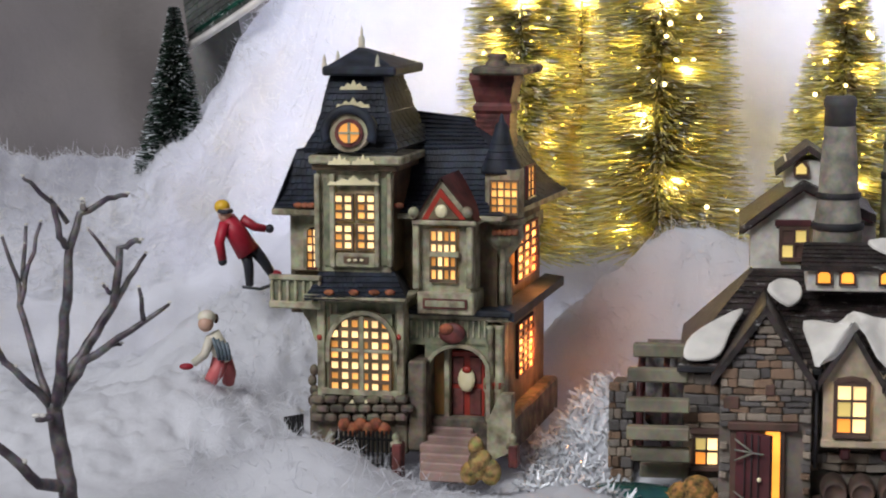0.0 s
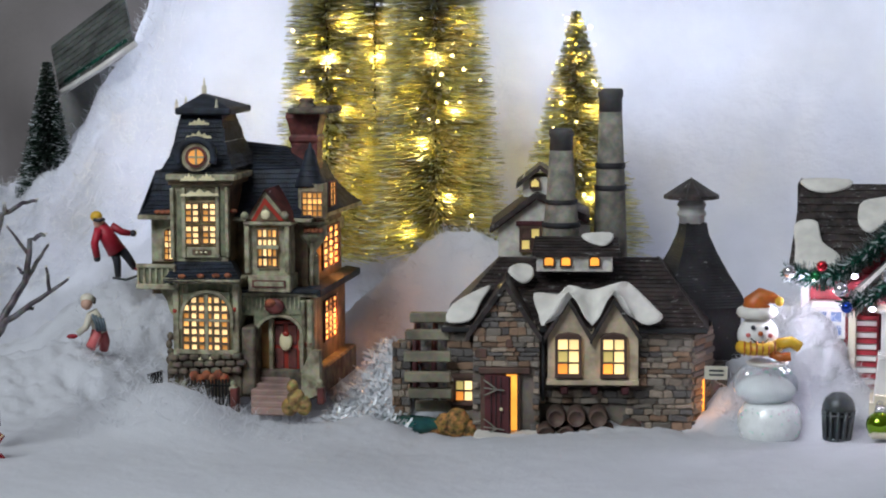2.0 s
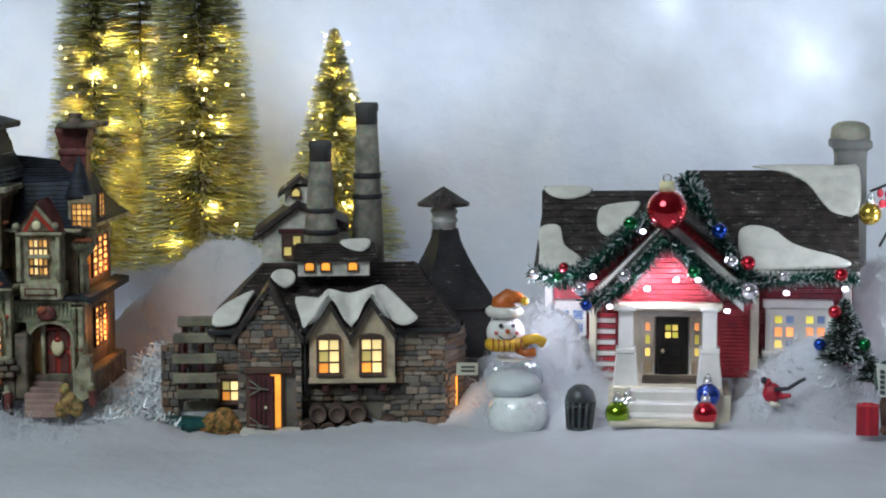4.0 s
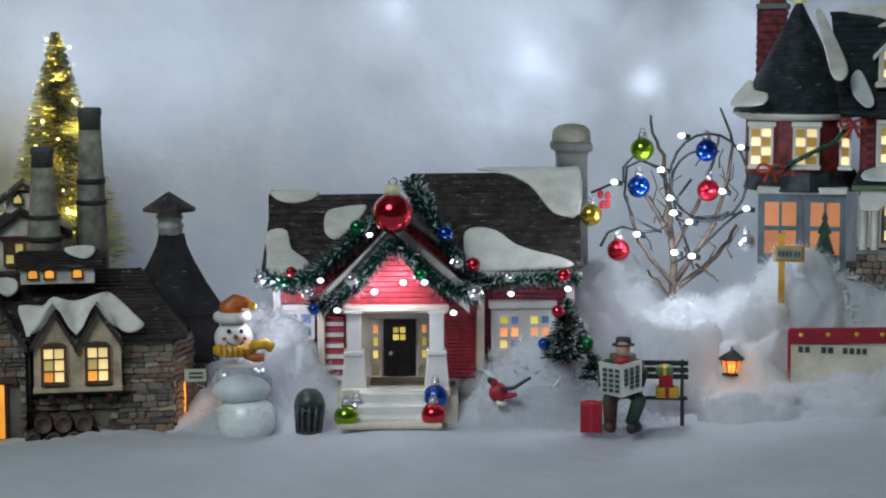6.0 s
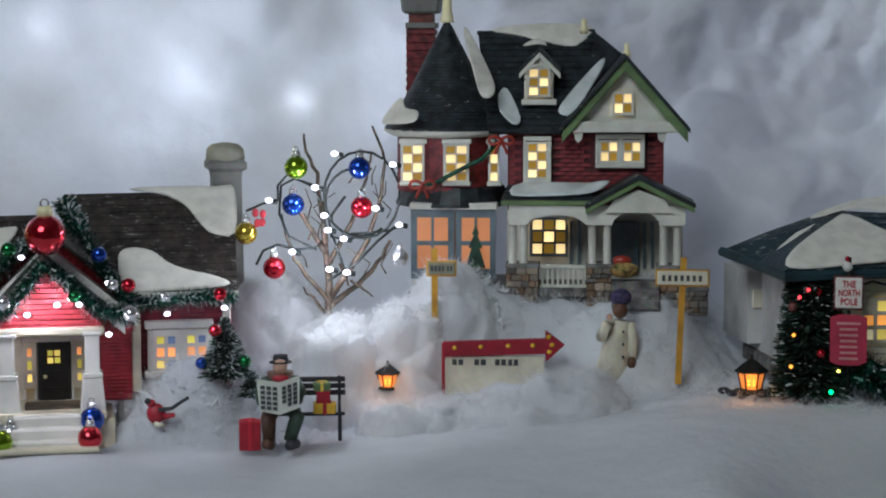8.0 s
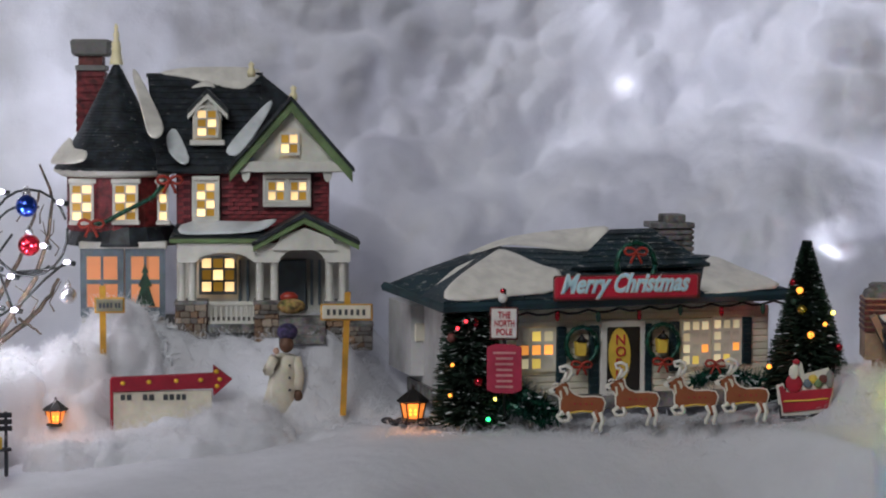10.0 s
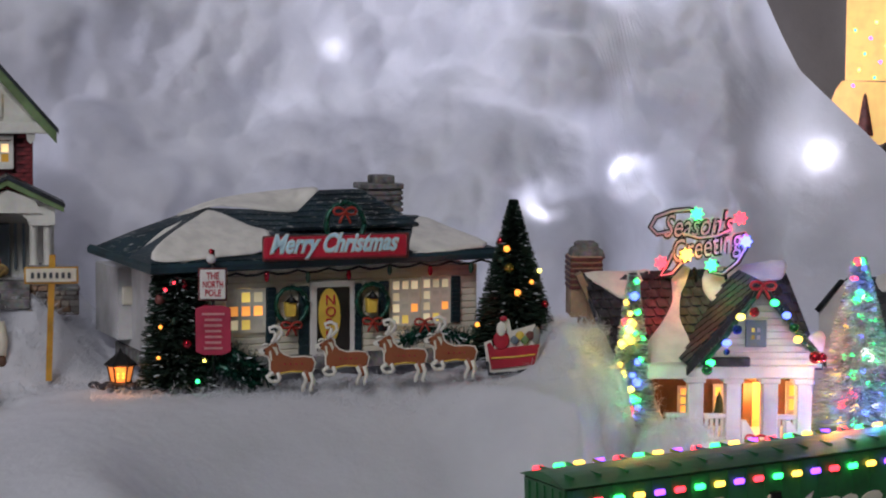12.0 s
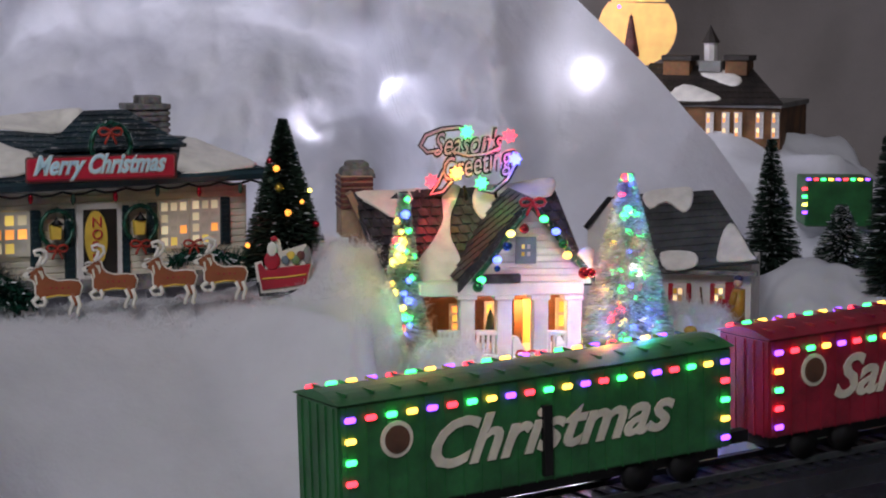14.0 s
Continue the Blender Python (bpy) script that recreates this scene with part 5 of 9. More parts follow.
def cottage():
    K = Kit("cottage", "red clapboard cottage with white porch, snowy roof and green garlands", "house", 5, 945, 757, 1.045, 0)
    b = K.box
    # walls
    b("wall", C_RED, 745, 495, 866, 700, 34, 110)
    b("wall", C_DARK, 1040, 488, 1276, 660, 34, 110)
    for j in range(14):
        b("clapboard", C_WHITE if j % 2 else C_RED, 828, 556 + j * 9.6, 862, 563.5 + j * 9.6, 31.6 - (j % 2), 35)
    for j in range(16):
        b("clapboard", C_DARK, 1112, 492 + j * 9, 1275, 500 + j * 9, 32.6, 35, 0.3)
        b("clapboard", C_RED, 1042, 560 + j * 6.6, 1096, 566 + j * 6.6, 24.4, 27, 0.3)
    b("corner_board", C_WHITE, 738, 500, 752, 620, 30, 40, 0.5)
    b("corner_board", C_CREAM, 816, 540, 829, 692, 28, 40, 0.5)
    b("corner_board", C_CREAM, 1097, 486, 1113, 655, 22, 40, 0.5)
    b("corner_board", C_WHITE, 1258, 490, 1274, 560, 30, 40, 0.5)
    b("gable_side", C_RED, 1040, 500, 1097, 668, 26, 60)
    K.window(760, 548, 808, 592, 31, 2, 2, C_WHITE, [C_PANES[3]], "side_window", bar=0.3)
    b("window_head", C_WHITE, 754, 534, 814, 546, 28, 34, 0.6)
    for u0 in (1134, 1188):
        K.window(u0, 552, u0 + 44, 620, 31, 2, 3, C_WHITE, C_PANES, "casement", bar=0.3, rim=0.2, deep=0.002)
    b("window_head", C_WHITE, 1120, 532, 1242, 546, 27, 34, 0.6)
    b("window_jamb", C_WHITE, 1124, 546, 1134, 632, 28, 34, 0.5)
    b("window_jamb", C_WHITE, 1232, 546, 1242, 632, 28, 34, 0.5)
    b("window_sill", C_WHITE, 1118, 622, 1244, 632, 26, 34, 0.6)
    # roofs
    K.shingles("left_roof", C_ROOF, (716, 488, 24), (960, 484, 24), (938, 340, 78), (738, 342, 78), 12, 20)
    K.shingles("right_roof", C_ROOF, (975, 486, 24), (1286, 482, 24), (1284, 303, 84), (985, 305, 84), 15, 26)
    b("roof_end", C_ROOF, 732, 342, 742, 490, 76, 112)
    p, q = K.P(985, 303, 84), K.P(900, 480, 84)
    K.solid("cross_roof", C_ROOF, [(985, 303, 84), (1090, 480, 26), (1096, 480, 84), (985, 303, 100)], [(0, 1, 2), (0, 2, 3)])
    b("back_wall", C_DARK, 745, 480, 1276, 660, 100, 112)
    b("eave", C_WHITE, 716, 486, 830, 494, 22, 30, 0.5)
    b("eave", C_WHITE, 1090, 481, 1288, 489, 22, 30, 0.5)
    # chimney
    ch = K.lathe("chimney", C_GREY, 1270, 96, [(46, 246), (54, 252), (54, 262), (42, 268), (40, 280), (40, 700)], 4, smooth=False, spin=0.7854)
    K.lathe("chimney_cap", mat("yellowed_snow", (0.42, 0.41, 0.33), 0.8, vary=0.12), 1270, 96, [(10, 217), (26, 220), (36, 228), (38, 246), (34, 250)], 14)
    # front gable
    K.prism("gable_wall", C_RED, [(812, 548), (812, 506), (950, 366), (1104, 504), (1104, 548)], 22, 60)
    for j in range(17):
        v = 384 + j * 9.4
        hw = (v - 368) * 1.04
        b("clapboard", C_RED, max(824, 950 - hw + 10), v, min(1092, 950 + hw * 1.12 - 10), v + 8.2, 20.4, 23, 0.35)
    gable_slopes(K, C_WHITE, (812, 530), (950, 392), (1108, 524), 6, 22, drop=17, name="barge_board")
    gable_slopes(K, C_ROOF, (800, 506), (950, 362), (1116, 498), 12, 90, drop=7, name="gable_roof")
    # porch with its own gable
    K.prism("porch_gable", C_RED, [(846, 548), (945, 436), (1060, 548)], 2, 14)
    for j in range(10):
        v = 448 + j * 9.4
        hw = (v - 436) * 0.9
        b("clapboard", C_RED, 945 - hw + 6, v, 945 + hw * 1.1 - 6, v + 8.2, 0.6, 3, 0.35)
    gable_slopes(K, C_WHITE, (826, 543), (945, 410), (1086, 538), -8, 4, drop=15, name="porch_barge")
    gable_slopes(K, C_ROOF, (820, 537), (945, 406), (1092, 533), -6, 21, drop=4, name="porch_roof")
    b("porch_beam", C_CREAM, 856, 538, 1050, 550, -4, 6, 0.6)
    b("porch_ceiling", C_CREAM, 858, 546, 1046, 552, 0, 36)
    b("porch_back", C_CREAM, 888, 548, 1018, 690, 34, 44)
    for u in (880, 1027):
        b("column", C_WHITE, u - 13, 548, u + 13, 622, -3, 5, 0.6)
        b("column_cap", C_WHITE, u - 17, 546, u + 17, 553, -4.5, 6.5, 0.5)
        b("column_collar", C_WHITE, u - 18, 618, u + 18, 628, -4.5, 6.5, 0.5)
        b("column_pedestal", C_WHITE, u - 24, 627, u + 24, 700, -5.5, 7.5, 0.6, taper=0.72)
    b("porch_floor", C_CREAM, 858, 686, 1050, 700, -8, 44, 0.5)
    for i, (u0, u1) in enumerate(((888, 1006), (884, 1010), (876, 1018))):
        b("step", C_WHITE, u0, 692 + i * 22, u1, 716 + i * 22, -14 - i * 8, 4 - i * 8, 0.8)
    b("step_base", C_CREAM, 852, 748, 1036, 758, -38, -6, 0.8)
    b("porch_base", C_CREAM, 850, 700, 1064, 760, -6, 40)
    b("door_mat", C_MAT, 908, 677, 1008, 686, 2, 24, 1.0)
    # door and sidelights
    b("door_frame", C_WHITE, 905, 552, 1016, 562, 30, 35, 0.5)
    for u0 in (906, 926, 990, 1012):
        b("door_post", C_WHITE, u0, 560, u0 + 6, 682, 31, 35, 0.4)
    d = b("door", C_BLACK, 934, 558, 989, 680, 30.6, 35, 0.6, label="black panelled front door with four lit panes")
    K.window(948, 574, 973, 600, 30.0, 2, 2, C_BLACK, C_PANES[:1] + C_PANES[2:3], "door_window", bar=0.2, parent=d)
    for u0, v0, u1, v1 in ((942, 612, 957, 632), (964, 612, 979, 632), (942, 642, 979, 672), (946, 646, 960, 668)):
        b("door_panel", C_BLACK, u0, v0, u1, v1, 29.6, 31, 0.5, parent=d)
    K.ball("door_knob", A_GOLD, 945, 622, 28.5, 4, parent=d, n=10)
    for u0 in (911, 997):
        K.window(u0, 566, u0 + 15, 636, 31.5, 1, 3, C_CREAM, C_PANES[:3], "sidelight", bar=0.35, rim=0.2)
    # snow patches
    s = K.snow
    s([(740, 337, 78), (815, 337, 78), (812, 350, 74), (778, 358, 70), (748, 352, 72)], 0, 2.2)
    s([(728, 448, 36), (726, 415, 48), (742, 404, 52), (764, 408, 50), (772, 440, 40), (800, 462, 32), (790, 480, 25), (732, 482, 25)], 0, 2.2)
    s([(829, 392, 56), (838, 372, 64), (880, 364, 68), (905, 366, 66), (880, 400, 54), (850, 422, 46), (832, 412, 50)], 0, 2.2)
    s([(1100, 300, 85), (1150, 297, 86), (1250, 298, 86), (1285, 302, 84), (1284, 380, 58), (1245, 382, 58), (1222, 362, 64), (1195, 330, 76), (1150, 308, 83)], 0, 2.4)
    s([(1076, 420, 44), (1096, 404, 50), (1135, 410, 48), (1165, 432, 40), (1200, 446, 36), (1255, 460, 30), (1264, 474, 25), (1140, 480, 24), (1088, 478, 24)], 0, 2.4)
    # garlands, each a part of its swag
    tinsel(K, "garland", [(716, 487, 16), (760, 496, 14), (796, 490, 10), (850, 448, 8), (905, 398, 6), (945, 362, 6)], 23, 1530, tips=0.35, seed=3)
    tinsel(K, "garland", [(985, 318, 30), (1010, 366, 14), (1045, 428, 10), (1085, 486, 8), (1105, 505, 10)], 22, 1360, tips=0.35, seed=4)
    tinsel(K, "garland", [(1100, 500, 10), (1160, 496, 14), (1220, 490, 16), (1280, 494, 18)], 20, 1020, tips=0.35, seed=5)
    tinsel(K, "garland", [(806, 536, -8), (845, 530, -10), (885, 500, -10), (920, 458, -10), (945, 428, -10), (975, 444, -10), (1010, 482, -10), (1045, 510, -10), (1100, 520, -8)], 23, 2210, tips=0.35, seed=6)
    return K


cottage()
for u, v, r, sz, c in ((887, 398, 1.04, 13, "forest"), (1043, 411, 1.045, 14, "blue"), (1093, 466, 1.04, 13, "red"), (1255, 486, 1.05, 12, "red"), (1066, 464, 1.03, 10, "silver"), (876, 490, 1.02, 12, "silver"),
                       (998, 483, 1.02, 11, "forest"), (1096, 516, 1.022, 14, "silver"), (717, 487, 1.05, 11, "silver"), (770, 476, 1.045, 9, "red"), (760, 492, 1.04, 9, "forest"), (1154, 488, 1.045, 9, "silver"), (810, 543, 1.025, 10, "blue"), (800, 514, 1.03, 12, "silver")):
    bauble(5, u, v, r, sz, c, cap=False, where="nestled in a green garland")
bauble(5, 951, 374, 1.03, 36, "red", where="set large on the cottage gable")
bauble(5, 866, 733, 1.015, 22, "green", where="standing in snow beside the steps")
bauble(5, 1020, 732, 1.015, 22, "red", where="standing in snow beside the steps")
bauble(5, 884, 718, 1.03, 18, "silver", where="standing behind another beside the steps")
bauble(5, 1024, 700, 1.035, 22, "blue", where="standing behind another beside the steps")
for u, v, r in ((909, 412, 1.04), (1058, 461, 1.04), (968, 497, 1.04), (917, 513, 1.04), (1160, 519, 1.06), (1262, 511, 1.055), (1057, 551, 1.02), (851, 545, 1.02), (822, 492, 1.03), (1006, 497, 1.015)):
    light_bulb(5, u, v, r, 4.8)
for u, v, r, p in ((968, 497, 1.036, 0.022), (917, 513, 1.036, 0.022), (1057, 560, 1.01, 0.012), (745, 530, 1.045, 0.05), (1210, 520, 1.035, 0.02)):
    lamp("string_glow", "POINT", reach(5, u, v, r), p, (0.86, 0.80, 1.0), 0.0018)

# ---- lettering ----


def letters(K, name, words, u, v, d, size, material, extrude=0.4, shear=0.0, fat=0.0, width=None, parent=None, lean=0.0):
    """Raised letters whose baseline starts at u, v. size and width are in elevation units."""
    cu = bpy.data.curves.new(name, "FONT")
    cu.body, cu.size, cu.extrude, cu.shear, cu.offset, cu.resolution_u = words, 1.0, 0.02, shear, fat, 3
    tmp = bpy.data.objects.new(name, cu)
    scene.collection.objects.link(tmp)
    bpy.context.view_layer.update()
    me = bpy.data.meshes.new_from_object(tmp.evaluated_get(bpy.context.evaluated_depsgraph_get()))
    bpy.data.objects.remove(tmp)
    me.name = name
    s = size * K.k * 1.35
    w = max(p.co.x for p in me.vertices)
    sx = s if width is None else width * K.k / w
    me.transform(Matrix.Diagonal((sx, s, extrude * MM / 0.02, 1)))
    me.transform(Matrix.Rotation(math.pi / 2, 4, "X"))
    me.transform(Matrix.Rotation(lean, 4, "Y"))
    me.transform(Matrix.Translation(K.P(u, v, d)))
    me.materials.clear()
    me.materials.append(material)
    ob = new(name, me)
    ob.parent = parent or K.root
    return ob


# ---- red brick house with the round turret ----
D_BRICK = mat("red_brick", (0.17, 0.022, 0.028), 0.6, vary=0.25, scale=200)
D_JOINT = mat("brick_joint", (0.09, 0.02, 0.025), 0.8, vary=0.2)
D_ROOF = mat("blue_black_slate", (0.018, 0.025, 0.031), 0.5, vary=0.3, scale=160, fleck=0.08)
D_GREEN = mat("moss_green_trim", (0.13, 0.20, 0.085), 0.5, vary=0.15)
D_WHITE = mat("ivory_trim", (0.62, 0.62, 0.56), 0.5, vary=0.08)
D_STONE = mat("porch_stone", (0.17, 0.165, 0.16), 0.75, vary=0.3, scale=160, bump=0.4)
D_BLUE = mat("slate_blue_frame", (0.13, 0.17, 0.20), 0.5, vary=0.15)
D_FIR = mat("fir_green", (0.015, 0.05, 0.03), 0.7, vary=0.3, scale=300)
D_ROOM = lit_pane("lamplit_room", (0.78, 0.30, 0.13), 0.24)
D_PANES = [lit_pane("bright_pane", (1.0, 0.68, 0.32), 1.3), lit_pane("ochre_pane", (0.42, 0.23, 0.03), 0.4)]


def brick_rows(K, parent, u0, v0, u1, v1, d, h=7.5, w=22, skip=()):
    j = 0
    v = v0
    me = {}
    while v + h <= v1 + 1:
        u = u0 - (j % 2) * w / 2
        while u < u1:
            a, c = max(u, u0), min(u + w, u1)
            if c - a > 4 and not any(s[0] < c - 1 and a + 1 < s[2] and s[1] < v + h - 1 and v + 1 < s[3] for s in skip):
                key = round(c - a)
                p, q = K.P(a + 0.7, v + h - 0.6, d), K.P(c - 0.7, v + 0.6, d)
                if key not in me:
                    bm = bmesh.new()
                    bmesh.ops.create_cube(bm, size=1)
                    bmesh.ops.scale(bm, vec=(q.x - p.x, 0.0016, q.z - p.z), verts=bm.verts)
                    m = bpy.data.meshes.new("brick")
                    bm.to_mesh(m)
                    bm.free()
                    m.materials.append(D_BRICK)
                    me[key] = m
                ob = new("brick", me[key])
                ob.parent = parent
                ob.location = (p + q) / 2 + Vector((0, random.uniform(-0.0002, 0.0002), 0))
            u += w
        v += h
        j += 1


def brick_house():
    K = Kit("brick_house", "red brick house with round turret, white porch and snowy slate roof", "house", 8.5, 880, 600, 1.135, 0)
    b = K.box
    wins = [(760, 292, 810, 370), (884, 284, 975, 350)]
    w = b("wall", D_JOINT, 734, 283, 1006, 420, 12, 90)
    brick_rows(K, w, 736, 284, 1006, 396, 11.6, skip=wins)
    b("lower_wall", D_WHITE, 734, 404, 1040, 560, 26, 90)
    # turret
    K.lathe("turret", D_BRICK, 630, 44, [(92, 282), (92, 384)], 20, smooth=False)
    for i in range(12):
        K.lathe("brick_course", D_BRICK, 630, 44, [(93.2, 288 + i * 8), (93.2, 294 + i * 8)], 20, smooth=False)
    K.lathe("turret_eave", D_WHITE, 626, 44, [(112, 276), (114, 280), (100, 288), (94, 290)], 24)
    cone, prof = [(0.0, 3), (0.1, 13), (0.34, 37), (0.62, 64), (0.85, 90), (1.0, 112)], []
    for i in range(34):  # fine slate courses, each lipped over the next
        prof += [(straight(cone, i / 34), 88 + 186 * i / 34), (straight(cone, (i + 1) / 34) + 0.9, 87.4 + 186 * (i + 1) / 34)]
    K.lathe("turret_roof", D_ROOF, 627, 44, prof + [(113, 278)], 40, smooth=False)
    K.lathe("finial", A_GOLD, 627, 44, [(0, 18), (4, 24), (3, 32), (6, 38), (4, 46), (9, 56), (7, 60), (10, 64), (8, 68), (12, 88), (13, 92)], 12)
    for u0, u1, n in ((549, 586, 2), (624, 664, 2), (702, 718, 1)):
        d = 18 if u0 < 600 else 15.0
        K.window(u0, 306, u1, 370, d, n, 4, D_WHITE, D_PANES, "turret_window", bar=0.16)
        b("window_head", D_WHITE, u0 - 6, 296, u1 + 6, 305, d - 2, d + 4, 0.5)
        b("window_sill", D_WHITE, u0 - 5, 371, u1 + 5, 378, d - 2, d + 4, 0.5)
    K.lathe("skirt_roof", D_ROOF, 640, 44, [(92, 376), (96, 384), (106, 404), (106, 409)], 18, smooth=False)
    # lower bay with wide windows
    K.lathe("bay", D_WHITE, 640, 46, [(84, 408), (84, 420), (80, 422), (80, 600)], 8, smooth=False, spin=0.3927)
    for u0, u1 in ((571, 636), (649, 709)):
        K.window(u0, 424, u1, 532, 16.5, 2, 2, D_BLUE, [D_ROOM], "bay_window", bar=0.14, rim=0.13)
    K.prism("bay_tree", D_FIR, [(678, 446), (684, 462), (681, 464), (690, 486), (685, 488), (696, 522), (660, 522), (671, 488), (666, 486), (675, 464), (672, 462)], 14.8, 16.2)
    b("bay_cornice", D_WHITE, 562, 408, 716, 420, 13, 24, 0.6)
    # main roof and dormer
    K.shingles("main_roof", D_ROOF, (700, 284, 6), (862, 284, 6), (886, 108, 62), (682, 110, 62), 16, 18)
    K.solid("main_roof_right", D_ROOF, [(862, 284, 6), (1000, 230, 60), (938, 150, 62), (886, 108, 62)], [(0, 1, 2, 3)])
    K.tube("ridge", D_ROOF, [(680, 110, 62), (886, 107, 62)], 4)
    for u, v in ((866, 84), (941, 126)):
        K.lathe("roof_finial", A_GOLD, u, 40, [(0, v), (6, v + 5), (4, v + 12), (8, v + 18), (7, v + 28)], 10)
    b("dormer", D_WHITE, 762, 162, 813, 236, 18, 50, 0.5)
    gable_slopes(K, D_WHITE, (753, 180), (788, 143), (825, 180), 14, 50, drop=10, name="dormer_verge")
    gable_slopes(K, D_ROOF, (752, 172), (788, 134), (826, 172), 13, 54, drop=8, name="dormer_roof")
    K.prism("dormer_head", D_WHITE, [(762, 190), (762, 176), (788, 152), (813, 176), (813, 190)], 17, 30)
    K.window(769, 172, 806, 220, 16.6, 2, 3, D_WHITE, D_PANES, "dormer_window", bar=0.2)
    spandrels(K, D_WHITE, 768, 807, 184, 168, 15.4, 1.0)
    b("dormer_sill", D_WHITE, 757, 226, 819, 236, 14, 22, 0.5)
    # front gable
    K.prism("gable", D_WHITE, [(842, 282), (938, 174), (1034, 282)], 4, 60)
    gable_slopes(K, D_ROOF, (824, 276), (938, 146), (1052, 276), -4, 66, drop=9, name="gable_roof")
    gable_slopes(K, D_GREEN, (828, 280), (938, 155), (1048, 280), -2, 6, drop=22, name="green_verge")
    b("gable_cornice", D_WHITE, 846, 264, 1032, 284, 0, 10, 0.6)
    for u in (856, 1002):
        K.prism("bracket", D_WHITE, [(u - 7, 284), (u + 9, 284), (u + 7, 296), (u, 302), (u - 5, 296)], 2, 10)
    K.window(918, 214, 951, 251, 2.6, 2, 2, D_WHITE, D_PANES, "gable_window", bar=0.14)
    K.window(768, 302, 803, 364, 9.4, 2, 4, D_WHITE, D_PANES, "sash_window", bar=0.16)
    for u0 in (895, 935):
        K.window(u0, 299, u0 + 31, 335, 9.4, 2, 2, D_WHITE, D_PANES, "sash_window", bar=0.16)
    for u0, u1, v0, v1 in ((761, 810, 294, 370), (887, 973, 290, 343)):
        b("window_head", D_WHITE, u0, v0 - 3, u1, v0 + 5, 7, 14, 0.4)
        b("window_sill", D_WHITE, u0, v1 - 5, u1, v1 + 3, 7, 14, 0.4)
        b("window_jamb", D_WHITE, u0, v0 + 4, u0 + 6, v1 - 4, 8, 14, 0.3)
        b("window_jamb", D_WHITE, u1 - 6, v0 + 4, u1, v1 - 4, 8, 14, 0.3)
    b("window_mullion", D_WHITE, 927, 295, 935, 338, 8, 14, 0.3)
    # porch roof and its gable
    K.shingles("porch_roof", D_ROOF, (720, 408, -14), (890, 408, -14), (890, 376, 12), (734, 376, 12), 4, 18)
    b("porch_eave", D_GREEN, 722, 404, 880, 412, -16, 0, 0.4)
    gable_slopes(K, D_ROOF, (868, 410), (962, 358), (1062, 408), -20, 12, drop=8, name="porch_gable_roof")
    gable_slopes(K, D_GREEN, (870, 414), (962, 364), (1060, 411), -19, -13, drop=13, name="porch_verge")
    K.prism("porch_gable", D_WHITE, [(905, 424), (920, 400), (962, 384), (1008, 400), (1022, 424)], -16, -10)
    pts = [(736, 412), (1044, 412), (1044, 446), (1002, 446)]
    pts += [(958 + 42 * math.cos(a), 446 - 24 * math.sin(a)) for a in [0.3 * i for i in range(1, 10)]]
    pts += [(916, 446), (872, 446)] + [(818 + 50 * math.cos(a), 446 - 18 * math.sin(a)) for a in [0.3 * i for i in range(1, 10)]] + [(768, 446), (736, 446)]
    K.prism("porch_arch", D_WHITE, pts, -14, -8)
    for u in (743, 762, 882, 908, 1006, 1030):
        K.lathe("porch_column", D_WHITE, u, -10, [(10, 440), (7, 446), (7, 510), (10, 516), (11, 522)], 10)
    K.window(776, 434, 838, 498, 24, 3, 3, D_BLUE, D_PANES, "porch_window", bar=0.18)
    spandrels(K, D_WHITE, 774, 840, 448, 432, 22.6, 1.0)
    for u in (846, 860, 974, 988):
        b("wall_batten", D_BLUE, u - 3, 440, u + 2, 520, 24, 27)
    b("door", D_BLUE, 914, 440, 964, 530, 22, 27, 0.5, label="grey-blue porch door")
    b("porch_floor", D_STONE, 730, 556, 1050, 572, -14, 40, 0.5)
    b("balustrade_rail", D_WHITE, 790, 516, 872, 523, -12, -8, 0.4)
    b("balustrade_rail", D_WHITE, 790, 550, 872, 557, -12, -8, 0.4)
    for i in range(9):
        b("baluster", D_WHITE, 793 + i * 9, 522, 797 + i * 9, 551, -11.4, -8.8)
    for u0, u1, v0 in ((732, 788, 520), (872, 916, 520), (998, 1044, 522), (1040, 1084, 560)):
        p = b("porch_pier", D_JOINT, u0, v0, u1, 604, -15, 0, 0.6)
        stones(K, p, u0, v0, u1, 602, -15.4, 10, 10, 22, seed=u0)
        b("pier_cap", D_STONE, u0 - 2, v0 - 5, u1 + 2, v0 + 2, -17, 2, 0.5)
    b("foundation", D_STONE, 560, 568, 1048, 606, -6, 90)
    for i in range(3):
        b("porch_step", D_STONE, 916, 545 + i * 16, 1000, 562 + i * 16, -20 - i * 6, -6 - i * 6, 0.5)
    K.ball("pumpkin_basket", A_OCHRE, 938, 524, -16, 20, flat=(1.3, 0.7, 0.7))
    K.ball("red_cushion", A_RED, 934, 508, -14, 14, flat=(1.2, 0.7, 0.7))
    # chimney at the back
    b("chimney", D_BRICK, 558, 96, 604, 300, 80, 100, 0.5)
    for i in range(13):
        b("brick_course", D_BRICK, 556, 104 + i * 14, 606, 112 + i * 14, 79, 101)
    b("chimney_band", C_GREY, 554, 92, 608, 102, 78, 102, 0.5)
    b("chimney_cap", C_GREY, 548, 46, 612, 76, 77, 103, 1.5, taper=1.1)
    b("chimney_neck", A_BRICK, 560, 76, 602, 92, 80, 100)
    # snow, bows
    s = K.snow
    s([(706, 108, 62), (760, 98, 66), (866, 98, 66), (880, 112, 62), (850, 136, 54), (800, 128, 56), (750, 116, 60)], 0, 2.2)
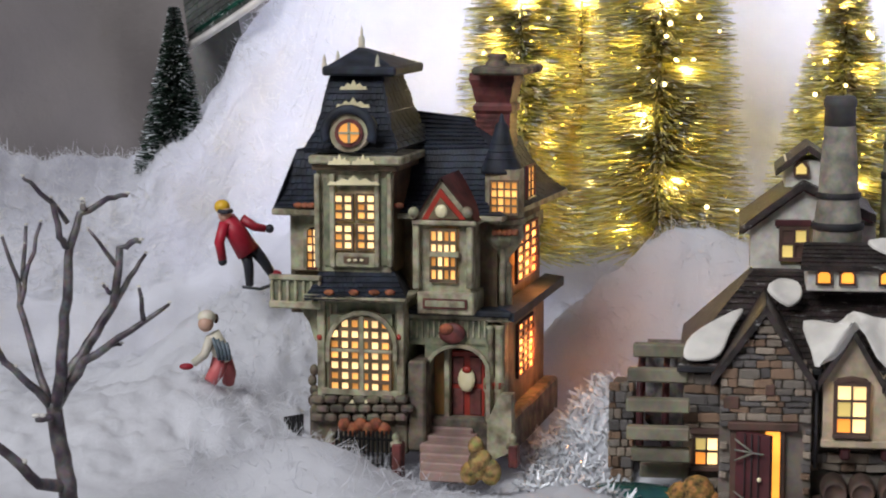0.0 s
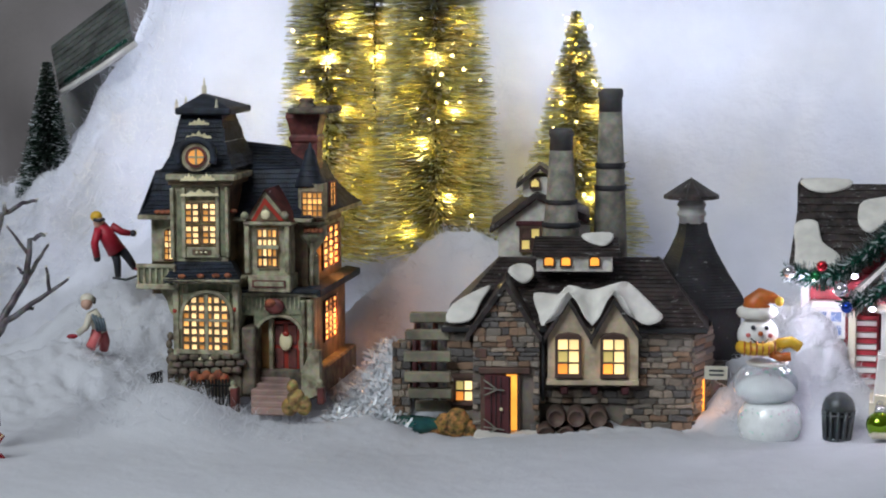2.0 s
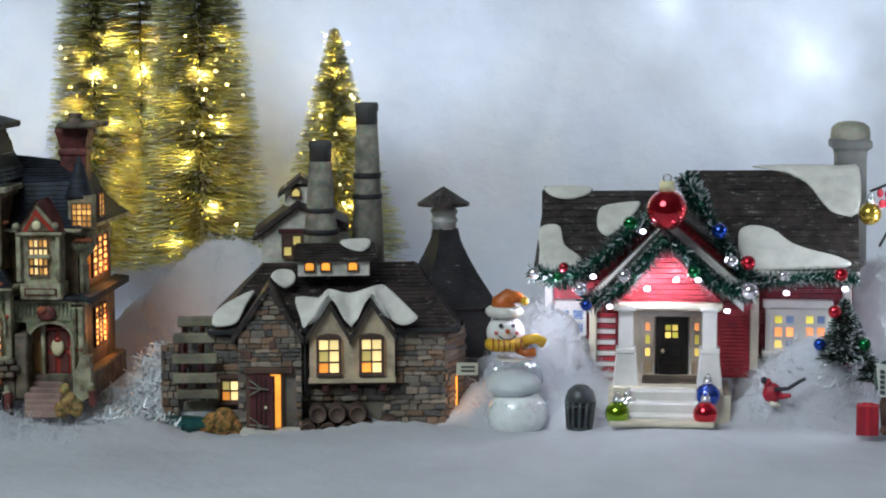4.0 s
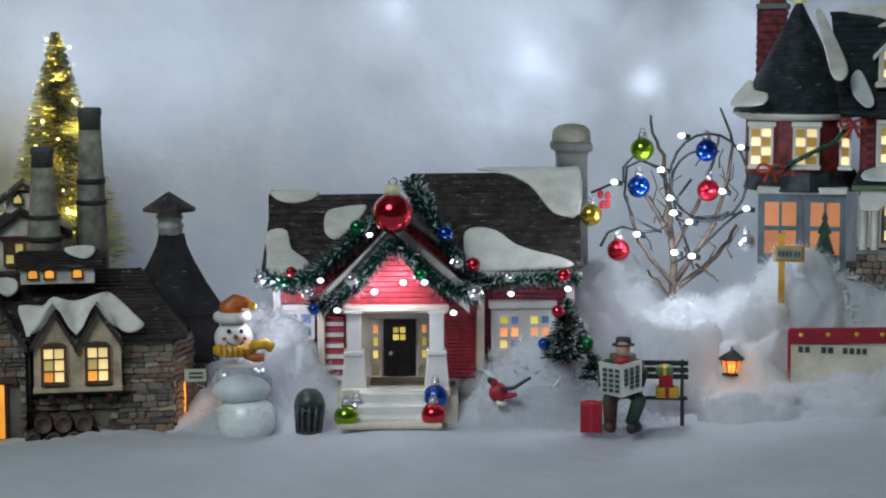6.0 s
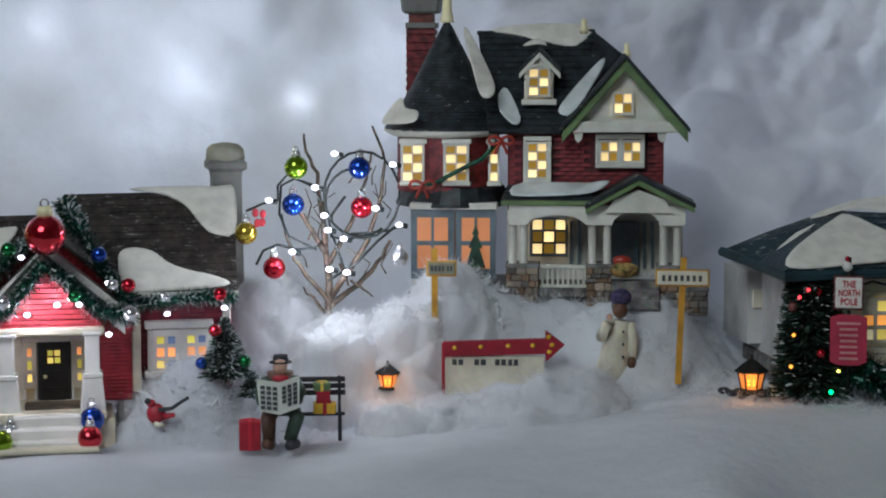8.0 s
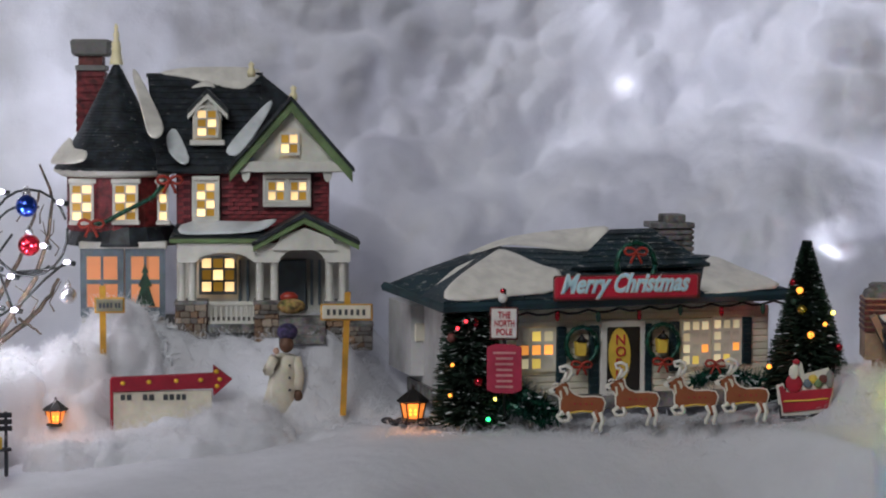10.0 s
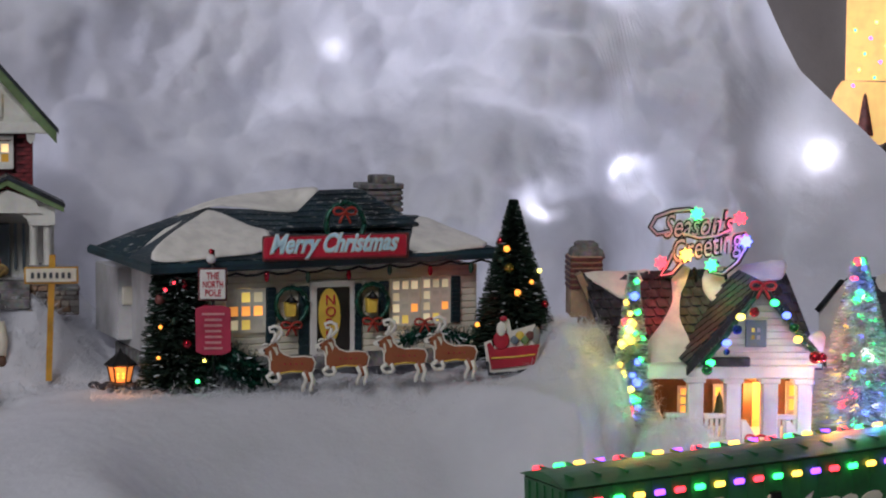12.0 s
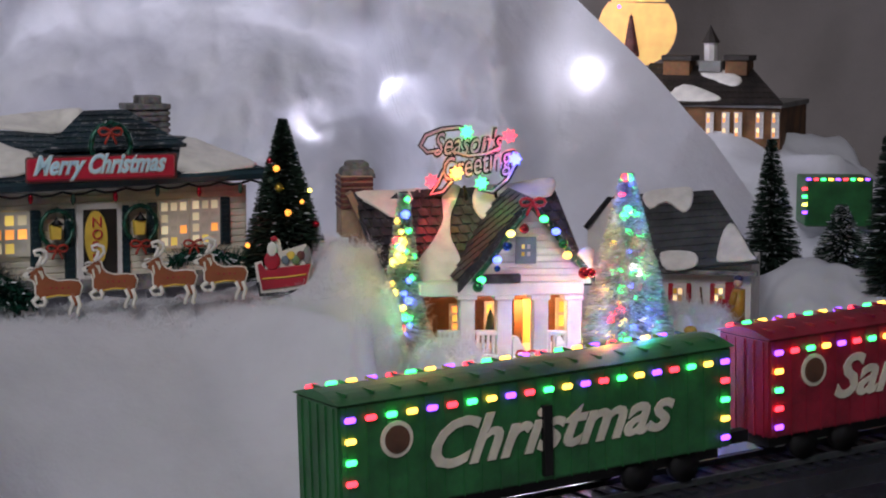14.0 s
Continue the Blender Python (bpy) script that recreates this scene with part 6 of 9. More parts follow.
    s([(655, 112, 36), (664, 110, 36), (700, 180, 16), (710, 212, 4), (700, 226, -2), (684, 220, 0), (672, 180, 8)], 0, 1.8)
    s([(516, 266, 24), (548, 226, 22), (556, 244, 16), (578, 250, 8), (570, 268, 2), (530, 272, 12)], 0, 2.2)
    s([(760, 135, 42), (786, 122, 46), (802, 134, 42), (786, 132, 42)], 0, 1.4)
    s([(840, 220, 26), (895, 160, 40), (900, 172, 38), (850, 250, 16), (822, 250, 16)], 0, 1.5, material=FROST)
    s([(740, 396, -6), (760, 376, 8), (880, 376, 8), (912, 372, 0), (880, 392, -6), (800, 398, -8)], 0, 1.6, material=FROST)
    s([(732, 210, 26), (756, 262, 10), (742, 272, 6), (720, 250, 12), (716, 222, 20)], 0, 1.4, material=FROST)
    for u, v in ((722, 300), (584, 378)):
        bow(K, u, v, 4, 20, A_RED, "red_bow")
    tinsel(K, "garland", [(716, 300, 8), (690, 330, 10), (650, 350, 12), (610, 372, 12), (584, 380, 12)], 9, 260, tips=0.1, seed=21)
    return K


brick_house()

# ---- long cream house with the hipped roof ----
E_CREAM = mat("cream_siding", (0.68, 0.64, 0.52), 0.6, vary=0.08)
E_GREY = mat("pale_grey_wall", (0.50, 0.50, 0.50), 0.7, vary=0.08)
E_TEAL = mat("dark_teal_paint", (0.012, 0.035, 0.045), 0.45, vary=0.2)
E_TILE = mat("snow_brushed_slate", (0.012, 0.030, 0.040), 0.55, vary=0.25, fleck=0.20)
E_SIGNRED = mat("sign_red", (0.50, 0.02, 0.045), 0.35, vary=0.08)
E_SKY = mat("pale_blue_letters", (0.55, 0.80, 0.88), 0.4, vary=0.05)
E_YELLOW = mat("sign_yellow", (0.75, 0.52, 0.08), 0.4, vary=0.08)
E_BROWN = mat("deer_brown", (0.26, 0.075, 0.025), 0.5, vary=0.12)
E_WHITE = mat("cutout_white", (0.72, 0.70, 0.62), 0.45, vary=0.06)
E_PANES = [lit_pane("faint_pane", (0.75, 0.66, 0.42), 0.45), lit_pane("orange_glint", (1.0, 0.38, 0.08), 1.0), lit_pane("yellow_glint", (0.9, 0.66, 0.15), 0.6), E_CREAM, E_CREAM]


def wreath(K, u, v, d, r, seed):
    pts = [(u + r * math.cos(a), v - 1.15 * r * math.sin(a), d) for a in [i * 0.5236 for i in range(13)]]
    return tinsel(K, "wreath", pts, r * 0.34, 260, tips=0.08, seed=seed)


def long_house():
    K = Kit("long_house", "long cream house with hipped snowy roof and a red banner", "house", 11, 800, 700, 1.075, 20)
    b = K.box
    b("wall", E_CREAM, 540, 540, 1092, 712, 0, 90)
    for j in range(12):
        b("siding", E_CREAM, 542, 548 + j * 12, 1090, 558 + j * 12, -0.8, 1, 0.3)
    b("base", D_STONE, 536, 690, 1094, 716, -4, 90)
    xl = K.P(540, 600, 0).x
    zt, zb = K.P(540, 540, 0).z, K.P(540, 640, 0).z
    # thin pale grey sheet laid over the cream side of the wall
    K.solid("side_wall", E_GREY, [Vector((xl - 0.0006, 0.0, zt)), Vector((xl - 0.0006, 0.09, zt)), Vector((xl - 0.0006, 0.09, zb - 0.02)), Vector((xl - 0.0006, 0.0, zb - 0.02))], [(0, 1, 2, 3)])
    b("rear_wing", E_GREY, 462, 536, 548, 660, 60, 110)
    b("rear_window", E_CREAM, 470, 568, 520, 600, 58.5, 62, 0.6)
    # roofs
    K.shingles("front_roof", E_TILE, (518, 532, -12), (1126, 506, -12), (985, 446, 40), (628, 432, 40), 9, 40)
    a0, a1 = K.P(518, 532, -12), K.P(628, 432, 40)
    K.solid("left_hip", E_TILE, [a0, a1, Vector((a1.x, 0.06, a1.z)), Vector((a0.x, 0.10, a0.z))], [(0, 1, 2, 3)])
    c0, c1 = K.P(1126, 506, -12), K.P(985, 446, 40)
    K.solid("right_hip", E_TILE, [c0, c1, Vector((c0.x, 0.10, c0.z))], [(0, 1, 2)])
    K.shingles("gablet", E_TILE, (745, 470, 10), (990, 462, 12), (884, 399, 36), (814, 401, 36), 7, 20)
    K.solid("gablet_back", E_TEAL, [(745, 470, 10), (814, 401, 36), (884, 399, 36), (990, 462, 12), (870, 430, 70)], [(0, 1, 4), (1, 2, 4), (2, 3, 4)])
    K.solid("rear_roof", E_TILE, [(415, 500, 52), (545, 548, 10), (630, 440, 50), (566, 443, 64), (490, 470, 64)], [(0, 1, 2, 3), (0, 3, 4)])
    f0, f1 = K.P(520, 540, -13), K.P(1126, 515, -13)
    bm = bmesh.new()
    tube_into(bm, [K.P(416, 502, 50), f0, f1], 9 * K.k, 9 * K.k, 6)
    K.put("fascia", bm, E_TEAL)
    b("chimney", D_STONE, 904, 392, 960, 450, 55, 75, 0.6)
    b("chimney_cap", D_STONE, 900, 390, 964, 400, 53, 77, 0.5)
    b("chimney_pot", D_STONE, 914, 375, 948, 391, 58, 72, 0.8)
    for j in range(5):
        b("chimney_course", D_STONE, 902, 403 + j * 10, 962, 409 + j * 10, 54, 76)
    # windows, shutters and door
    K.window(652, 578, 716, 650, -1.5, 3, 3, E_CREAM, [E_PANES[0], E_PANES[1], E_CREAM, E_PANES[2]], "front_window", bar=0.3, deep=0.0008)
    K.window(940, 560, 988, 640, -1.5, 3, 4, E_CREAM, E_PANES, "front_window", bar=0.3, deep=0.0008)
    K.window(994, 557, 1042, 636, -1.5, 3, 4, E_CREAM, E_PANES, "front_window", bar=0.3, deep=0.0008)
    for u, v0, v1 in ((730, 572, 690), (788, 570, 692), (881, 566, 690), (929, 562, 650), (1055, 554, 636)):
        sh = b("shutter", E_TEAL, u - 9, v0, u + 9, v1, -3, 0, 0.5)
        for i in range(9):
            b("louvre", E_TEAL, u - 7, v0 + 5 + i * (v1 - v0 - 10) / 9, u + 7, v0 + 10 + i * (v1 - v0 - 10) / 9, -3.8, -2.6, parent=sh)
    b("door_frame", C_WHITE, 798, 560, 878, 694, -4, 0, 0.6)
    d = b("door", C_BLACK, 810, 572, 868, 684, -5, -3, 0.4, label="black front door with a yellow oval sign")
    K.prism("oval_sign", E_YELLOW, [(832 + 19 * math.cos(i * 0.2618), 622 - 48 * math.sin(i * 0.2618)) for i in range(24)], -6.4, -5, parent=d)
    for i, ch in enumerate("NOEL"):
        letters(K, "letter", ch, 824, 603 + i * 21, -6.9, 19, E_SIGNRED, 0.3, parent=d)
    for u, v in ((765, 604), (908, 598)):
        wreath(K, u, v, -5, 28, int(u))
        b("lantern_body", E_YELLOW, u - 8, v - 6, u + 8, v + 20, -9, -5, 0.4, taper=1.2)
        K.lathe("lantern_top", A_IRON, u, -7, [(0, v - 22), (3, v - 16), (13, v - 6)], 8)
        bow(K, u, v + 36, -9, 16, A_RED, "red_bow")
    # banner on the roof
    sg = b("banner", E_SIGNRED, 719, 482, 971, 521, -24, -20, 1.2, label="red banner lettered in pale blue script")
    b("banner_rim", A_BRICK, 716, 479, 974, 524, -21.5, -19, 0.8, parent=sg)
    letters(K, "lettering", "Merry Christmas", 727, 511, -24.6, 33, E_SKY, 0.4, shear=0.42, fat=0.012, width=238, parent=sg)
    letters(K, "lettering_shadow", "Merry Christmas", 727, 511.5, -24.2, 33, C_WHITE, 0.2, shear=0.42, fat=0.05, width=240, parent=sg)
    wreath(K, 860, 462, -14, 34, 5)
    bow(K, 860, 440, -20, 18, A_RED, "red_bow")
    # cable of coloured bulbs under the eave
    cable = [(560 + i * 18, 552 - i * 0.9 + 7 * math.sin(i * 1.05) ** 2, -12) for i in range(32)]
    cb = K.tube("light_cable", A_IRON, cable, 2.2, 5)
    for i in range(1, 31, 4):
        u, v, q = cable[i]
        K.lathe("bulb", BALLS["red"] if i % 8 == 1 else D_FIR, u, q, [(3, v), (4, v + 4), (5, v + 10), (3, v + 16), (0, v + 19)], 8, parent=cb)
    s = K.snow
    s([(520, 522, -10), (540, 492, 2), (600, 450, 28), (628, 440, 34), (690, 466, 20), (725, 478, 8), (718, 510, -6), (640, 520, -10), (560, 528, -12)], 0, 2.4)
    s([(976, 484, 4), (990, 452, 32), (1040, 470, 18), (1110, 500, -8), (1060, 510, -12), (980, 516, -12)], 0, 2.4)
    s([(566, 446, 52), (640, 418, 58), (770, 402, 58), (812, 402, 42), (800, 428, 40), (760, 442, 36), (640, 430, 44), (590, 442, 48)], 0, 2.2)
    s([(500, 500, 46), (550, 470, 50), (600, 452, 50), (530, 520, 20)], 0, 1.8)
    return K


long_house()
lamp("fir_light", "POINT", reach(11, 1100, 600, 1.062), 0.004, (1.0, 0.10, 0.08), 0.003)

# ---- white house with the lit porch ----
F_WHITE = mat("white_siding", (0.66, 0.63, 0.60), 0.5, vary=0.08)
F_TILE = mat("scalloped_slate", (0.040, 0.042, 0.050), 0.42, vary=0.3, scale=180, random_each=0.35)
F_DARK = mat("blue_black_scallop", (0.013, 0.015, 0.021), 0.6, vary=0.3, scale=180)
F_BROWN = mat("brown_porch_wall", (0.20, 0.085, 0.04), 0.6, vary=0.2)
F_BEIGE = mat("beige_brick", (0.42, 0.28, 0.18), 0.7, vary=0.15)


def porch_house():
    K = Kit("porch_house", "white house with lit porch, scalloped slate roof and light strings", "house", 14, 940, 640, 1.06, 12)
    b = K.box
    b("wall", F_WHITE, 745, 500, 1032, 640, 40, 110)
    b("porch_wall", F_BROWN, 748, 522, 1028, 640, 38, 42)
    b("left_wing", F_BEIGE, 640, 380, 760, 560, 60, 120)
    # roof
    K.shingles("main_roof", F_TILE, (700, 512, 4), (1048, 500, 4), (978, 326, 62), (622, 342, 62), 11, 18, bend=2, thick=1.6, gap=0.22)
    r0, r1 = K.P(1048, 500, 4), K.P(978, 326, 62)
    K.solid("roof_right", F_TILE, [r0, r1, Vector((r1.x, 0.075, r1.z)), Vector((r0.x, 0.12, r0.z))], [(0, 1, 2, 3)])
    K.prism("left_verge", F_BEIGE, [(614, 346), (624, 340), (706, 512), (694, 514)], 54, 64)
    K.shingles("wing_roof", F_TILE, (655, 440, 40), (710, 450, 36), (700, 345, 66), (618, 345, 66), 8, 6)
    b("chimney", F_BEIGE, 604, 312, 660, 420, 76, 100, 0.5)
    for j in range(6):
        b("chimney_course", A_BRICK, 603, 314 + j * 10, 661, 320 + j * 10, 75, 101)
    K.lathe("chimney_cap", D_STONE, 631, 88, [(20, 284), (30, 288), (30, 294), (40, 298), (44, 306), (46, 313)], 4, smooth=False, spin=0.7854)
    # front gable
    K.prism("gable", F_WHITE, [(822, 502), (942, 372), (1046, 492), (1046, 502)], -6, 40)
    for j in range(9):
        v = 392 + j * 12
        hw = (v - 372) * 0.9
        b("siding", F_WHITE, 942 - hw, v, 942 + hw * 0.9, v + 10, -6.8, -5.5, 0.3)
    gable_slopes(K, mat("dark_scallop_tile", (0.022, 0.023, 0.028), 0.6, vary=0.4, scale=160, bump=0.5), (812, 506), (942, 356), (1054, 488), -12, 50, drop=14, name="gable_roof")
    low, high = K.P(811, 503, -12) + Vector((0, 0, 0.0008)), K.P(941, 353, -12) + Vector((0, 0, 0.0008))
    K.shingles("gable_roof_tiles", F_DARK, low + Vector((0, 0.062, 0)), low, high, high + Vector((0, 0.062, 0)), 9, 5, thick=1.6, gap=0.22)
    K.window(917, 426, 943, 460, -7.4, 2, 2, D_BLUE, [E_YELLOW, F_WHITE, lit_pane("lemon_pane", (0.9, 0.7, 0.2), 0.5)], "attic_window", bar=0.3, rim=0.3)
    # dark slate ledge at the foot of the gable
    b("snow_ledge", F_TILE, 856, 486, 922, 502, -10, -6, 0.6)
    # porch
    b("porch_beam", F_WHITE, 742, 500, 1034, 524, -8, 6, 0.8)
    b("porch_ceiling", F_WHITE, 745, 515, 1030, 522, 0, 40)
    for u in (827, 893, 957, 1016):
        b("column", F_WHITE, u - 14, 524, u + 14, 640, -6, 2, 0.6)
        b("column_cap", F_WHITE, u - 18, 522, u + 18, 532, -7.5, 3.5, 0.5)
    # the doorway glows by itself, standing in for the lit room behind
    glow = lit_pane("doorway_glow", (1.0, 0.40, 0.08), 1.1)
    K.window(797, 540, 818, 586, 37, 1, 3, F_WHITE, [E_PANES[1], E_PANES[2]], "porch_window", bar=0.2)
    K.window(858, 536, 872, 596, 37, 1, 3, F_WHITE, [E_PANES[2]], "porch_window", bar=0.2)
    b("doorway", glow, 925, 530, 946, 612, 36, 40)
    b("door", F_BROWN, 908, 530, 926, 612, 34, 38, 0.4)
    K.window(985, 530, 1006, 580, 37, 1, 2, F_WHITE, [E_PANES[2]], "porch_window", bar=0.2)
    b("porch_floor", F_WHITE, 745, 632, 1032, 646, -8, 42, 0.5)
    b("porch_base", F_BEIGE, 748, 645, 1030, 690, -4, 110)
    for u0, u1 in ((775, 814), (842, 880), (968, 1004)):
        r = b("rail", F_WHITE, u0, 586, u1, 594, -5, -1, 0.4)
        b("rail_foot", F_WHITE, u0, 626, u1, 633, -5, -1, 0.4, parent=r)
        for i in range(int((u1 - u0) / 9)):
            b("baluster", F_WHITE, u0 + 2 + i * 9, 593, u0 + 7 + i * 9, 627, -4.4, -1.6, parent=r)
    for i in range(5):
        b("step", F_BEIGE, 920 + i * 2, 636 + i * 9, 978 + i * 2, 648 + i * 9, -10 - i * 6, 0 - i * 6, 0.5)
    for u in (908, 985):
        K.prism("stair_rail", F_WHITE, [(u, 596), (u + 8, 596), (u + 34, 640), (u + 34, 676), (u + 24, 676), (u, 640)], -38, -34)
    for u in (932, 998):
        b("newel", F_WHITE, u - 9, 628, u + 9, 688, -42, -36, 0.5)
        bow(K, u, 628, -46, 16, E_SIGNRED)
    K.lathe("porch_tree", D_FIR, 868, 20, [(0, 545), (6, 560), (10, 585), (12, 600), (0, 604)], 9, smooth=False)
    # garland along the gable with balls
    tinsel(K, "garland", [(838, 498, -16), (870, 460, -18), (905, 410, -18), (942, 362, -18), (975, 400, -18), (1010, 450, -18), (1042, 484, -16)], 11, 500, seed=31)
    bow(K, 943, 360, -22, 20, E_SIGNRED)
    s = K.snow
    s([(628, 344, 62), (700, 340, 64), (745, 338, 64), (728, 362, 56), (700, 388, 46), (668, 372, 52)], 0, 2.2)
    s([(782, 336, 64), (814, 333, 62), (800, 372, 50), (797, 420, 33), (812, 455, 20), (818, 486, 10), (802, 509, 4), (740, 508, 4), (738, 470, 16), (764, 432, 28), (784, 390, 44)], 0, 2.4)
    s([(846, 334, 63), (900, 329, 62), (978, 318, 64), (976, 348, 54), (950, 352, 50), (920, 360, 46), (900, 384, 40), (872, 396, 38), (846, 384, 46), (836, 358, 54)], 0, 2.4)
    s([(1042, 486, 2), (1050, 455, 14), (1040, 440, 20), (1020, 452, 10)], 0, 1.8)
    return K


porch_house()
lamp("porch_lamp", "POINT", reach(14, 930, 545, 1.085), 0.05, (1.0, 0.46, 0.14), 0.004)

# ---- bottle-brush trees ----
OLIVE = mat("gilded_bristle", (0.68, 0.64, 0.28), 0.4, metal=0.1, vary=0.3, scale=120)
BRISTLE = mat("dark_green_bristle", (0.018, 0.045, 0.028), 0.7, vary=0.3, scale=200)
MINT = mat("frosted_green_bristle", (0.66, 0.74, 0.66), 0.5, vary=0.3, scale=120)
TWIG = mat("tree_wire", (0.05, 0.045, 0.02), 0.7)
WARM_BULB = glowing("warm_bulb", (1.0, 0.76, 0.34), 5)


def brush_tree(label, t, u, v_top, v_base, r, w_top, w_base, material, bristles=3500, tiers=30, frost=0.12, bulbs=(), lean=0.0, blade=0.0006, seed=1, trunk_mat=None, group="", shine=0.0, shine_colour=(1, 0.72, 0.25), power=1.0):
    """A twisted-wire tree: trunk, a crown of thin bristles in tiers, frosted tips and small bulbs."""
    rnd = random.Random(seed)
    K = Kit("bottle_brush_tree", label, "tree", t, u, v_base, r, 0, group)
    top, base = K.P(u + lean, v_top, 0), K.P(u, v_base, 0)
    bm = bmesh.new()
    tube_into(bm, [base, base.lerp(top, 0.5), top], 4 * K.k, 1.2 * K.k, 7)
    K.put("trunk", bm, trunk_mat or TWIG, None, "twisted wire trunk", True)
    for name, m, n, q in (("crown", material, bristles, 1.0), ("frosting", FROST, int(bristles * frost), 1.0)):
        verts, faces = [], []
        for i in range(n):
            s = (rnd.randrange(tiers) + rnd.gauss(0.5, 0.22)) / tiers
            s = min(0.995, max(0.01, s))
            R = (w_base + (w_top - w_base) * s) * K.k * rnd.uniform(0.72, 1.06)
            a = rnd.uniform(0, 6.2832)
            droop = rnd.gauss(-0.02, 0.07)
            p = base.lerp(top, s)
            d = Vector((math.cos(a), math.sin(a), droop))
            start = 0.05 if q == 1.0 and m is material else rnd.uniform(0.6, 0.9)
            a0, a1 = p + d * R * start, p + d * R
            side = Vector((-math.sin(a), math.cos(a), rnd.uniform(-0.8, 0.8))).normalized() * blade
            j = len(verts)
            verts += [a0 - side, a0 + side, a1 + side * 0.6, a1 - side * 0.6]
            faces.append((j, j + 1, j + 2, j + 3))
        me = bpy.data.meshes.new(name)
        me.from_pydata([tuple(v) for v in verts], [], faces)
        me.materials.append(m)
        ob = new(name, me)
        ob.parent = K.root
    for bu, bv, bd, br, bmat in bulbs:
        K.ball("bulb", bmat, bu, bv, bd, br, n=8)
    if shine:  # lamps added inside the crown to light it, apart from its drawn bulbs
        for i in range(13):
            bv = 24 + i * 32
            if v_top + 20 < bv < v_base - 20:
                w = (w_base + (w_top - w_base) * (v_base - bv) / (v_base - v_top)) * 0.4
                q = K.P(u + w * math.cos(i * 2.4), bv, w * 0.2 * math.sin(i * 2.4))
                lamp("tree_light", "POINT", K.o + K.right * q.x + K.back * q.y + Vector((0, 0, q.z)), shine, shine_colour, 0.004)
    return K


def scatter(rnd, u, v_top, v_base, w_top, w_base, n, mats, size=4.5):
    out = []
    for _ in range(n):
        s = rnd.random() ** 1.2
        v = v_base + (v_top - v_base) * s
        w = (w_base + (w_top - w_base) * s) * 0.85
        du = rnd.uniform(-1, 1) * w
        out.append((u + du, v, -math.sqrt(max(0, w * w - du * du)) * 0.24, size * rnd.uniform(0.6, 1.1), rnd.choice(mats)))
    return out


# sparkle among the bristles, made of tiny specks that glow by themselves
GLINT = glowing("glowing_speck", (1.0, 0.72, 0.10), 5)
rnd = random.Random(4)
for u, v_top, v_base, r, w0, w1, n, seed in ((683, -170, 450, 1.275, 55, 112, 9000, 2), (880, -190, 440, 1.265, 70, 140, 11000, 3), (1140, 2, 440, 1.27, 8, 140, 8000, 5), (770, -150, 440, 1.30, 50, 100, 6500, 7)):
    spots = scatter(rnd, u, max(10, v_top), v_base, w0 + 20, w1, 16, [WARM_BULB], 3.4) + scatter(rnd, u, max(10, v_top), v_base, w0 + 20, w1, 46, [GLINT], 1.6)
    brush_tree("olive gold bottle-brush tree strung with warm glowing bulbs", 1.5, u, v_top, v_base, r, w0, w1, OLIVE, n, 34, 0.36, spots, seed=seed, group="lit golden trees", shine=0.08, blade=0.0005)

# ---- lit trees by the white house ----
COLOURS = {"green": (0.02, 1.0, 0.22), "red": (1.0, 0.04, 0.06), "blue": (0.10, 0.16, 1.0), "amber": (1.0, 0.55, 0.08), "white": (0.95, 0.95, 1.0), "violet": (0.26, 0.07, 1.0), "lemon": (1.0, 0.85, 0.15), "magenta": (0.75, 0.05, 1.0)}
LED = {k: glowing(k + "_led", c, 4.2) for k, c in COLOURS.items()}


def led_spots(rnd, u, v_top, v_base, w_top, w_base, n, left, right):
    out = []
    for x, v, d, s, _ in scatter(rnd, u, v_top, v_base, w_top, w_base, n, [None], 7.4):
        out.append((x, v, d, s, LED[rnd.choice(left if x < u else right)]))
    return out


brush_tree("pale green bottle-brush tree covered in coloured lights", 14, 1110, 306, 614, 1.075, 12, 92, MINT, 12000, 26, 0.7, led_spots(random.Random(8), 1110, 310, 610, 8, 72, 52, ["red", "amber", "green", "lemon"], ["green", "blue", "green", "white"]), seed=9, group="coloured light trees")
brush_tree("slim green bottle-brush tree covered in coloured lights", 14, 714, 342, 600, 1.05, 10, 50, MINT, 4800, 24, 0.4, led_spots(random.Random(6), 714, 348, 596, 8, 42, 34, ["lemon", "amber", "green", "red"], ["green", "green", "blue"]), seed=10, group="coloured light trees")
for u, v, r, c in ((1085, 470, 1.04, "red"), (1088, 400, 1.045, "lemon"), (1140, 430, 1.04, "green"), (1135, 540, 1.035, "blue"), (1070, 570, 1.03, "green"), (1068, 520, 1.035, "amber"), (1120, 350, 1.05, "blue"), (1150, 490, 1.035, "green"), (1108, 590, 1.03, "blue"),
                   (690, 410, 1.025, "amber"), (735, 480, 1.03, "green"), (722, 560, 1.025, "green"), (716, 370, 1.035, "green"), (700, 450, 1.025, "lemon")):
    lamp("tree_light", "POINT", reach(14, u, v, r), (0.028 if u > 900 else 0.008) * {"green": 0.45, "blue": 2.0, "red": 1.5}.get(c, 1.0), COLOURS[c], 0.0018)

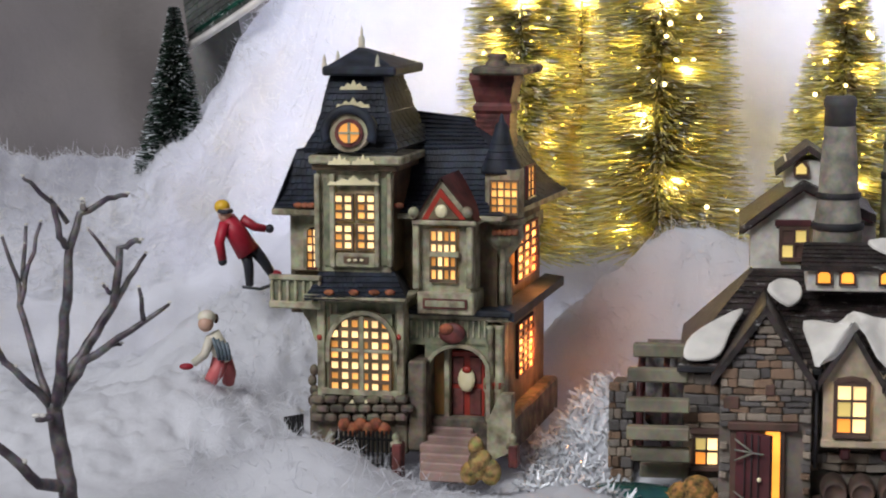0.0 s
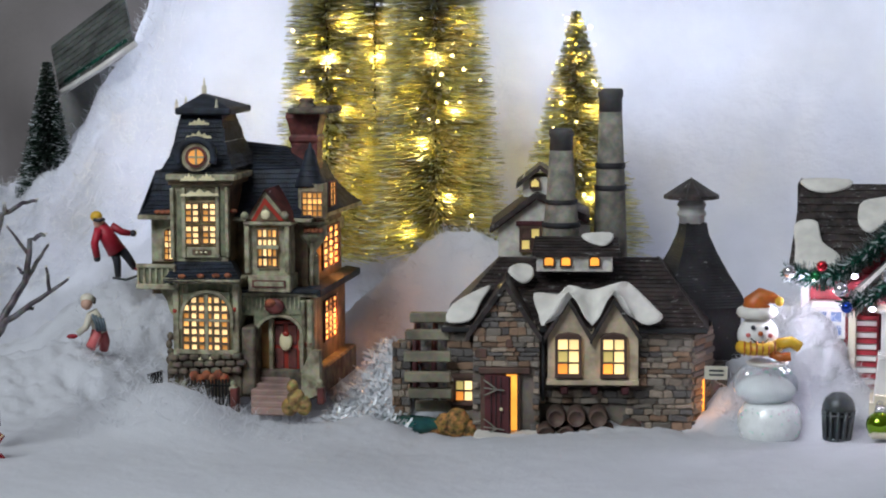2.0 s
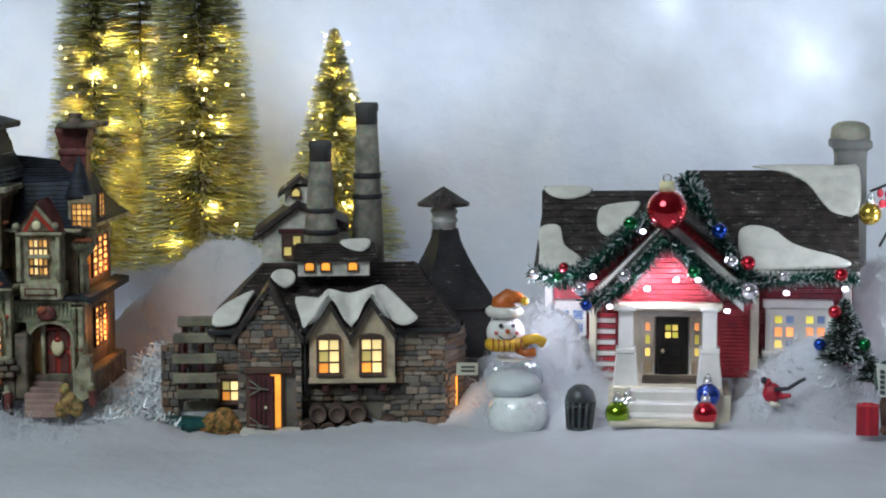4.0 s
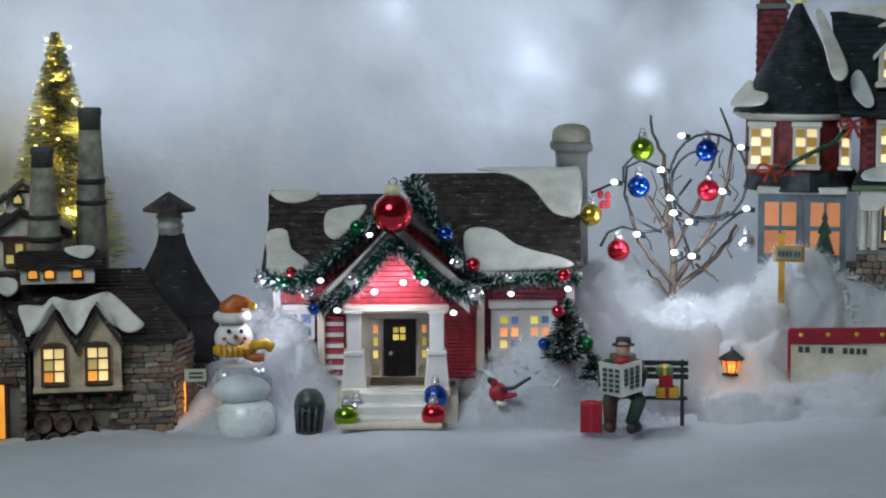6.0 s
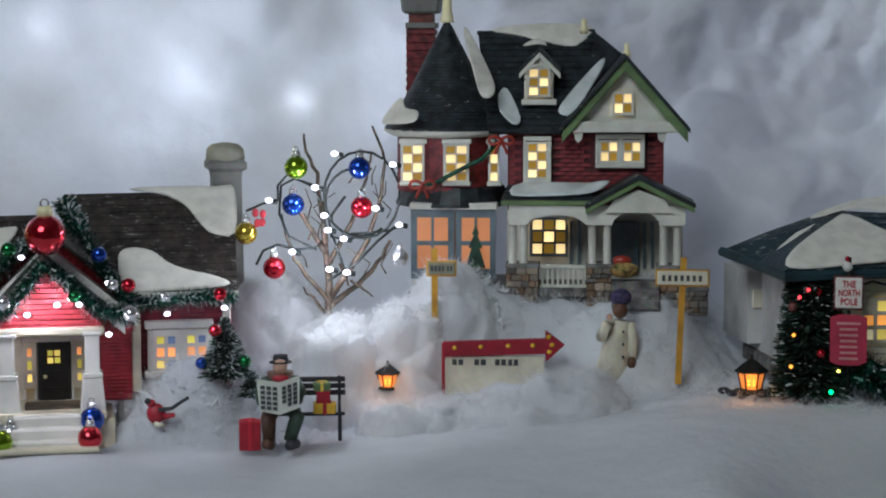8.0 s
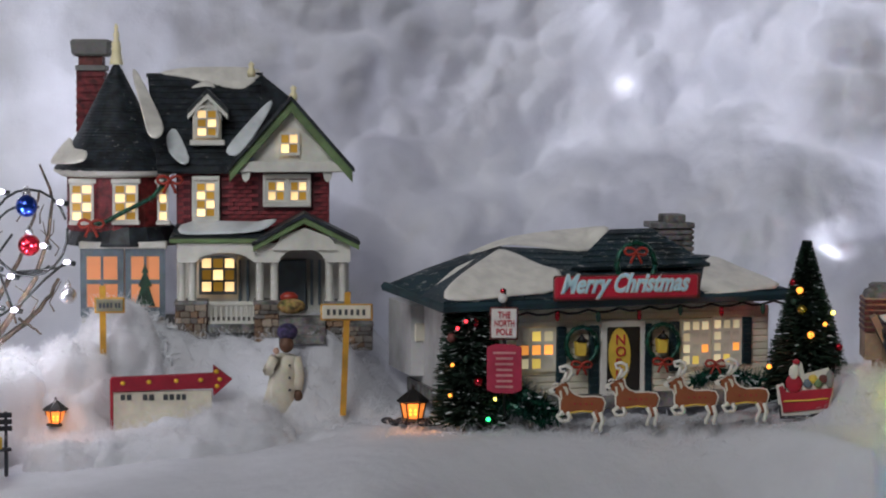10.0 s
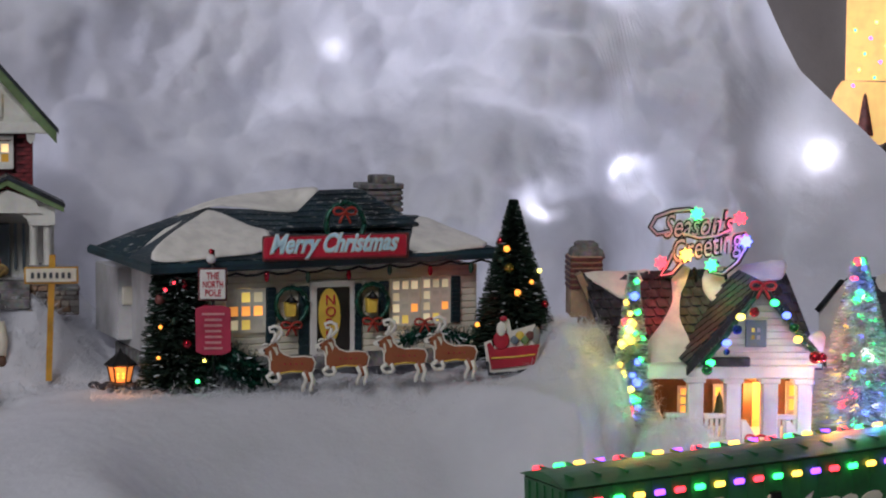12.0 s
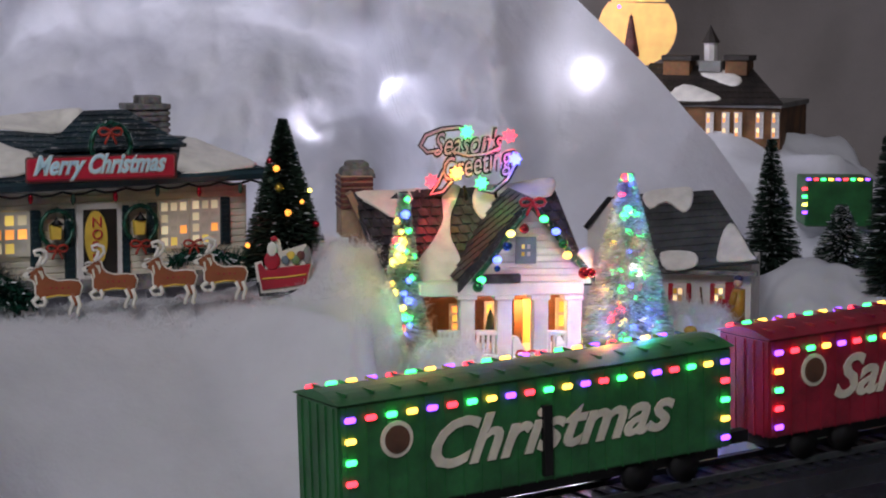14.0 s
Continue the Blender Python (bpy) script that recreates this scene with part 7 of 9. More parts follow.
# ---- dark firs ----
BRONZE_BULB = glowing("amber_bulb", (1.0, 0.36, 0.05), 2.2)
brush_tree("dark green bottle-brush fir with amber bulbs and small baubles", 11, 1158, 418, 694, 1.085, 8, 88, BRISTLE, 11000, 30, 0.04,
           [(1146, 506, -8, 6, BRONZE_BULB), (1165, 584, -12, 6, BRONZE_BULB), (1204, 545, -6, 4, LED["lemon"]), (1093, 640, -10, 4.5, BRONZE_BULB), (1150, 540, -10, 9, BALLS["gold"]), (1135, 492, -4, 7, BALLS["red"]), (1214, 605, -8, 7, BALLS["red"]), (1190, 565, -10, 4, BRONZE_BULB), (1136, 526, -8, 6, D_FIR)], seed=12, blade=0.0007)
brush_tree("bushy dark green fir hung with red baubles and bulbs", 11, 566, 545, 742, 1.05, 46, 72, BRISTLE, 6500, 9, 0.10,
           [(535, 592, -10, 9, A_BRICK), (582, 670, -18, 8, BALLS["red"]), (560, 630, -14, 7, D_FIR), (545, 575, -14, 3, LED["red"]), (560, 562, -12, 3, LED["red"]), (536, 640, -16, 3.5, BRONZE_BULB), (600, 736, -18, 4, LED["green"]), (612, 700, -16, 3, LED["lemon"]), (532, 694, -18, 3.5, BRONZE_BULB)], seed=13, blade=0.0008)
brush_tree("small frosted fir decorated with three bright baubles", 5, 1262, 528, 634, 1.055, 8, 56, BRISTLE, 2600, 14, 0.6, [(1244, 551, -9, 12, BALLS["red"]), (1218, 608, -8, 11, BALLS["blue"]), (1296, 608, -8, 12, BALLS["forest"])], seed=14)
brush_tree("low dark fir sprig in the snow", 5, 1310, 630, 672, 1.05, 8, 34, BRISTLE, 500, 6, 0.5, seed=15)
brush_tree("dark snow-dusted fir far off on the slope", 14, 1366, 246, 505, 1.32, 8, 66, BRISTLE, 5200, 22, 0.18, seed=16)
brush_tree("dark fir beyond the hillside", 14, 1572, 240, 580, 1.28, 8, 80, BRISTLE, 4600, 22, 0.02, seed=17)
brush_tree("dark green fir standing behind the ski slope", 0, 308, 12, 330, 1.42, 10, 76, BRISTLE, 7000, 26, 0.30, seed=18)
brush_tree("snowy low fir by the goods wagon", 14, 1490, 362, 480, 1.30, 10, 66, BRISTLE, 2200, 9, 0.5, seed=19)

# ---- small figures: each one plain painted shape ----


class Figure:
    """A painted figurine in a single mesh, drawn like the houses."""

    def __init__(self, t, u, v, r, turn=0.0):
        self.K = Kit("figurine", "", "", t, u, v, r, turn)
        self.bm, self.mats = bmesh.new(), []

    def index(self, m):
        if m not in self.mats:
            self.mats.append(m)
        return self.mats.index(m)

    def paint(self, start, m):
        self.bm.faces.ensure_lookup_table()
        i = self.index(m)
        for f in self.bm.faces[start:]:
            f.material_index = i
            f.smooth = True

    def ball(self, m, u, v, d, r, flat=(1, 1, 1), n=12):
        s = len(self.bm.faces)
        q = bmesh.ops.create_uvsphere(self.bm, u_segments=n, v_segments=max(6, n * 2 // 3), radius=r * self.K.k)
        bmesh.ops.scale(self.bm, vec=flat, verts=q["verts"])
        bmesh.ops.translate(self.bm, vec=self.K.P(u, v, d), verts=q["verts"])
        self.paint(s, m)

    def limb(self, m, pts, r0, r1, n=8):
        s = len(self.bm.faces)
        tube_into(self.bm, [self.K.P(*p) for p in pts], r0 * self.K.k, r1 * self.K.k, n)
        self.paint(s, m)

    def slab(self, m, pts, d0, d1):
        s = len(self.bm.faces)
        vs = [self.bm.verts.new(self.K.P(u, v, d0)) for u, v in pts]
        f = self.bm.faces.new(vs)
        ret = bmesh.ops.extrude_face_region(self.bm, geom=[f])
        for g in ret["geom"]:
            if isinstance(g, bmesh.types.BMVert):
                g.co.y += (d1 - d0) * MM
        self.paint(s, m)
        self.bm.faces.ensure_lookup_table()
        for f in self.bm.faces[s:]:
            f.smooth = False

    def done(self, name, label, category, group=""):
        m = self.K.root.matrix_world.copy()
        bpy.data.objects.remove(self.K.root)
        ob = link(name, self.bm, self.mats[0])
        for q in self.mats[1:]:
            ob.data.materials.append(q)
        ob.matrix_world = m
        return tagged(ob, label, category, group)


SKIN = mat("painted_skin", (0.55, 0.34, 0.25), 0.5, vary=0.06)
DARK = mat("dark_cloth_paint", (0.02, 0.022, 0.03), 0.55, vary=0.2)
CRIMSON = mat("crimson_paint", (0.38, 0.012, 0.03), 0.5, vary=0.15)
YELLOW = mat("yellow_paint", (0.70, 0.42, 0.03), 0.45, vary=0.1)
IVORY = mat("ivory_paint", (0.66, 0.62, 0.50), 0.5, vary=0.1)
PINK = mat("coral_paint", (0.60, 0.14, 0.14), 0.5, vary=0.1)
SAGE = mat("green_coat_paint", (0.04, 0.07, 0.05), 0.6, vary=0.2)
BROWN = mat("brown_paint", (0.10, 0.045, 0.025), 0.6, vary=0.2)
GREYMETAL = mat("pewter_paint", (0.085, 0.095, 0.10), 0.4, metal=0.4, vary=0.2)
ORANGE = mat("orange_paint", (0.50, 0.13, 0.02), 0.45, vary=0.2)
PAPER = mat("newsprint", (0.62, 0.63, 0.58), 0.8, vary=0.06)
INK = mat("print_ink", (0.06, 0.065, 0.07), 0.8)
POLE = mat("ochre_pole", (0.50, 0.26, 0.03), 0.5, vary=0.15)
# pale patches: whitish bark, plus snow and gloss highlights put into the colour
BARK = mat("black_bark", (0.035, 0.028, 0.035), 0.45, vary=0.35, scale=150, bump=0.7, second=(0.19, 0.17, 0.17))
GREENPAINT = mat("wagon_green", (0.016, 0.12, 0.035), 0.4, vary=0.15)
STRIPE = mat("striped_white", (0.55, 0.55, 0.52), 0.6, vary=0.08)


def skier():
    g = Figure(0, 450, 505, 1.175)
    g.limb(DARK, [(432, 440, 0), (440, 470, -2), (442, 505, 0)], 12, 7)
    g.limb(DARK, [(448, 440, 0), (466, 462, 2), (480, 484, 4)], 12, 8)
    g.limb(CRIMSON, [(400, 388, 0), (418, 412, 0), (440, 448, 0)], 17, 22, 12)
    g.limb(CRIMSON, [(398, 394, -3), (388, 430, -4), (394, 460, -4)], 10, 8)
    g.limb(CRIMSON, [(428, 388, 2), (452, 402, 3), (470, 405, 3)], 10, 7)
    g.ball(DARK, 394, 463, -4, 8)
    g.ball(DARK, 477, 405, 3, 8)
    g.ball(SKIN, 398, 380, -1, 13, (0.95, 1, 1.1))
    g.ball(YELLOW, 393, 366, 0, 14, (1, 1, 0.9))
    g.limb(DARK, [(386, 374, -4), (400, 376, -5), (410, 373, -3)], 4, 4)
    g.ball(CRIMSON, 486, 484, 4, 9, (1.4, 1, 0.7))
    g.limb(GREYMETAL, [(430, 508, -8), (460, 512, -2), (492, 500, 8)], 3, 3)
    return g.done("skier_figurine", "painted skier figurine in red jacket and yellow helmet", "figurine")


def snow_girl():
    g = Figure(0, 392, 675, 1.125)
    g.limb(PINK, [(392, 636, 0), (384, 656, -2), (372, 676, -4)], 17, 12, 10)
    g.limb(PINK, [(398, 638, 0), (406, 660, 4), (404, 678, 6)], 14, 11, 10)
    g.limb(IVORY, [(376, 590, 0), (386, 610, 0), (396, 640, 0)], 14, 17, 12)
    for i in range(4):
        g.limb(D_BLUE, [(376 + i * 8, 598 + i * 3, -4), (384 + i * 7, 618 + i * 2, -5), (388 + i * 6, 638, -5)], 4, 3, 6)
    g.limb(IVORY, [(372, 600, -3), (362, 628, -5), (342, 644, -5)], 9, 7)
    g.ball(CRIMSON, 330, 649, -5, 10, (1.3, 0.8, 0.6))
    g.ball(SKIN, 364, 574, -2, 14)
    g.ball(IVORY, 366, 562, 0, 16, (1.05, 1.05, 0.85))
    g.ball(BROWN, 382, 564, 6, 7, (0.7, 1, 1.3))
    return g.done("snow_girl_figurine", "painted girl figurine in white jacket and pink trousers", "figurine")


def reading_man():
    g = Figure(5, 1358, 770, 1.025)
    g.limb(SAGE, [(1375, 690, 0), (1388, 712, -10), (1374, 752, -8)], 17, 11, 10)
    g.limb(BROWN, [(1346, 690, 0), (1336, 712, -10), (1336, 752, -8)], 17, 11, 10)
    g.limb(BROWN, [(1330, 756, -12), (1340, 760, -8)], 9, 9)
    g.limb(DARK, [(1372, 762, -14), (1386, 758, -8)], 9, 9)
    g.limb(BROWN, [(1360, 628, 2), (1360, 660, 2), (1360, 695, 2)], 24, 28, 12)
    g.limb(SAGE, [(1336, 645, 0), (1322, 664, -6), (1324, 682, -12)], 13, 9)
    g.limb(SAGE, [(1384, 645, 0), (1396, 664, -6), (1390, 682, -12)], 13, 9)
    g.ball(CRIMSON, 1360, 640, -3, 13, (1.2, 0.7, 0.6))
    g.ball(SKIN, 1360, 618, -2, 14, (0.95, 1, 1.1))
    g.limb(DARK, [(1361, 612, 0), (1361, 609, 0)], 21, 20, 16)
    g.limb(DARK, [(1361, 610, 0), (1361, 598, 0)], 15, 13, 14)
    g.slab(PAPER, [(1316, 640), (1357, 648), (1357, 706), (1321, 697)], -17, -16)
    g.slab(PAPER, [(1357, 648), (1394, 637), (1393, 694), (1357, 706)], -17.2, -16.2)
    for i in range(3):
        for j in range(5):
            g.slab(INK, [(1323 + i * 11, 652 + j * 9 + i * 1.6), (1331 + i * 11, 653 + j * 9 + i * 1.6), (1331 + i * 11, 659 + j * 9 + i * 1.4), (1323 + i * 11, 658 + j * 9 + i * 1.4)], -17.6, -17)
            if not (i < 1 and j > 3):
                g.slab(INK, [(1362 + i * 10, 656 + j * 8 - i * 3), (1369 + i * 10, 654 + j * 8 - i * 3), (1369 + i * 10, 660 + j * 8 - i * 3), (1362 + i * 10, 662 + j * 8 - i * 3)], -17.8, -17.2)
    return g.done("reading_man_figurine", "painted seated man figurine reading a newspaper", "figurine")


def coat_figure():
    g = Figure(8.5, 920, 722, 1.085)
    g.limb(IVORY, [(930, 612, 0), (926, 640, 0), (922, 680, 0), (914, 712, 0)], 20, 32, 12)
    g.limb(IVORY, [(912, 618, -3), (898, 640, -6), (908, 618, -10)], 12, 9)
    g.limb(IVORY, [(944, 618, 0), (952, 650, -2), (950, 676, -4)], 13, 9)
    g.ball(BROWN, 951, 686, -4, 9, (0.9, 0.9, 1.3))
    g.ball(BROWN, 930, 594, -2, 14, (0.95, 1, 1.1))
    g.ball(mat("plum_wool", (0.045, 0.035, 0.10), 0.8, vary=0.3, scale=400, bump=0.6), 932, 572, 0, 19, (1, 1, 0.85))
    g.ball(SKIN, 912, 606, -10, 6)
    g.limb(BROWN, [(912, 708, -4), (906, 726, -6)], 9, 10)
    g.limb(BROWN, [(938, 708, -2), (940, 726, -4)], 9, 10)
    for i in range(3):
        g.ball(DARK, 936, 632 + i * 22, -8, 2.5, n=6)
    return g.done("coat_figurine", "painted figurine in long cream coat and knitted cap", "figurine")


def snowman():
    K = Kit("snowman_globe", "snowman ornament with glass globe body, scarf and orange hat", "ornament", 5, 690, 762, 1.045)
    clear = bpy.data.materials.new("globe_glass")
    clear.use_nodes = True
    p = clear.node_tree.nodes["Principled BSDF"]
    p.inputs["Base Color"].default_value = (0.9, 0.94, 0.96, 1)
    p.inputs["Roughness"].default_value, p.inputs["Transmission Weight"].default_value, p.inputs["IOR"].default_value = 0.03, 0.95, 1.12
    K.lathe("base", mat("glitter_white", (0.86, 0.89, 0.88), 0.25, vary=0.03, scale=300, bump=0.25, fine=900, coat=0.7), 690, 0, [(34, 698), (44, 706), (52, 722), (54, 740), (50, 756), (42, 766)], 28)
    K.ball("globe", clear, 682, 672, 0, 54, flat=(1, 1, 0.74), n=30, label="clear glass globe half filled with glitter")
    K.ball("globe_snow", mat("globe_flakes", (0.90, 0.92, 0.93), 0.4, vary=0.03, scale=200, bump=0.2), 682, 684, 0, 46, flat=(1, 1, 0.5), n=22)
    K.lathe("globe_collar", SNOWPAINT, 684, 0, [(30, 634), (36, 637), (30, 642)], 20)
    sparkle = [mat("mint_glitter", (0.45, 0.92, 0.72), 0.2, vary=0.02, coat=0.8), mat("white_glitter", (0.92, 0.92, 0.95), 0.2, vary=0.02, coat=0.8), mat("rose_glitter", (0.92, 0.70, 0.82), 0.2, vary=0.02, coat=0.8)]
    for i in range(34):
        # every ninth speck glows by itself, a sparkle of light put into the glitter
        K.ball("glitter", LED["white"] if i % 9 == 0 else sparkle[i % 3], 640 + random.random() * 84, 646 + random.random() * 16, -11.5 + random.random() * 3, 1.7, n=5)
    for i in range(46):
        a = random.uniform(-1.2, 1.2)
        K.ball("glitter", sparkle[i % 3], 690 + 52 * math.sin(a), 712 + random.random() * 46, -52 * K.k * 1000 * math.cos(a), 1.5, n=5)
    K.ball("head", mat("snowman_white", (0.74, 0.73, 0.71), 0.5, vary=0.06), 668, 592, 0, 34, flat=(1, 1, 0.95), n=20)
    for u in (660, 682):
        K.ball("eye", DARK, u, 580, -9.2, 4, n=8)
    K.ball("nose", ORANGE, 672, 590, -10, 4.5, n=8)
    for u in (652, 688):
        K.ball("cheek", PINK, u, 593, -9.0, 4, flat=(1, 0.4, 0.9), n=8)
    K.tube("mouth", DARK, [(656, 598, -9.3), (666, 605, -9.8), (678, 605, -9.6), (686, 598, -9)], 1.2)
    K.tube("scarf", YELLOW, [(640, 612, -4), (655, 616, -10), (680, 616, -11), (704, 608, -6)], 11, 10, label="yellow plaid scarf")
    K.tube("scarf_end", YELLOW, [(700, 606, -8), (722, 602, -8), (736, 610, -7)], 10, 8)
    K.tube("scarf_end", ORANGE, [(690, 622, -10), (706, 628, -12), (722, 626, -12)], 8, 8)
    for i in range(6):
        K.tube("scarf_stripe", ORANGE, [(646 + i * 10, 603, -9.5 - (i in (2, 3))), (646 + i * 10, 616, -14.5), (646 + i * 10, 626, -12)], 1.5, 5)
    K.lathe("hat_brim", SNOWPAINT, 666, 0, [(27, 545), (33, 549), (34, 556), (30, 562), (24, 564)], 18)
    K.tube("hat", ORANGE, [(666, 550, 0), (664, 536, 0), (672, 528, 0), (690, 530, -1), (704, 536, -2)], 25, 14, r1=5, label="orange stocking hat")
    K.ball("hat_bobble", YELLOW, 702, 536, -3, 8, n=10)
    K.box("price_tag", IVORY, 582, 646, 620, 668, 10, 10.6)
    for j in range(2):
        K.box("tag_line", INK, 590, 652 + j * 7, 614, 655 + j * 7, 9.6, 10)


def trash_can():
    K = Kit("trash_can", "dark pewter litter bin with domed lid and slatted sides", "bin", 5, 800, 760, 1.035)
    K.lathe("liner", DARK, 800, 0, [(21, 706), (18, 758)], 14)
    K.lathe("lid", GREYMETAL, 801, 0, [(0, 682), (12, 684), (22, 692), (27, 704), (27, 712), (24, 713)], 18)
    for i in range(12):
        a = i * 0.5236
        p, q = K.P(801, 710, 0), K.P(799, 760, 0)
        o = Vector((math.cos(a), math.sin(a), 0))
        K.tube("slat", GREYMETAL, [p + o * 25 * K.k, q + o * 20 * K.k], 3.6, 5)
    for v, r in ((716, 26), (756, 22)):
        K.lathe("hoop", GREYMETAL, 800, 0, [(r, v), (r + 1, v + 2), (r, v + 4)], 16)


def bench():
    K = Kit("park_bench", "black slatted park bench standing in the snow", "bench", 5, 1440, 756, 1.04)
    for v in (640, 652, 664):
        K.box("back_slat", DARK, 1330, v, 1478, v + 9, 6, 8, 0.4)
    for d in (-12, -7, -2, 3):
        K.box("seat_slat", DARK, 1330, 705, 1476, 710, d, d + 4, 0.4)
    for u in (1340, 1466):
        K.box("leg", DARK, u - 4, 708, u + 4, 758, -11, -8, 0.4)
        K.box("leg", DARK, u - 4, 640, u + 4, 758, 6, 9, 0.4)
        K.tube("armrest", DARK, [(u, 690, 6), (u, 686, -4), (u, 694, -12), (u, 706, -12)], 3)


def gift(t, u0, v0, u1, v1, r, paper, ribbon, label, depth=9):
    K = Kit("gift_box", label, "gift", t, (u0 + u1) / 2, v1, r)
    K.box("box", paper, u0, v0, u1, v1, 0, depth, 0.5)
    um = (u0 + u1) / 2
    w = (u1 - u0) * 0.09
    K.box("ribbon", ribbon, um - w, v0 - 0.6, um + w, v1, -0.4, depth + 0.4, 0.1)
    K.ball("bow", ribbon, um - w * 1.6, v0 - 3, depth / 2, w * 2, flat=(1, 0.7, 0.6), n=8)
    K.ball("bow", ribbon, um + w * 1.6, v0 - 3, depth / 2, w * 2, flat=(1, 0.7, 0.6), n=8)


def lantern(t, u, v_base, r, s, label):
    K = Kit("lantern", label, "lantern", t, u, v_base, r)
    f = lambda a: a * s
    glass = lit_pane("lantern_glass", (1.0, 0.30, 0.06), 0.9)
    K.lathe("glass", glass, u, 0, [(f(24), v_base - f(36)), (f(17), v_base - f(3))], 6, smooth=False)
    K.lathe("roof", A_IRON, u, 0, [(0, v_base - f(66)), (f(3), v_base - f(62)), (f(3), v_base - f(58)), (f(9), v_base - f(54)), (f(31), v_base - f(36)), (f(30), v_base - f(33))], 6, smooth=False)
    for i in range(6):
        a = i * 1.0472
        o = Vector((math.cos(a), math.sin(a), 0))
        K.tube("frame_bar", A_IRON, [K.P(u, v_base - f(35), 0) + o * f(25) * K.k, K.P(u, v_base - f(2), 0) + o * f(18) * K.k], f(1.6), 4)
    K.lathe("base", A_IRON, u, 0, [(f(20), v_base - f(4)), (f(24), v_base), (f(24), v_base + f(3))], 6, smooth=False)
    for du in (-5, 5):
        for dv in (10, 17):
            K.ball("flame", BRONZE_BULB, u + f(du), v_base - f(dv), -f(18) * K.k * 1000 - 0.3, f(3), n=6)
    lamp("lantern_light", "POINT", reach(t, u, v_base - f(18), r - 0.012), 0.006 * s, (1.0, 0.35, 0.08), 0.003)
    if s > 0.9:
        for i in range(7):
            K.ball("rock", DARK, u - 46 + i * 13, v_base + 2 + (i % 2) * 4, 6 - (i % 3) * 5, 9, flat=(1.3, 1, 0.7), n=8)


def post_sign(t, u_top, v_top, u_base, v_base, r, u0, v0, u1, v1, label, lines, board, ink):
    K = Kit("street_sign", label, "sign", t, u_base, v_base, r)
    a, c = K.P(u_base, v_base + 16, 0), K.P(u_top, v_top, 0)
    bm = bmesh.new()
    w = 5.4 * K.k
    vs = [bm.verts.new(p + Vector((dx * w, dy * w, 0))) for p in (a, c) for dx in (-1, 1) for dy in (-1, 1)]
    for f in ((0, 1, 3, 2), (4, 6, 7, 5), (0, 4, 5, 1), (2, 3, 7, 6), (0, 2, 6, 4), (1, 5, 7, 3)):
        bm.faces.new([vs[i] for i in f])
    K.put("post", bm, POLE)
    bd = K.box("board", board, u0, v0, u1, v1, -3, -1.6, 0.4)
    K.box("board_rim", POLE, u0 - 3, v0 - 3, u1 + 3, v1 + 3, -2.2, -1.2, 0.4, parent=bd)
    n = len(lines)
    for i, (a0, a1) in enumerate(lines):
        K.box("bar", ink, u0 + (u1 - u0) * a0, v0 + (v1 - v0) * 0.3, u0 + (u1 - u0) * a1, v0 + (v1 - v0) * 0.72, -3.4, -2.9, parent=bd)


def arrow_sign():
    K = Kit("arrow_sign", "red arrow-shaped signboard with yellow studs over a white panel", "sign", 8.5, 720, 700, 1.075)
    ar = K.prism("arrow", mat("arrow_red", (0.30, 0.012, 0.03), 0.45, vary=0.12), [(620, 652), (800, 645), (800, 630), (834, 656), (801, 686), (800, 672), (621, 678)], -2, 2, bevel=0.3)
    for u, v in ((641, 662), (687, 660), (735, 658), (778, 657), (812, 656), (806, 642), (807, 668)):
        K.ball("stud", YELLOW, u, v, -2.3, 4.5, flat=(1, 0.5, 0.9), n=8, parent=ar)
    K.box("panel", IVORY, 624, 676, 798, 770, -0.6, 1.6, 0.3)
    K.box("panel_edge", CRIMSON, 619, 655, 624, 772, -1, 2, 0.2)
    for a, c in ((637, 645), (648, 656), (676, 684), (687, 696), (712, 720), (723, 731), (735, 742), (745, 752)):
        K.box("bar", INK, a, 682, c, 692, -1.1, -0.5)


def pole_sign():
    K = Kit("north_pole_sign", "white and red pole sign standing before the long house", "sign", 11, 627, 716, 1.035)
    K.tube("post", A_IRON, [(628, 505, 0), (628, 730, 0)], 3.5)
    K.ball("globe", mat("frosted_globe", (0.6, 0.6, 0.58), 0.3, vary=0.05), 625, 521, 0, 9)
    K.ball("finial", BALLS["red"], 625, 508, 0, 5)
    a = K.box("top_board", C_WHITE, 605, 540, 650, 592, -3, -1, 0.5)
    K.box("board_rim", A_BRICK, 602, 537, 653, 595, -2, -0.6, 0.5, parent=a)
    for i, wd in enumerate(("THE", "NORTH", "POLE")):
        wid = (22, 36, 29)[i]
        letters(K, "lettering", wd, 627.5 - wid / 2, 556 + i * 15, -3.3, 12, E_SIGNRED, 0.25, fat=0.01, width=wid, parent=a)
    c = K.prism("lower_board", mat("rose_red_board", (0.42, 0.03, 0.07), 0.5, vary=0.1), [(597, 608), (612, 603), (642, 603), (659, 608), (659, 684), (645, 690), (611, 690), (597, 684)], -3, -1, bevel=0.3)
    for i in range(7):
        w = (20, 15, 16, 14, 15, 14, 16)[i]
        K.box("bar", PINKPRINT, 628 - w, 616 + i * 10, 628 + w, 620 + i * 10, -3.3, -2.9, parent=c)


PINKPRINT = mat("faded_print", (0.60, 0.26, 0.27), 0.6)


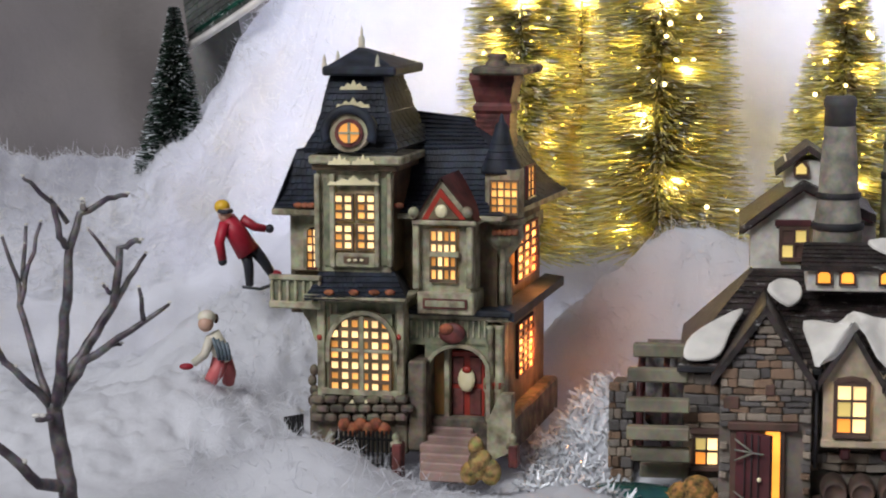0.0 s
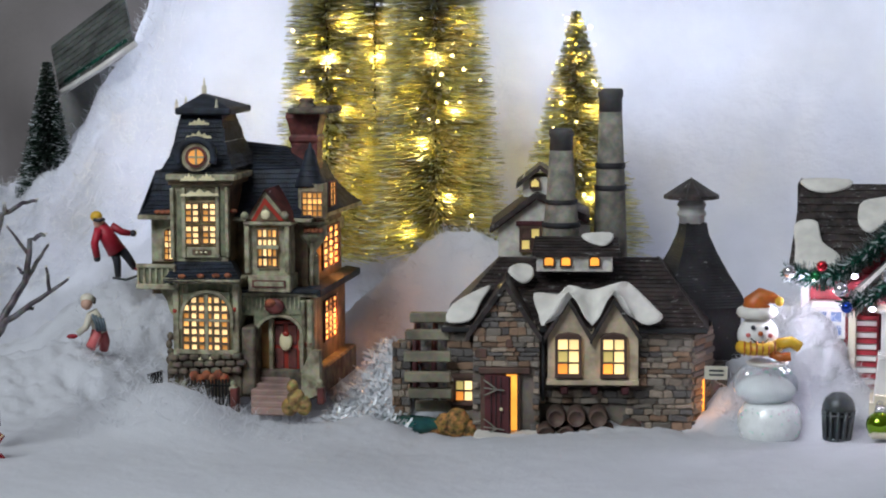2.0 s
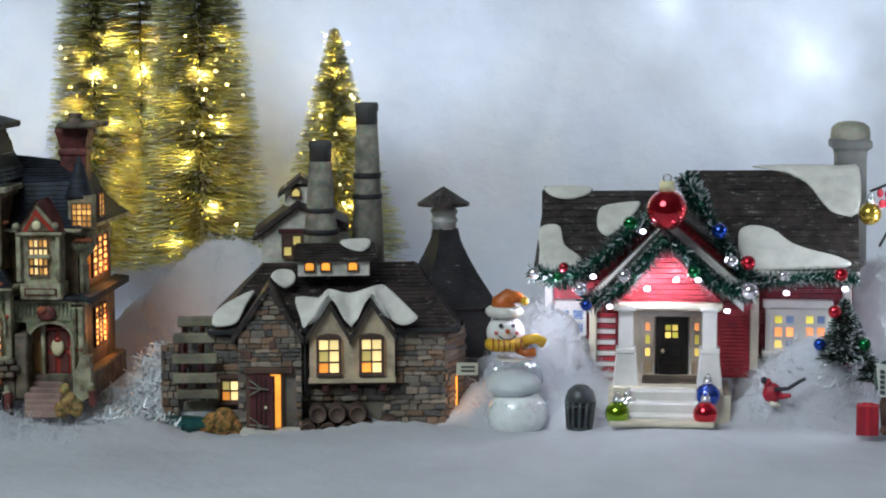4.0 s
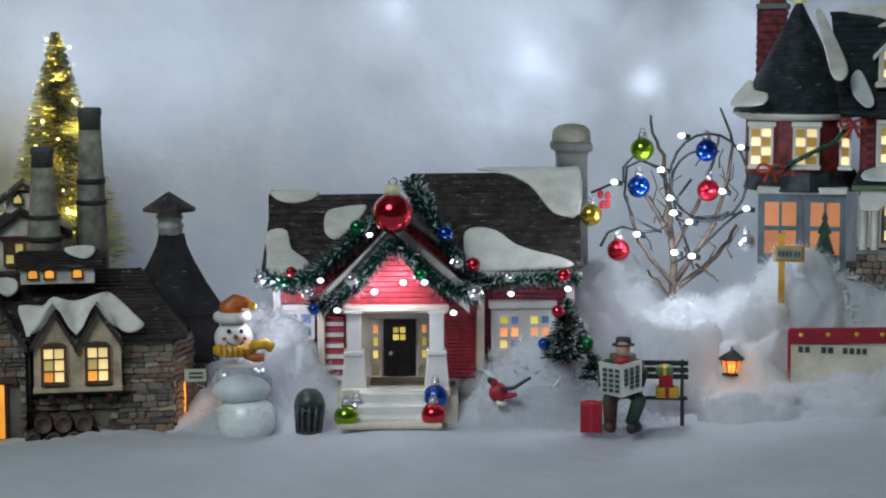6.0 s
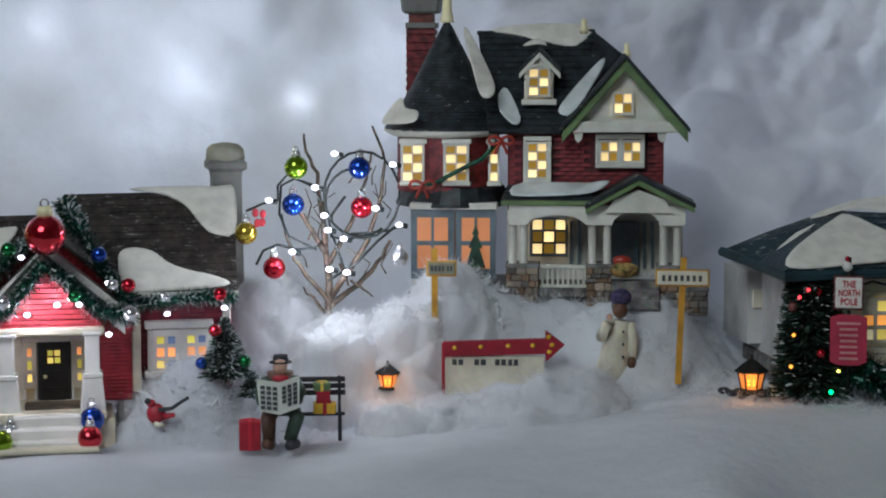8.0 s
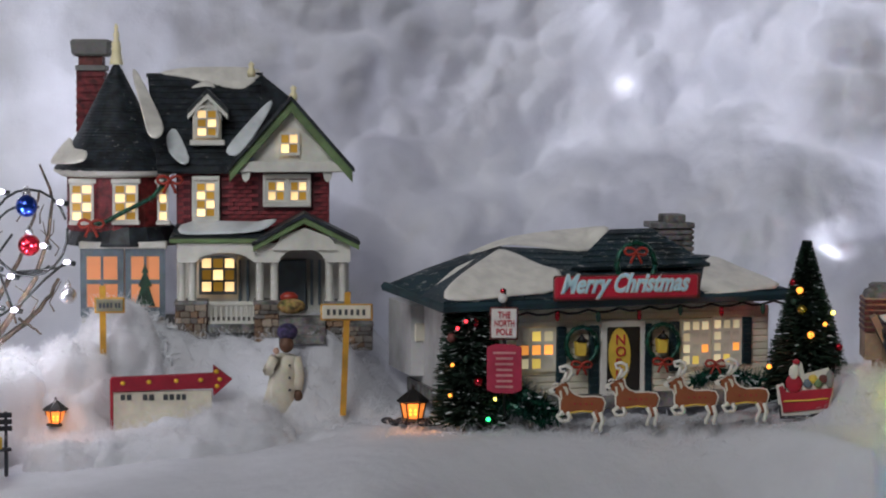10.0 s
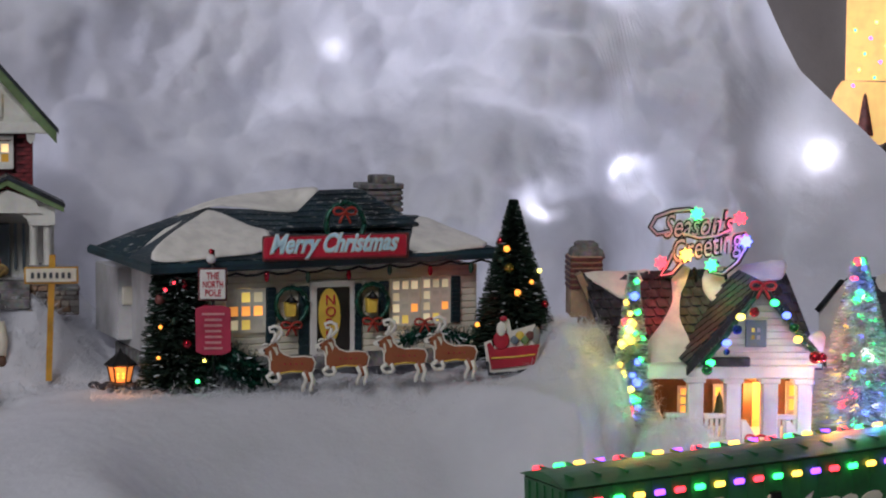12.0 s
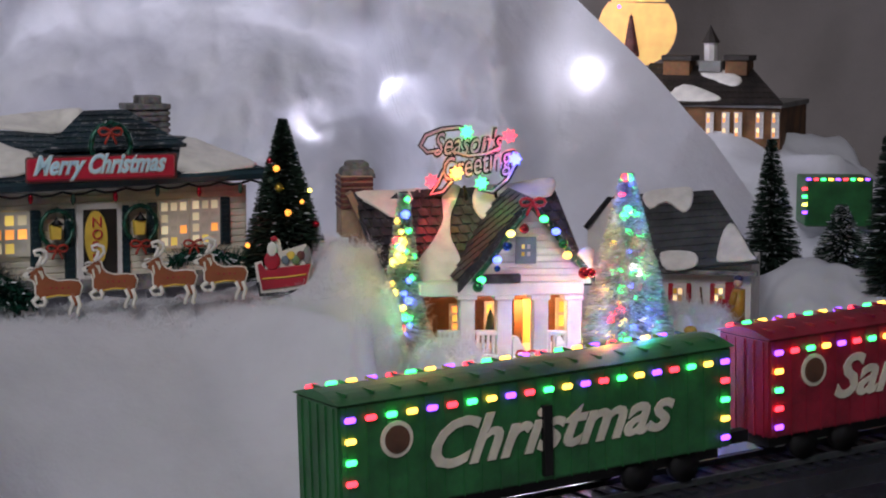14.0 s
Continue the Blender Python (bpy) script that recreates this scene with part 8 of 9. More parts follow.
def deer(u, v, s, n):
    """A flat painted cutout standing on its hind hooves at v."""
    K = Kit("reindeer_cutout", "flat painted reindeer cutout with white legs and antlers", "decoration", 11, u, v, 1.03, 0, "sleigh team")
    f = lambda x, y: (u + x * s, v + y * s)
    body = [f(*q) for q in ((-38, -76), (-30, -80), (-18, -89), (-12, -84), (-10, -74), (-2, -66), (12, -61), (34, -62), (48, -60), (52, -52), (48, -38), (44, -32), (28, -37), (8, -36), (-8, -33), (-20, -32), (-25, -40), (-25, -54), (-28, -64), (-36, -68))]
    rim = [f(*q) for q in ((-40, -78), (-31, -83), (-18, -92), (-9, -86), (-7, -75), (0, -68), (12, -63.5), (34, -64.5), (50, -62), (55, -52), (51, -37), (45, -29), (28, -34), (8, -33), (-8, -30), (-22, -29), (-28, -40), (-28, -54), (-31, -62), (-40, -65))]
    K.prism("backing", E_WHITE, rim, 0.4, 1.6)
    K.prism("body", E_BROWN, body, -0.6, 0.5)
    for pts, m in (([(-20, -36), (-31, -28), (-26, -20), (-17, -19)], E_WHITE), ([(-13, -36), (-9, -26), (-12, -20), (-20, -20)], E_WHITE), ([(32, -36), (38, -22), (32, -10), (31, -1)], E_WHITE), ([(44, -36), (49, -20), (45, -8), (46, -1)], E_WHITE), ([(36, -40), (42, -24), (41, -18)], E_BROWN)):
        K.tube("leg", m, [(*f(*q), 0.2) for q in pts], 4.8 * s, 6, r1=3.2 * s)
    K.prism("muzzle", E_WHITE, [f(-47, -74), f(-40, -79), f(-34, -74), f(-36, -68), f(-44, -69)], -0.9, 0.2)
    K.ball("nose", DARK, *f(-36, -74), -1.0, 2.2 * s, flat=(1, 0.3, 1), n=6)
    K.prism("ear_patch", IVORY, [f(-22, -80), f(-14, -80), f(-11, -70), f(-14, -64), f(-17, -72)], -0.9, -0.5)
    K.prism("chest_patch", IVORY, [f(-28, -72), f(-24, -74), f(-22, -58), f(-25, -54)], -0.9, -0.5)
    K.tube("antler", E_WHITE, [(*f(*q), 0.2) for q in ((-22, -87), (-13, -94), (-5, -103), (-7, -113), (-17, -117), (-27, -114), (-25, -107), (-17, -107))], 3.8 * s, 6, r1=3.0 * s)
    K.tube("antler", E_WHITE, [(*f(*q), -0.4) for q in ((-22, -88), (-17, -97), (-15, -106))], 4.2 * s, 6, r1=3 * s)
    K.tube("antler", E_WHITE, [(*f(*q), 0.2) for q in ((-28, -84), (-35, -86), (-40, -82))], 2.6 * s, 5, r1=2 * s)
    K.tube("belly_line", E_YELLOW, [(*f(-8, -34), -0.7), (*f(12, -37), -0.7), (*f(32, -36), -0.7)], 1.5 * s, 4)
    for i in range(4):
        K.ball("harness_stud", CRIMSON, *f(0 + i * 10, -50), -0.8, 1.8 * s, n=6)


def sleigh():
    K = Kit("sleigh_cutout", "flat painted red sleigh cutout with a bearded rider and sack", "decoration", 11, 1155, 730, 1.04, 0, "sleigh team")
    K.prism("backing", E_WHITE, [(1105, 672), (1118, 668), (1122, 684), (1136, 626), (1150, 632), (1154, 652), (1196, 640), (1206, 676), (1196, 718), (1112, 728)], 0.6, 1.8)
    K.prism("tub", CRIMSON, [(1110, 676), (1116, 672), (1124, 684), (1160, 680), (1204, 676), (1194, 712), (1118, 720)], -0.4, 0.8)
    K.tube("gold_line", E_YELLOW, [(1118, 700, -0.8), (1160, 698, -0.8), (1196, 694, -0.8)], 1.6, 4)
    K.tube("runner", DARK, [(1110, 706, -0.8), (1114, 728, -0.8), (1160, 726, -0.8), (1200, 718, -0.8)], 3, 5)
    K.ball("rider_coat", CRIMSON, 1136, 668, -0.8, 15, flat=(1, 0.15, 1.1))
    K.ball("rider_beard", E_WHITE, 1136, 648, -1.4, 9, flat=(1, 0.2, 1.4))
    K.ball("rider_cap", CRIMSON, 1140, 630, -1.4, 6, flat=(1.1, 0.2, 0.8))
    for i, m in enumerate((D_BLUE, E_YELLOW, D_GREEN, A_BRICK)):
        K.ball("toy", m, 1160 + i * 9, 668 - (i % 2) * 8, -0.9, 8, flat=(1, 0.2, 1), n=8)
    K.ball("sack", C_GREY, 1198, 660, -0.6, 10, flat=(0.8, 0.2, 1.6), n=10)


skier()
snow_girl()
snowman()
trash_can()
bench()
reading_man()
coat_figure()
gift(5, 1418, 690, 1460, 709, 1.028, YELLOW, CRIMSON, "yellow gift box with red ribbon on the bench")
gift(5, 1424, 667, 1450, 690, 1.03, CRIMSON, CRIMSON, "red gift box stacked on the bench")
gift(5, 1419, 653, 1451, 667, 1.03, D_GREEN, E_YELLOW, "flat green gift box topping the bench stack")
gift(5, 1282, 716, 1322, 768, 1.018, CRIMSON, mat("scarlet_ribbon", (0.55, 0.02, 0.04), 0.4), "tall red gift bag standing in snow by the bench")
lantern(7.5, 860, 670, 1.075, 0.75, "small black lantern glowing orange in the snow")
lantern(11, 466, 738, 1.05, 0.95, "black iron lantern glowing orange beside dark rocks")
post_sign(8.5, 605, 488, 607, 660, 1.09, 594, 512, 641, 534, "wooden street sign on an ochre post", [(0.1, 0.2), (0.24, 0.34), (0.38, 0.48), (0.52, 0.6), (0.7, 0.78), (0.82, 0.9)], B_SLAT, INK)
post_sign(11, 349, 512, 341, 716, 1.075, 303, 536, 391, 560, "white street sign on a leaning ochre post", [(0.1, 0.16), (0.22, 0.28), (0.34, 0.4), (0.46, 0.52), (0.58, 0.64), (0.7, 0.76), (0.82, 0.88)], IVORY, INK)
arrow_sign()
pole_sign()
for i, (u, v, s) in enumerate(((753, 757, 1.0), (850, 746, 0.96), (953, 742, 0.96), (1042, 737, 0.95))):
    deer(u, v, s, i)
sleigh()

# ---- red bird ornament in the drift ----
g = Figure(5, 1140, 716, 1.035)
g.ball(CRIMSON, 1136, 694, 0, 17, (1, 0.8, 1.1))
g.ball(CRIMSON, 1128, 676, -1, 8)
g.ball(DARK, 1122, 672, -2, 6)
g.limb(DARK, [(1140, 688, -4), (1164, 686, -4), (1180, 676, -3), (1194, 668, -2)], 4, 3)
g.limb(CRIMSON, [(1150, 700, -3), (1168, 698, -5)], 6, 4)
g.limb(IVORY, [(1132, 712, -3), (1150, 716, -3)], 5, 4)
g.done("bird_ornament", "small red bird ornament half buried in snow", "ornament")


# ---- bare trees ----
def bare_tree(label, t, u, v, r, branches, material, tips=True):
    """branches: rows of (u, v, depth) points with a thickness at each end."""
    K = Kit("bare_tree", label, "tree", t, u, v, r)
    rb = random.Random(3)
    for i, (pts, r0, r1) in enumerate(branches):
        fine = []
        for p, q in zip(pts, pts[1:]):
            for s in (0, 0.33, 0.66):
                j = 0 if s == 0 and p is pts[0] else 2.2
                fine.append((p[0] + (q[0] - p[0]) * s + rb.uniform(-j, j), p[1] + (q[1] - p[1]) * s + rb.uniform(-j, j), p[2] + (q[2] - p[2]) * s))
        fine.append(pts[-1])
        K.tube("trunk" if i == 0 else "branch", material, fine, r0, 8, r1=r1)
        if tips and i:
            for p in (fine[len(fine) // 2], fine[-1]):
                K.ball("snow_clump", SNOWPAINT, p[0], p[1] - r1, p[2], r1 * 1.2, flat=(1.2, 1, 0.6), n=6)
    return K


bare_tree("bare black branched tree with snow on its twigs", 0, 118, 880, 1.0, [
    ([(122, 890, 0), (118, 840, 0), (104, 790, 0), (98, 740, 0), (92, 712, 0)], 17, 14),
    ([(96, 730, 0), (108, 660, -4), (112, 590, -6), (120, 500, -8), (122, 440, -8), (140, 380, -6), (190, 352, -4), (226, 346, -2)], 12, 4),
    ([(122, 440, -8), (106, 420, -10), (92, 360, -12), (60, 330, -14), (40, 314, -14)], 7, 3),
    ([(150, 372, -6), (146, 356, -6)], 7, 4),
    ([(120, 395, -8), (90, 352, -9)], 5, 3),
    ([(100, 716, 0), (130, 650, 6), (170, 590, 10), (200, 540, 12), (214, 440, 12), (240, 426, 12), (250, 428, 12)], 12, 4),
    ([(200, 540, 12), (230, 492, 14), (258, 450, 16)], 7, 3),
    ([(206, 470, 12), (156, 406, 10)], 5, 2.5),
    ([(196, 520, 12), (182, 505, 12)], 5, 3),
    ([(110, 700, 0), (150, 640, -6), (210, 600, -10), (270, 560, -12), (300, 538, -12)], 10, 3),
    ([(254, 566, -12), (246, 510, -12)], 5, 3),
    ([(190, 610, -9), (216, 610, -9)], 6, 3),
    ([(92, 720, 0), (50, 680, -6), (10, 640, -10), (-40, 560, -12)], 9, 5),
    ([(88, 716, 0), (64, 640, 6), (36, 540, 10), (30, 490, 12), (4, 420, 12)], 8, 3),
    ([(36, 540, 10), (52, 470, 12), (72, 394, 12)], 5, 3),
    ([(40, 500, 12), (46, 400, 14)], 5, 3),
    ([(112, 860, 0), (70, 858, -8), (20, 810, -14), (-30, 770, -16)], 12, 8),
    ([(92, 740, -4), (64, 742, -6)], 8, 6)], BARK)

DARKWIRE = mat("black_flex", (0.012, 0.016, 0.016), 0.4)
TWIGS = mat("brown_twig", (0.10, 0.070, 0.050), 0.6, vary=0.3, scale=200)
O = bare_tree("bare wire tree hung with baubles and white string lights", 6.5, 1063, 560, 1.105, [
    ([(1064, 575, 0), (1062, 520, 0), (1058, 450, 0), (1052, 380, 0), (1050, 330, 0)], 8, 4),
    ([(1056, 400, 0), (1046, 330, 4), (1042, 280, 6), (1022, 240, 6), (1020, 208, 6)], 5, 2),
    ([(1056, 420, 0), (1030, 380, -4), (1012, 350, -6)], 6, 4),
    ([(1062, 510, 0), (1030, 470, -6), (1000, 430, -8), (985, 390, -8), (978, 350, -8)], 5, 2),
    ([(1064, 500, 0), (1100, 450, -4), (1130, 400, -6), (1150, 340, -6), (1165, 260, -6), (1142, 195, -6)], 6, 2),
    ([(1064, 515, 0), (1110, 480, 4), (1150, 440, 8), (1172, 400, 8)], 6, 3),
    ([(1062, 440, 0), (1090, 390, 4), (1110, 350, 6), (1130, 290, 6), (1140, 240, 6)], 5, 2),
    ([(1100, 470, 0), (1126, 490, -4), (1140, 500, -6)], 3, 1.5),
    ([(1080, 440, -4), (1096, 480, -6)], 3, 2),
    ([(1062, 540, 0), (1040, 510, 6), (1015, 480, 8)], 4, 2)], TWIGS, tips=False)
for i in range(12):
    rt = random.Random(100 + i)
    u, v, q = 1000 + rt.random() * 170, 250 + rt.random() * 240, rt.uniform(-8, 10)
    O.tube("twig", TWIGS, [(u, v, q), (u + rt.uniform(-16, 16), v - rt.uniform(10, 30), q), (u + rt.uniform(-30, 30), v - rt.uniform(30, 60), q)], 1.6, 4, r1=0.8)
flex = [(932, 440, -10), (945, 415, -10), (970, 405, -10), (1005, 414, -10), (1035, 412, -10), (1050, 400, -8)]
flex2 = [(915, 345, -10), (945, 332, -10), (972, 326, -10), (972, 300, -10), (990, 280, -8), (1030, 300, -10), (1050, 330, -10)]
ring = [(1122 + 68 * math.cos(a), 318 - 78 * math.sin(a), -12) for a in [0.3 + i * 0.32 for i in range(20)]]
ring2 = [(1118 + 62 * math.cos(a), 330 - 62 * math.sin(a), -9) for a in [1.2 + i * 0.3 for i in range(15)]]
loop = [(1040, 415, -10), (990, 390, -12), (974, 350, -12), (978, 300, -10), (1002, 288, -10), (1036, 300, -8)]
droop = [(1092, 320, -10), (1062, 360, -10), (1066, 392, -12), (1100, 400, -12), (1112, 388, -10)]
cross = [(1060, 470, -10), (1110, 440, -10), (1150, 400, -8), (1180, 376, -8)]
for f in (ring2, loop, droop, cross, flex, flex2, ring, [(1092, 388, -10), (1130, 386, -10), (1170, 382, -10), (1190, 374, -8)], [(1050, 360, -10), (1070, 395, -10), (1092, 460, -10)]):
    O.tube("light_flex", DARKWIRE, f, 2.4, 6)
for u, v, c, s in ((1005, 268, "green", 21), (1118, 270, "blue", 20), (999, 334, "blue", 20), (1121, 340, "red", 20), (964, 446, "red", 20), (915, 384, "gold", 20), (1188, 432, "silver", 16)):
    bauble(6.5, u, v, 1.092, s, c, where="hanging on the bare wire tree", group="baubles on the wire tree")
for u, v in ((1074, 244), (1178, 264), (1038, 304), (956, 326), (1146, 342), (1188, 372), (996, 418), (1054, 354), (1088, 396), (1093, 456), (1060, 380), (1062, 450)):
    light_bulb(6.5, u, v, 1.086, 5.2)
    O.tube("socket", DARKWIRE, [(u + 4, v + 1, -14), (u + 14, v + 3, -13)], 5, 8)
for du, dv in ((-6, -8), (7, -6), (-3, 10), (6, 9)):
    O.ball("red_ribbon", CRIMSON, 938 + du, 356 + dv, -10, 6, flat=(1, 0.4, 1.3))
for u, v in ((1038, 320), (1150, 350), (1000, 410), (1090, 440), (1062, 470)):
    lamp("string_glow", "POINT", reach(6.5, u, v, 1.075), 0.045, (0.86, 0.86, 1.0), 0.0018)

# ---- striped foil gift at the foot of the bare tree ----
K = Kit("foil_bow", "red and white striped foil bow with gold cord", "decoration", 1.5, 40, 880, 0.99)
FOIL = mat("red_foil_ribbon", (0.45, 0.01, 0.03), 0.22, metal=0.6, vary=0.2)
for i in range(11):  # stiff ribbon loops fanned out of a knot
    a, far = 0.30 + i * 0.17, (120, 150, 132, 118, 160, 140, 125, 150, 135, 120, 140)[i]
    c, s2 = math.cos(a), math.sin(a)
    for j in range(4):
        m = FOIL if (i + j) % 2 else C_WHITE
        f0, f1 = 0.1 + j * 0.225, 0.1 + (j + 1) * 0.225
        w0, w1 = 6 + 11 * f0, 6 + 11 * f1
        pts = [(-14 + far * f0 * c + w0 * s2, 906 - far * f0 * s2 + w0 * c), (-14 + far * f1 * c + w1 * s2, 906 - far * f1 * s2 + w1 * c), (-14 + far * f1 * c - w1 * s2, 906 - far * f1 * s2 - w1 * c), (-14 + far * f0 * c - w0 * s2, 906 - far * f0 * s2 - w0 * c)]
        K.prism("ribbon_loop", m, pts, -8 - i * 1.3, -7.4 - i * 1.3)
    K.tube("gold_edge", A_GOLD, [(-14 + far * 0.2 * c, 906 - far * 0.2 * s2, -8.6 - i * 1.3), (-14 + far * c + 12 * s2, 906 - far * s2 + 12 * c, -8.6 - i * 1.3)], 1.4, 4)
K.tube("gold_cord", A_GOLD, [(4, 850, -20), (30, 820, -22), (52, 800, -22), (60, 790, -20)], 3)
K.tube("gold_cord", A_GOLD, [(10, 836, -20), (40, 834, -24), (70, 842, -20)], 2.4)

# ---- sign over the white house ----
K = Kit("greeting_sign", "black and white lettered greeting sign with coloured star bulbs", "sign", 14, 835, 335, 1.10)
BLACKSIGN = mat("sign_black", (0.015, 0.015, 0.018), 0.4)
ROSE = mat("sign_rose", (0.66, 0.42, 0.46), 0.5)
for dz, m, fat in ((0.0, ROSE, 0.0), (0.8, BLACKSIGN, 0.055), (1.4, C_WHITE, 0.085)):
    letters(K, "lettering", "Season's", 766, 276, dz, 42, m, 0.35, shear=0.42, fat=fat, width=126, lean=-0.07)
    letters(K, "lettering", "Greetings", 782, 322, dz, 42, m, 0.35, shear=0.42, fat=fat, width=142, lean=-0.22)
for pts in ([(778, 266), (756, 270), (744, 258), (754, 240), (782, 229), (812, 226), (830, 232)], [(800, 268), (830, 276), (862, 272), (884, 262)], [(786, 300), (774, 326), (762, 344), (784, 340), (800, 320)], [(862, 316), (850, 336), (872, 340), (898, 318), (914, 288)]):
    K.tube("flourish", BLACKSIGN, [(*q, 1.0) for q in pts], 5.5, 6)
    K.tube("flourish", ROSE, [(*q, -0.6) for q in pts], 2.4, 6)
K.tube("support", A_IRON, [(822, 330, 2), (826, 360, 10)], 3)
K.tube("support", A_IRON, [(876, 330, 2), (878, 352, 10)], 3)
for u, v, c in ((902, 241, "red"), (808, 307, "amber"), (764, 321, "red"), (852, 325, "green"), (912, 282, "blue"), (826, 234, "green")):
    star = []
    for i in range(14):
        rr = 13 if i % 2 == 0 else 8
        star.append((u + rr * math.cos(i * 0.4488), v - rr * math.sin(i * 0.4488)))
    K.prism("star_bulb", LED[c], star, -4, -1)
    lamp("star_light", "POINT", reach(14, u, v + 14, 1.09), {"green": 0.002, "red": 0.014, "blue": 0.012}.get(c, 0.008), COLOURS[c], 0.0018)

# ---- string of bulbs along the gable ----
for i, (u, v, c) in enumerate(((852, 496, "green"), (880, 460, "blue"), (904, 414, "lemon"), (963, 388, "green"), (984, 410, "blue"), (1004, 452, "amber"))):
    light_bulb(14, u, v, 1.034, 7, LED[c], "gable_bulb", f"{c} string bulb glowing on the gable garland", group="gable bulbs")
for u, v, c, s in ((898, 436, "blue", 9), (846, 508, "forest", 10), (928, 405, "red", 9), (997, 432, "forest", 9), (1034, 483, "red", 11), (1046, 483, "red", 9), (880, 476, "blue", 6)):
    bauble(14, u, v, 1.032, s, c, cap=False, where="on the gable garland", group="gable baubles")

# ---- glowing ornaments beside the steps ----
for u, v, s, m, lab in ((904, 676, 13, "white", "white"), (910, 720, 13, "magenta", "purple"), (914, 800, 16, "white", "white"), (1026, 658, 15, "white", "white"), (1021, 702, 14, "magenta", "purple"), (1019, 740, 13, "white", "white"), (1012, 786, 15, "white", "white"), (930, 832, 12, "white", "white")):
    light_bulb(14, u, v, 1.006, s, LED[m], "glow_ornament", f"round {lab} light ornament glowing in the snow", group="glowing ornaments")
    lamp("ornament_light", "POINT", reach(14, u, v - s - 3, 1.0), 0.012, (0.85, 0.62, 1.0) if m == "magenta" else (0.9, 0.86, 1.0), 0.0018)

# ---- fence with a striped climber ----
K = Kit("plank_fence", "short tan plank fence leaning on the snow bank", "fence", 14, 780, 800, 1.01, -28)
TAN = mat("tan_plank", (0.22, 0.16, 0.09), 0.7, vary=0.25)
PALE = mat("pale_batten", (0.46, 0.36, 0.20), 0.6, vary=0.15)
for i in range(5):
    K.prism("plank", TAN, [(710 + i * 28, 742 - i * 15), (736 + i * 28, 728 - i * 15), (736 + i * 28, 800 - i * 15), (710 + i * 28, 814 - i * 15)], 0, 2)
for u, v in ((728, 732), (812, 690)):
    K.box("post", PALE, u - 6, v, u + 7, v + 90, -3, 0, 0.4)
for dv in (16, 62):
    K.tube("rail", PALE, [(712, 744 + dv, -2), (850, 670 + dv, -2)], 5, 4)
g = Figure(14, 770, 780, 1.0)
g.limb(DARK, [(752, 728, -4), (768, 742, -4), (782, 754, -4)], 15, 18, 12)
for i in range(4):
    g.limb(STRIPE, [(752 + i * 9, 744 + i * 2 - 14, -9), (760 + i * 8, 750 + i * 2 - 10, -10), (764 + i * 8, 760 + i * 2, -9)], 2.6, 2.6, 6)
g.limb(DARK, [(750, 732, -4), (732, 722, -5), (720, 704, -5)], 8, 6)
g.ball(BROWN, 780, 728, -4, 11)
g.limb(DARK, [(778, 756, -4), (770, 776, -6), (790, 782, -7)], 10, 8)
g.limb(DARK, [(786, 756, -4), (806, 766, -5), (800, 782, -5)], 9, 7)
g.done("climber_figurine", "small painted figurine in striped shirt climbing the fence", "figurine")
g = Figure(14, 850, 745, 1.0)
g.limb(GREYMETAL, [(846, 690, 0), (852, 712, -2), (858, 740, -2)], 9, 7)
g.ball(GREYMETAL, 844, 684, 0, 9)
g.limb(STRIPE, [(842, 700, -4), (850, 716, -5)], 5, 5)
g.done("fence_ornament", "small grey ornament leaning at the fence end", "ornament")

# ---- goods wagons and their track ----
LINE = Matrix.Translation((0.4148, 0.7457, 0.0520)) @ Matrix.Rotation(radians(2.0), 4, "Z") @ Matrix.Rotation(radians(-2.07), 4, "Y")
ROW = ("violet", "red", "green", "amber")
WL, WW, WT, WB = 0.2176, 0.038, 0.0068, -0.0425  # length, width, roof edge and floor of a wagon
REDPAINT = mat("wagon_red", (0.26, 0.012, 0.03), 0.4, vary=0.15)


def bar(bm, *b, bevel=0.0):
    box(bm, *b)
    if bevel:
        bmesh.ops.bevel(bm, geom=bm.edges[:], offset=bevel, segments=2, affect="EDGES")
    return bm


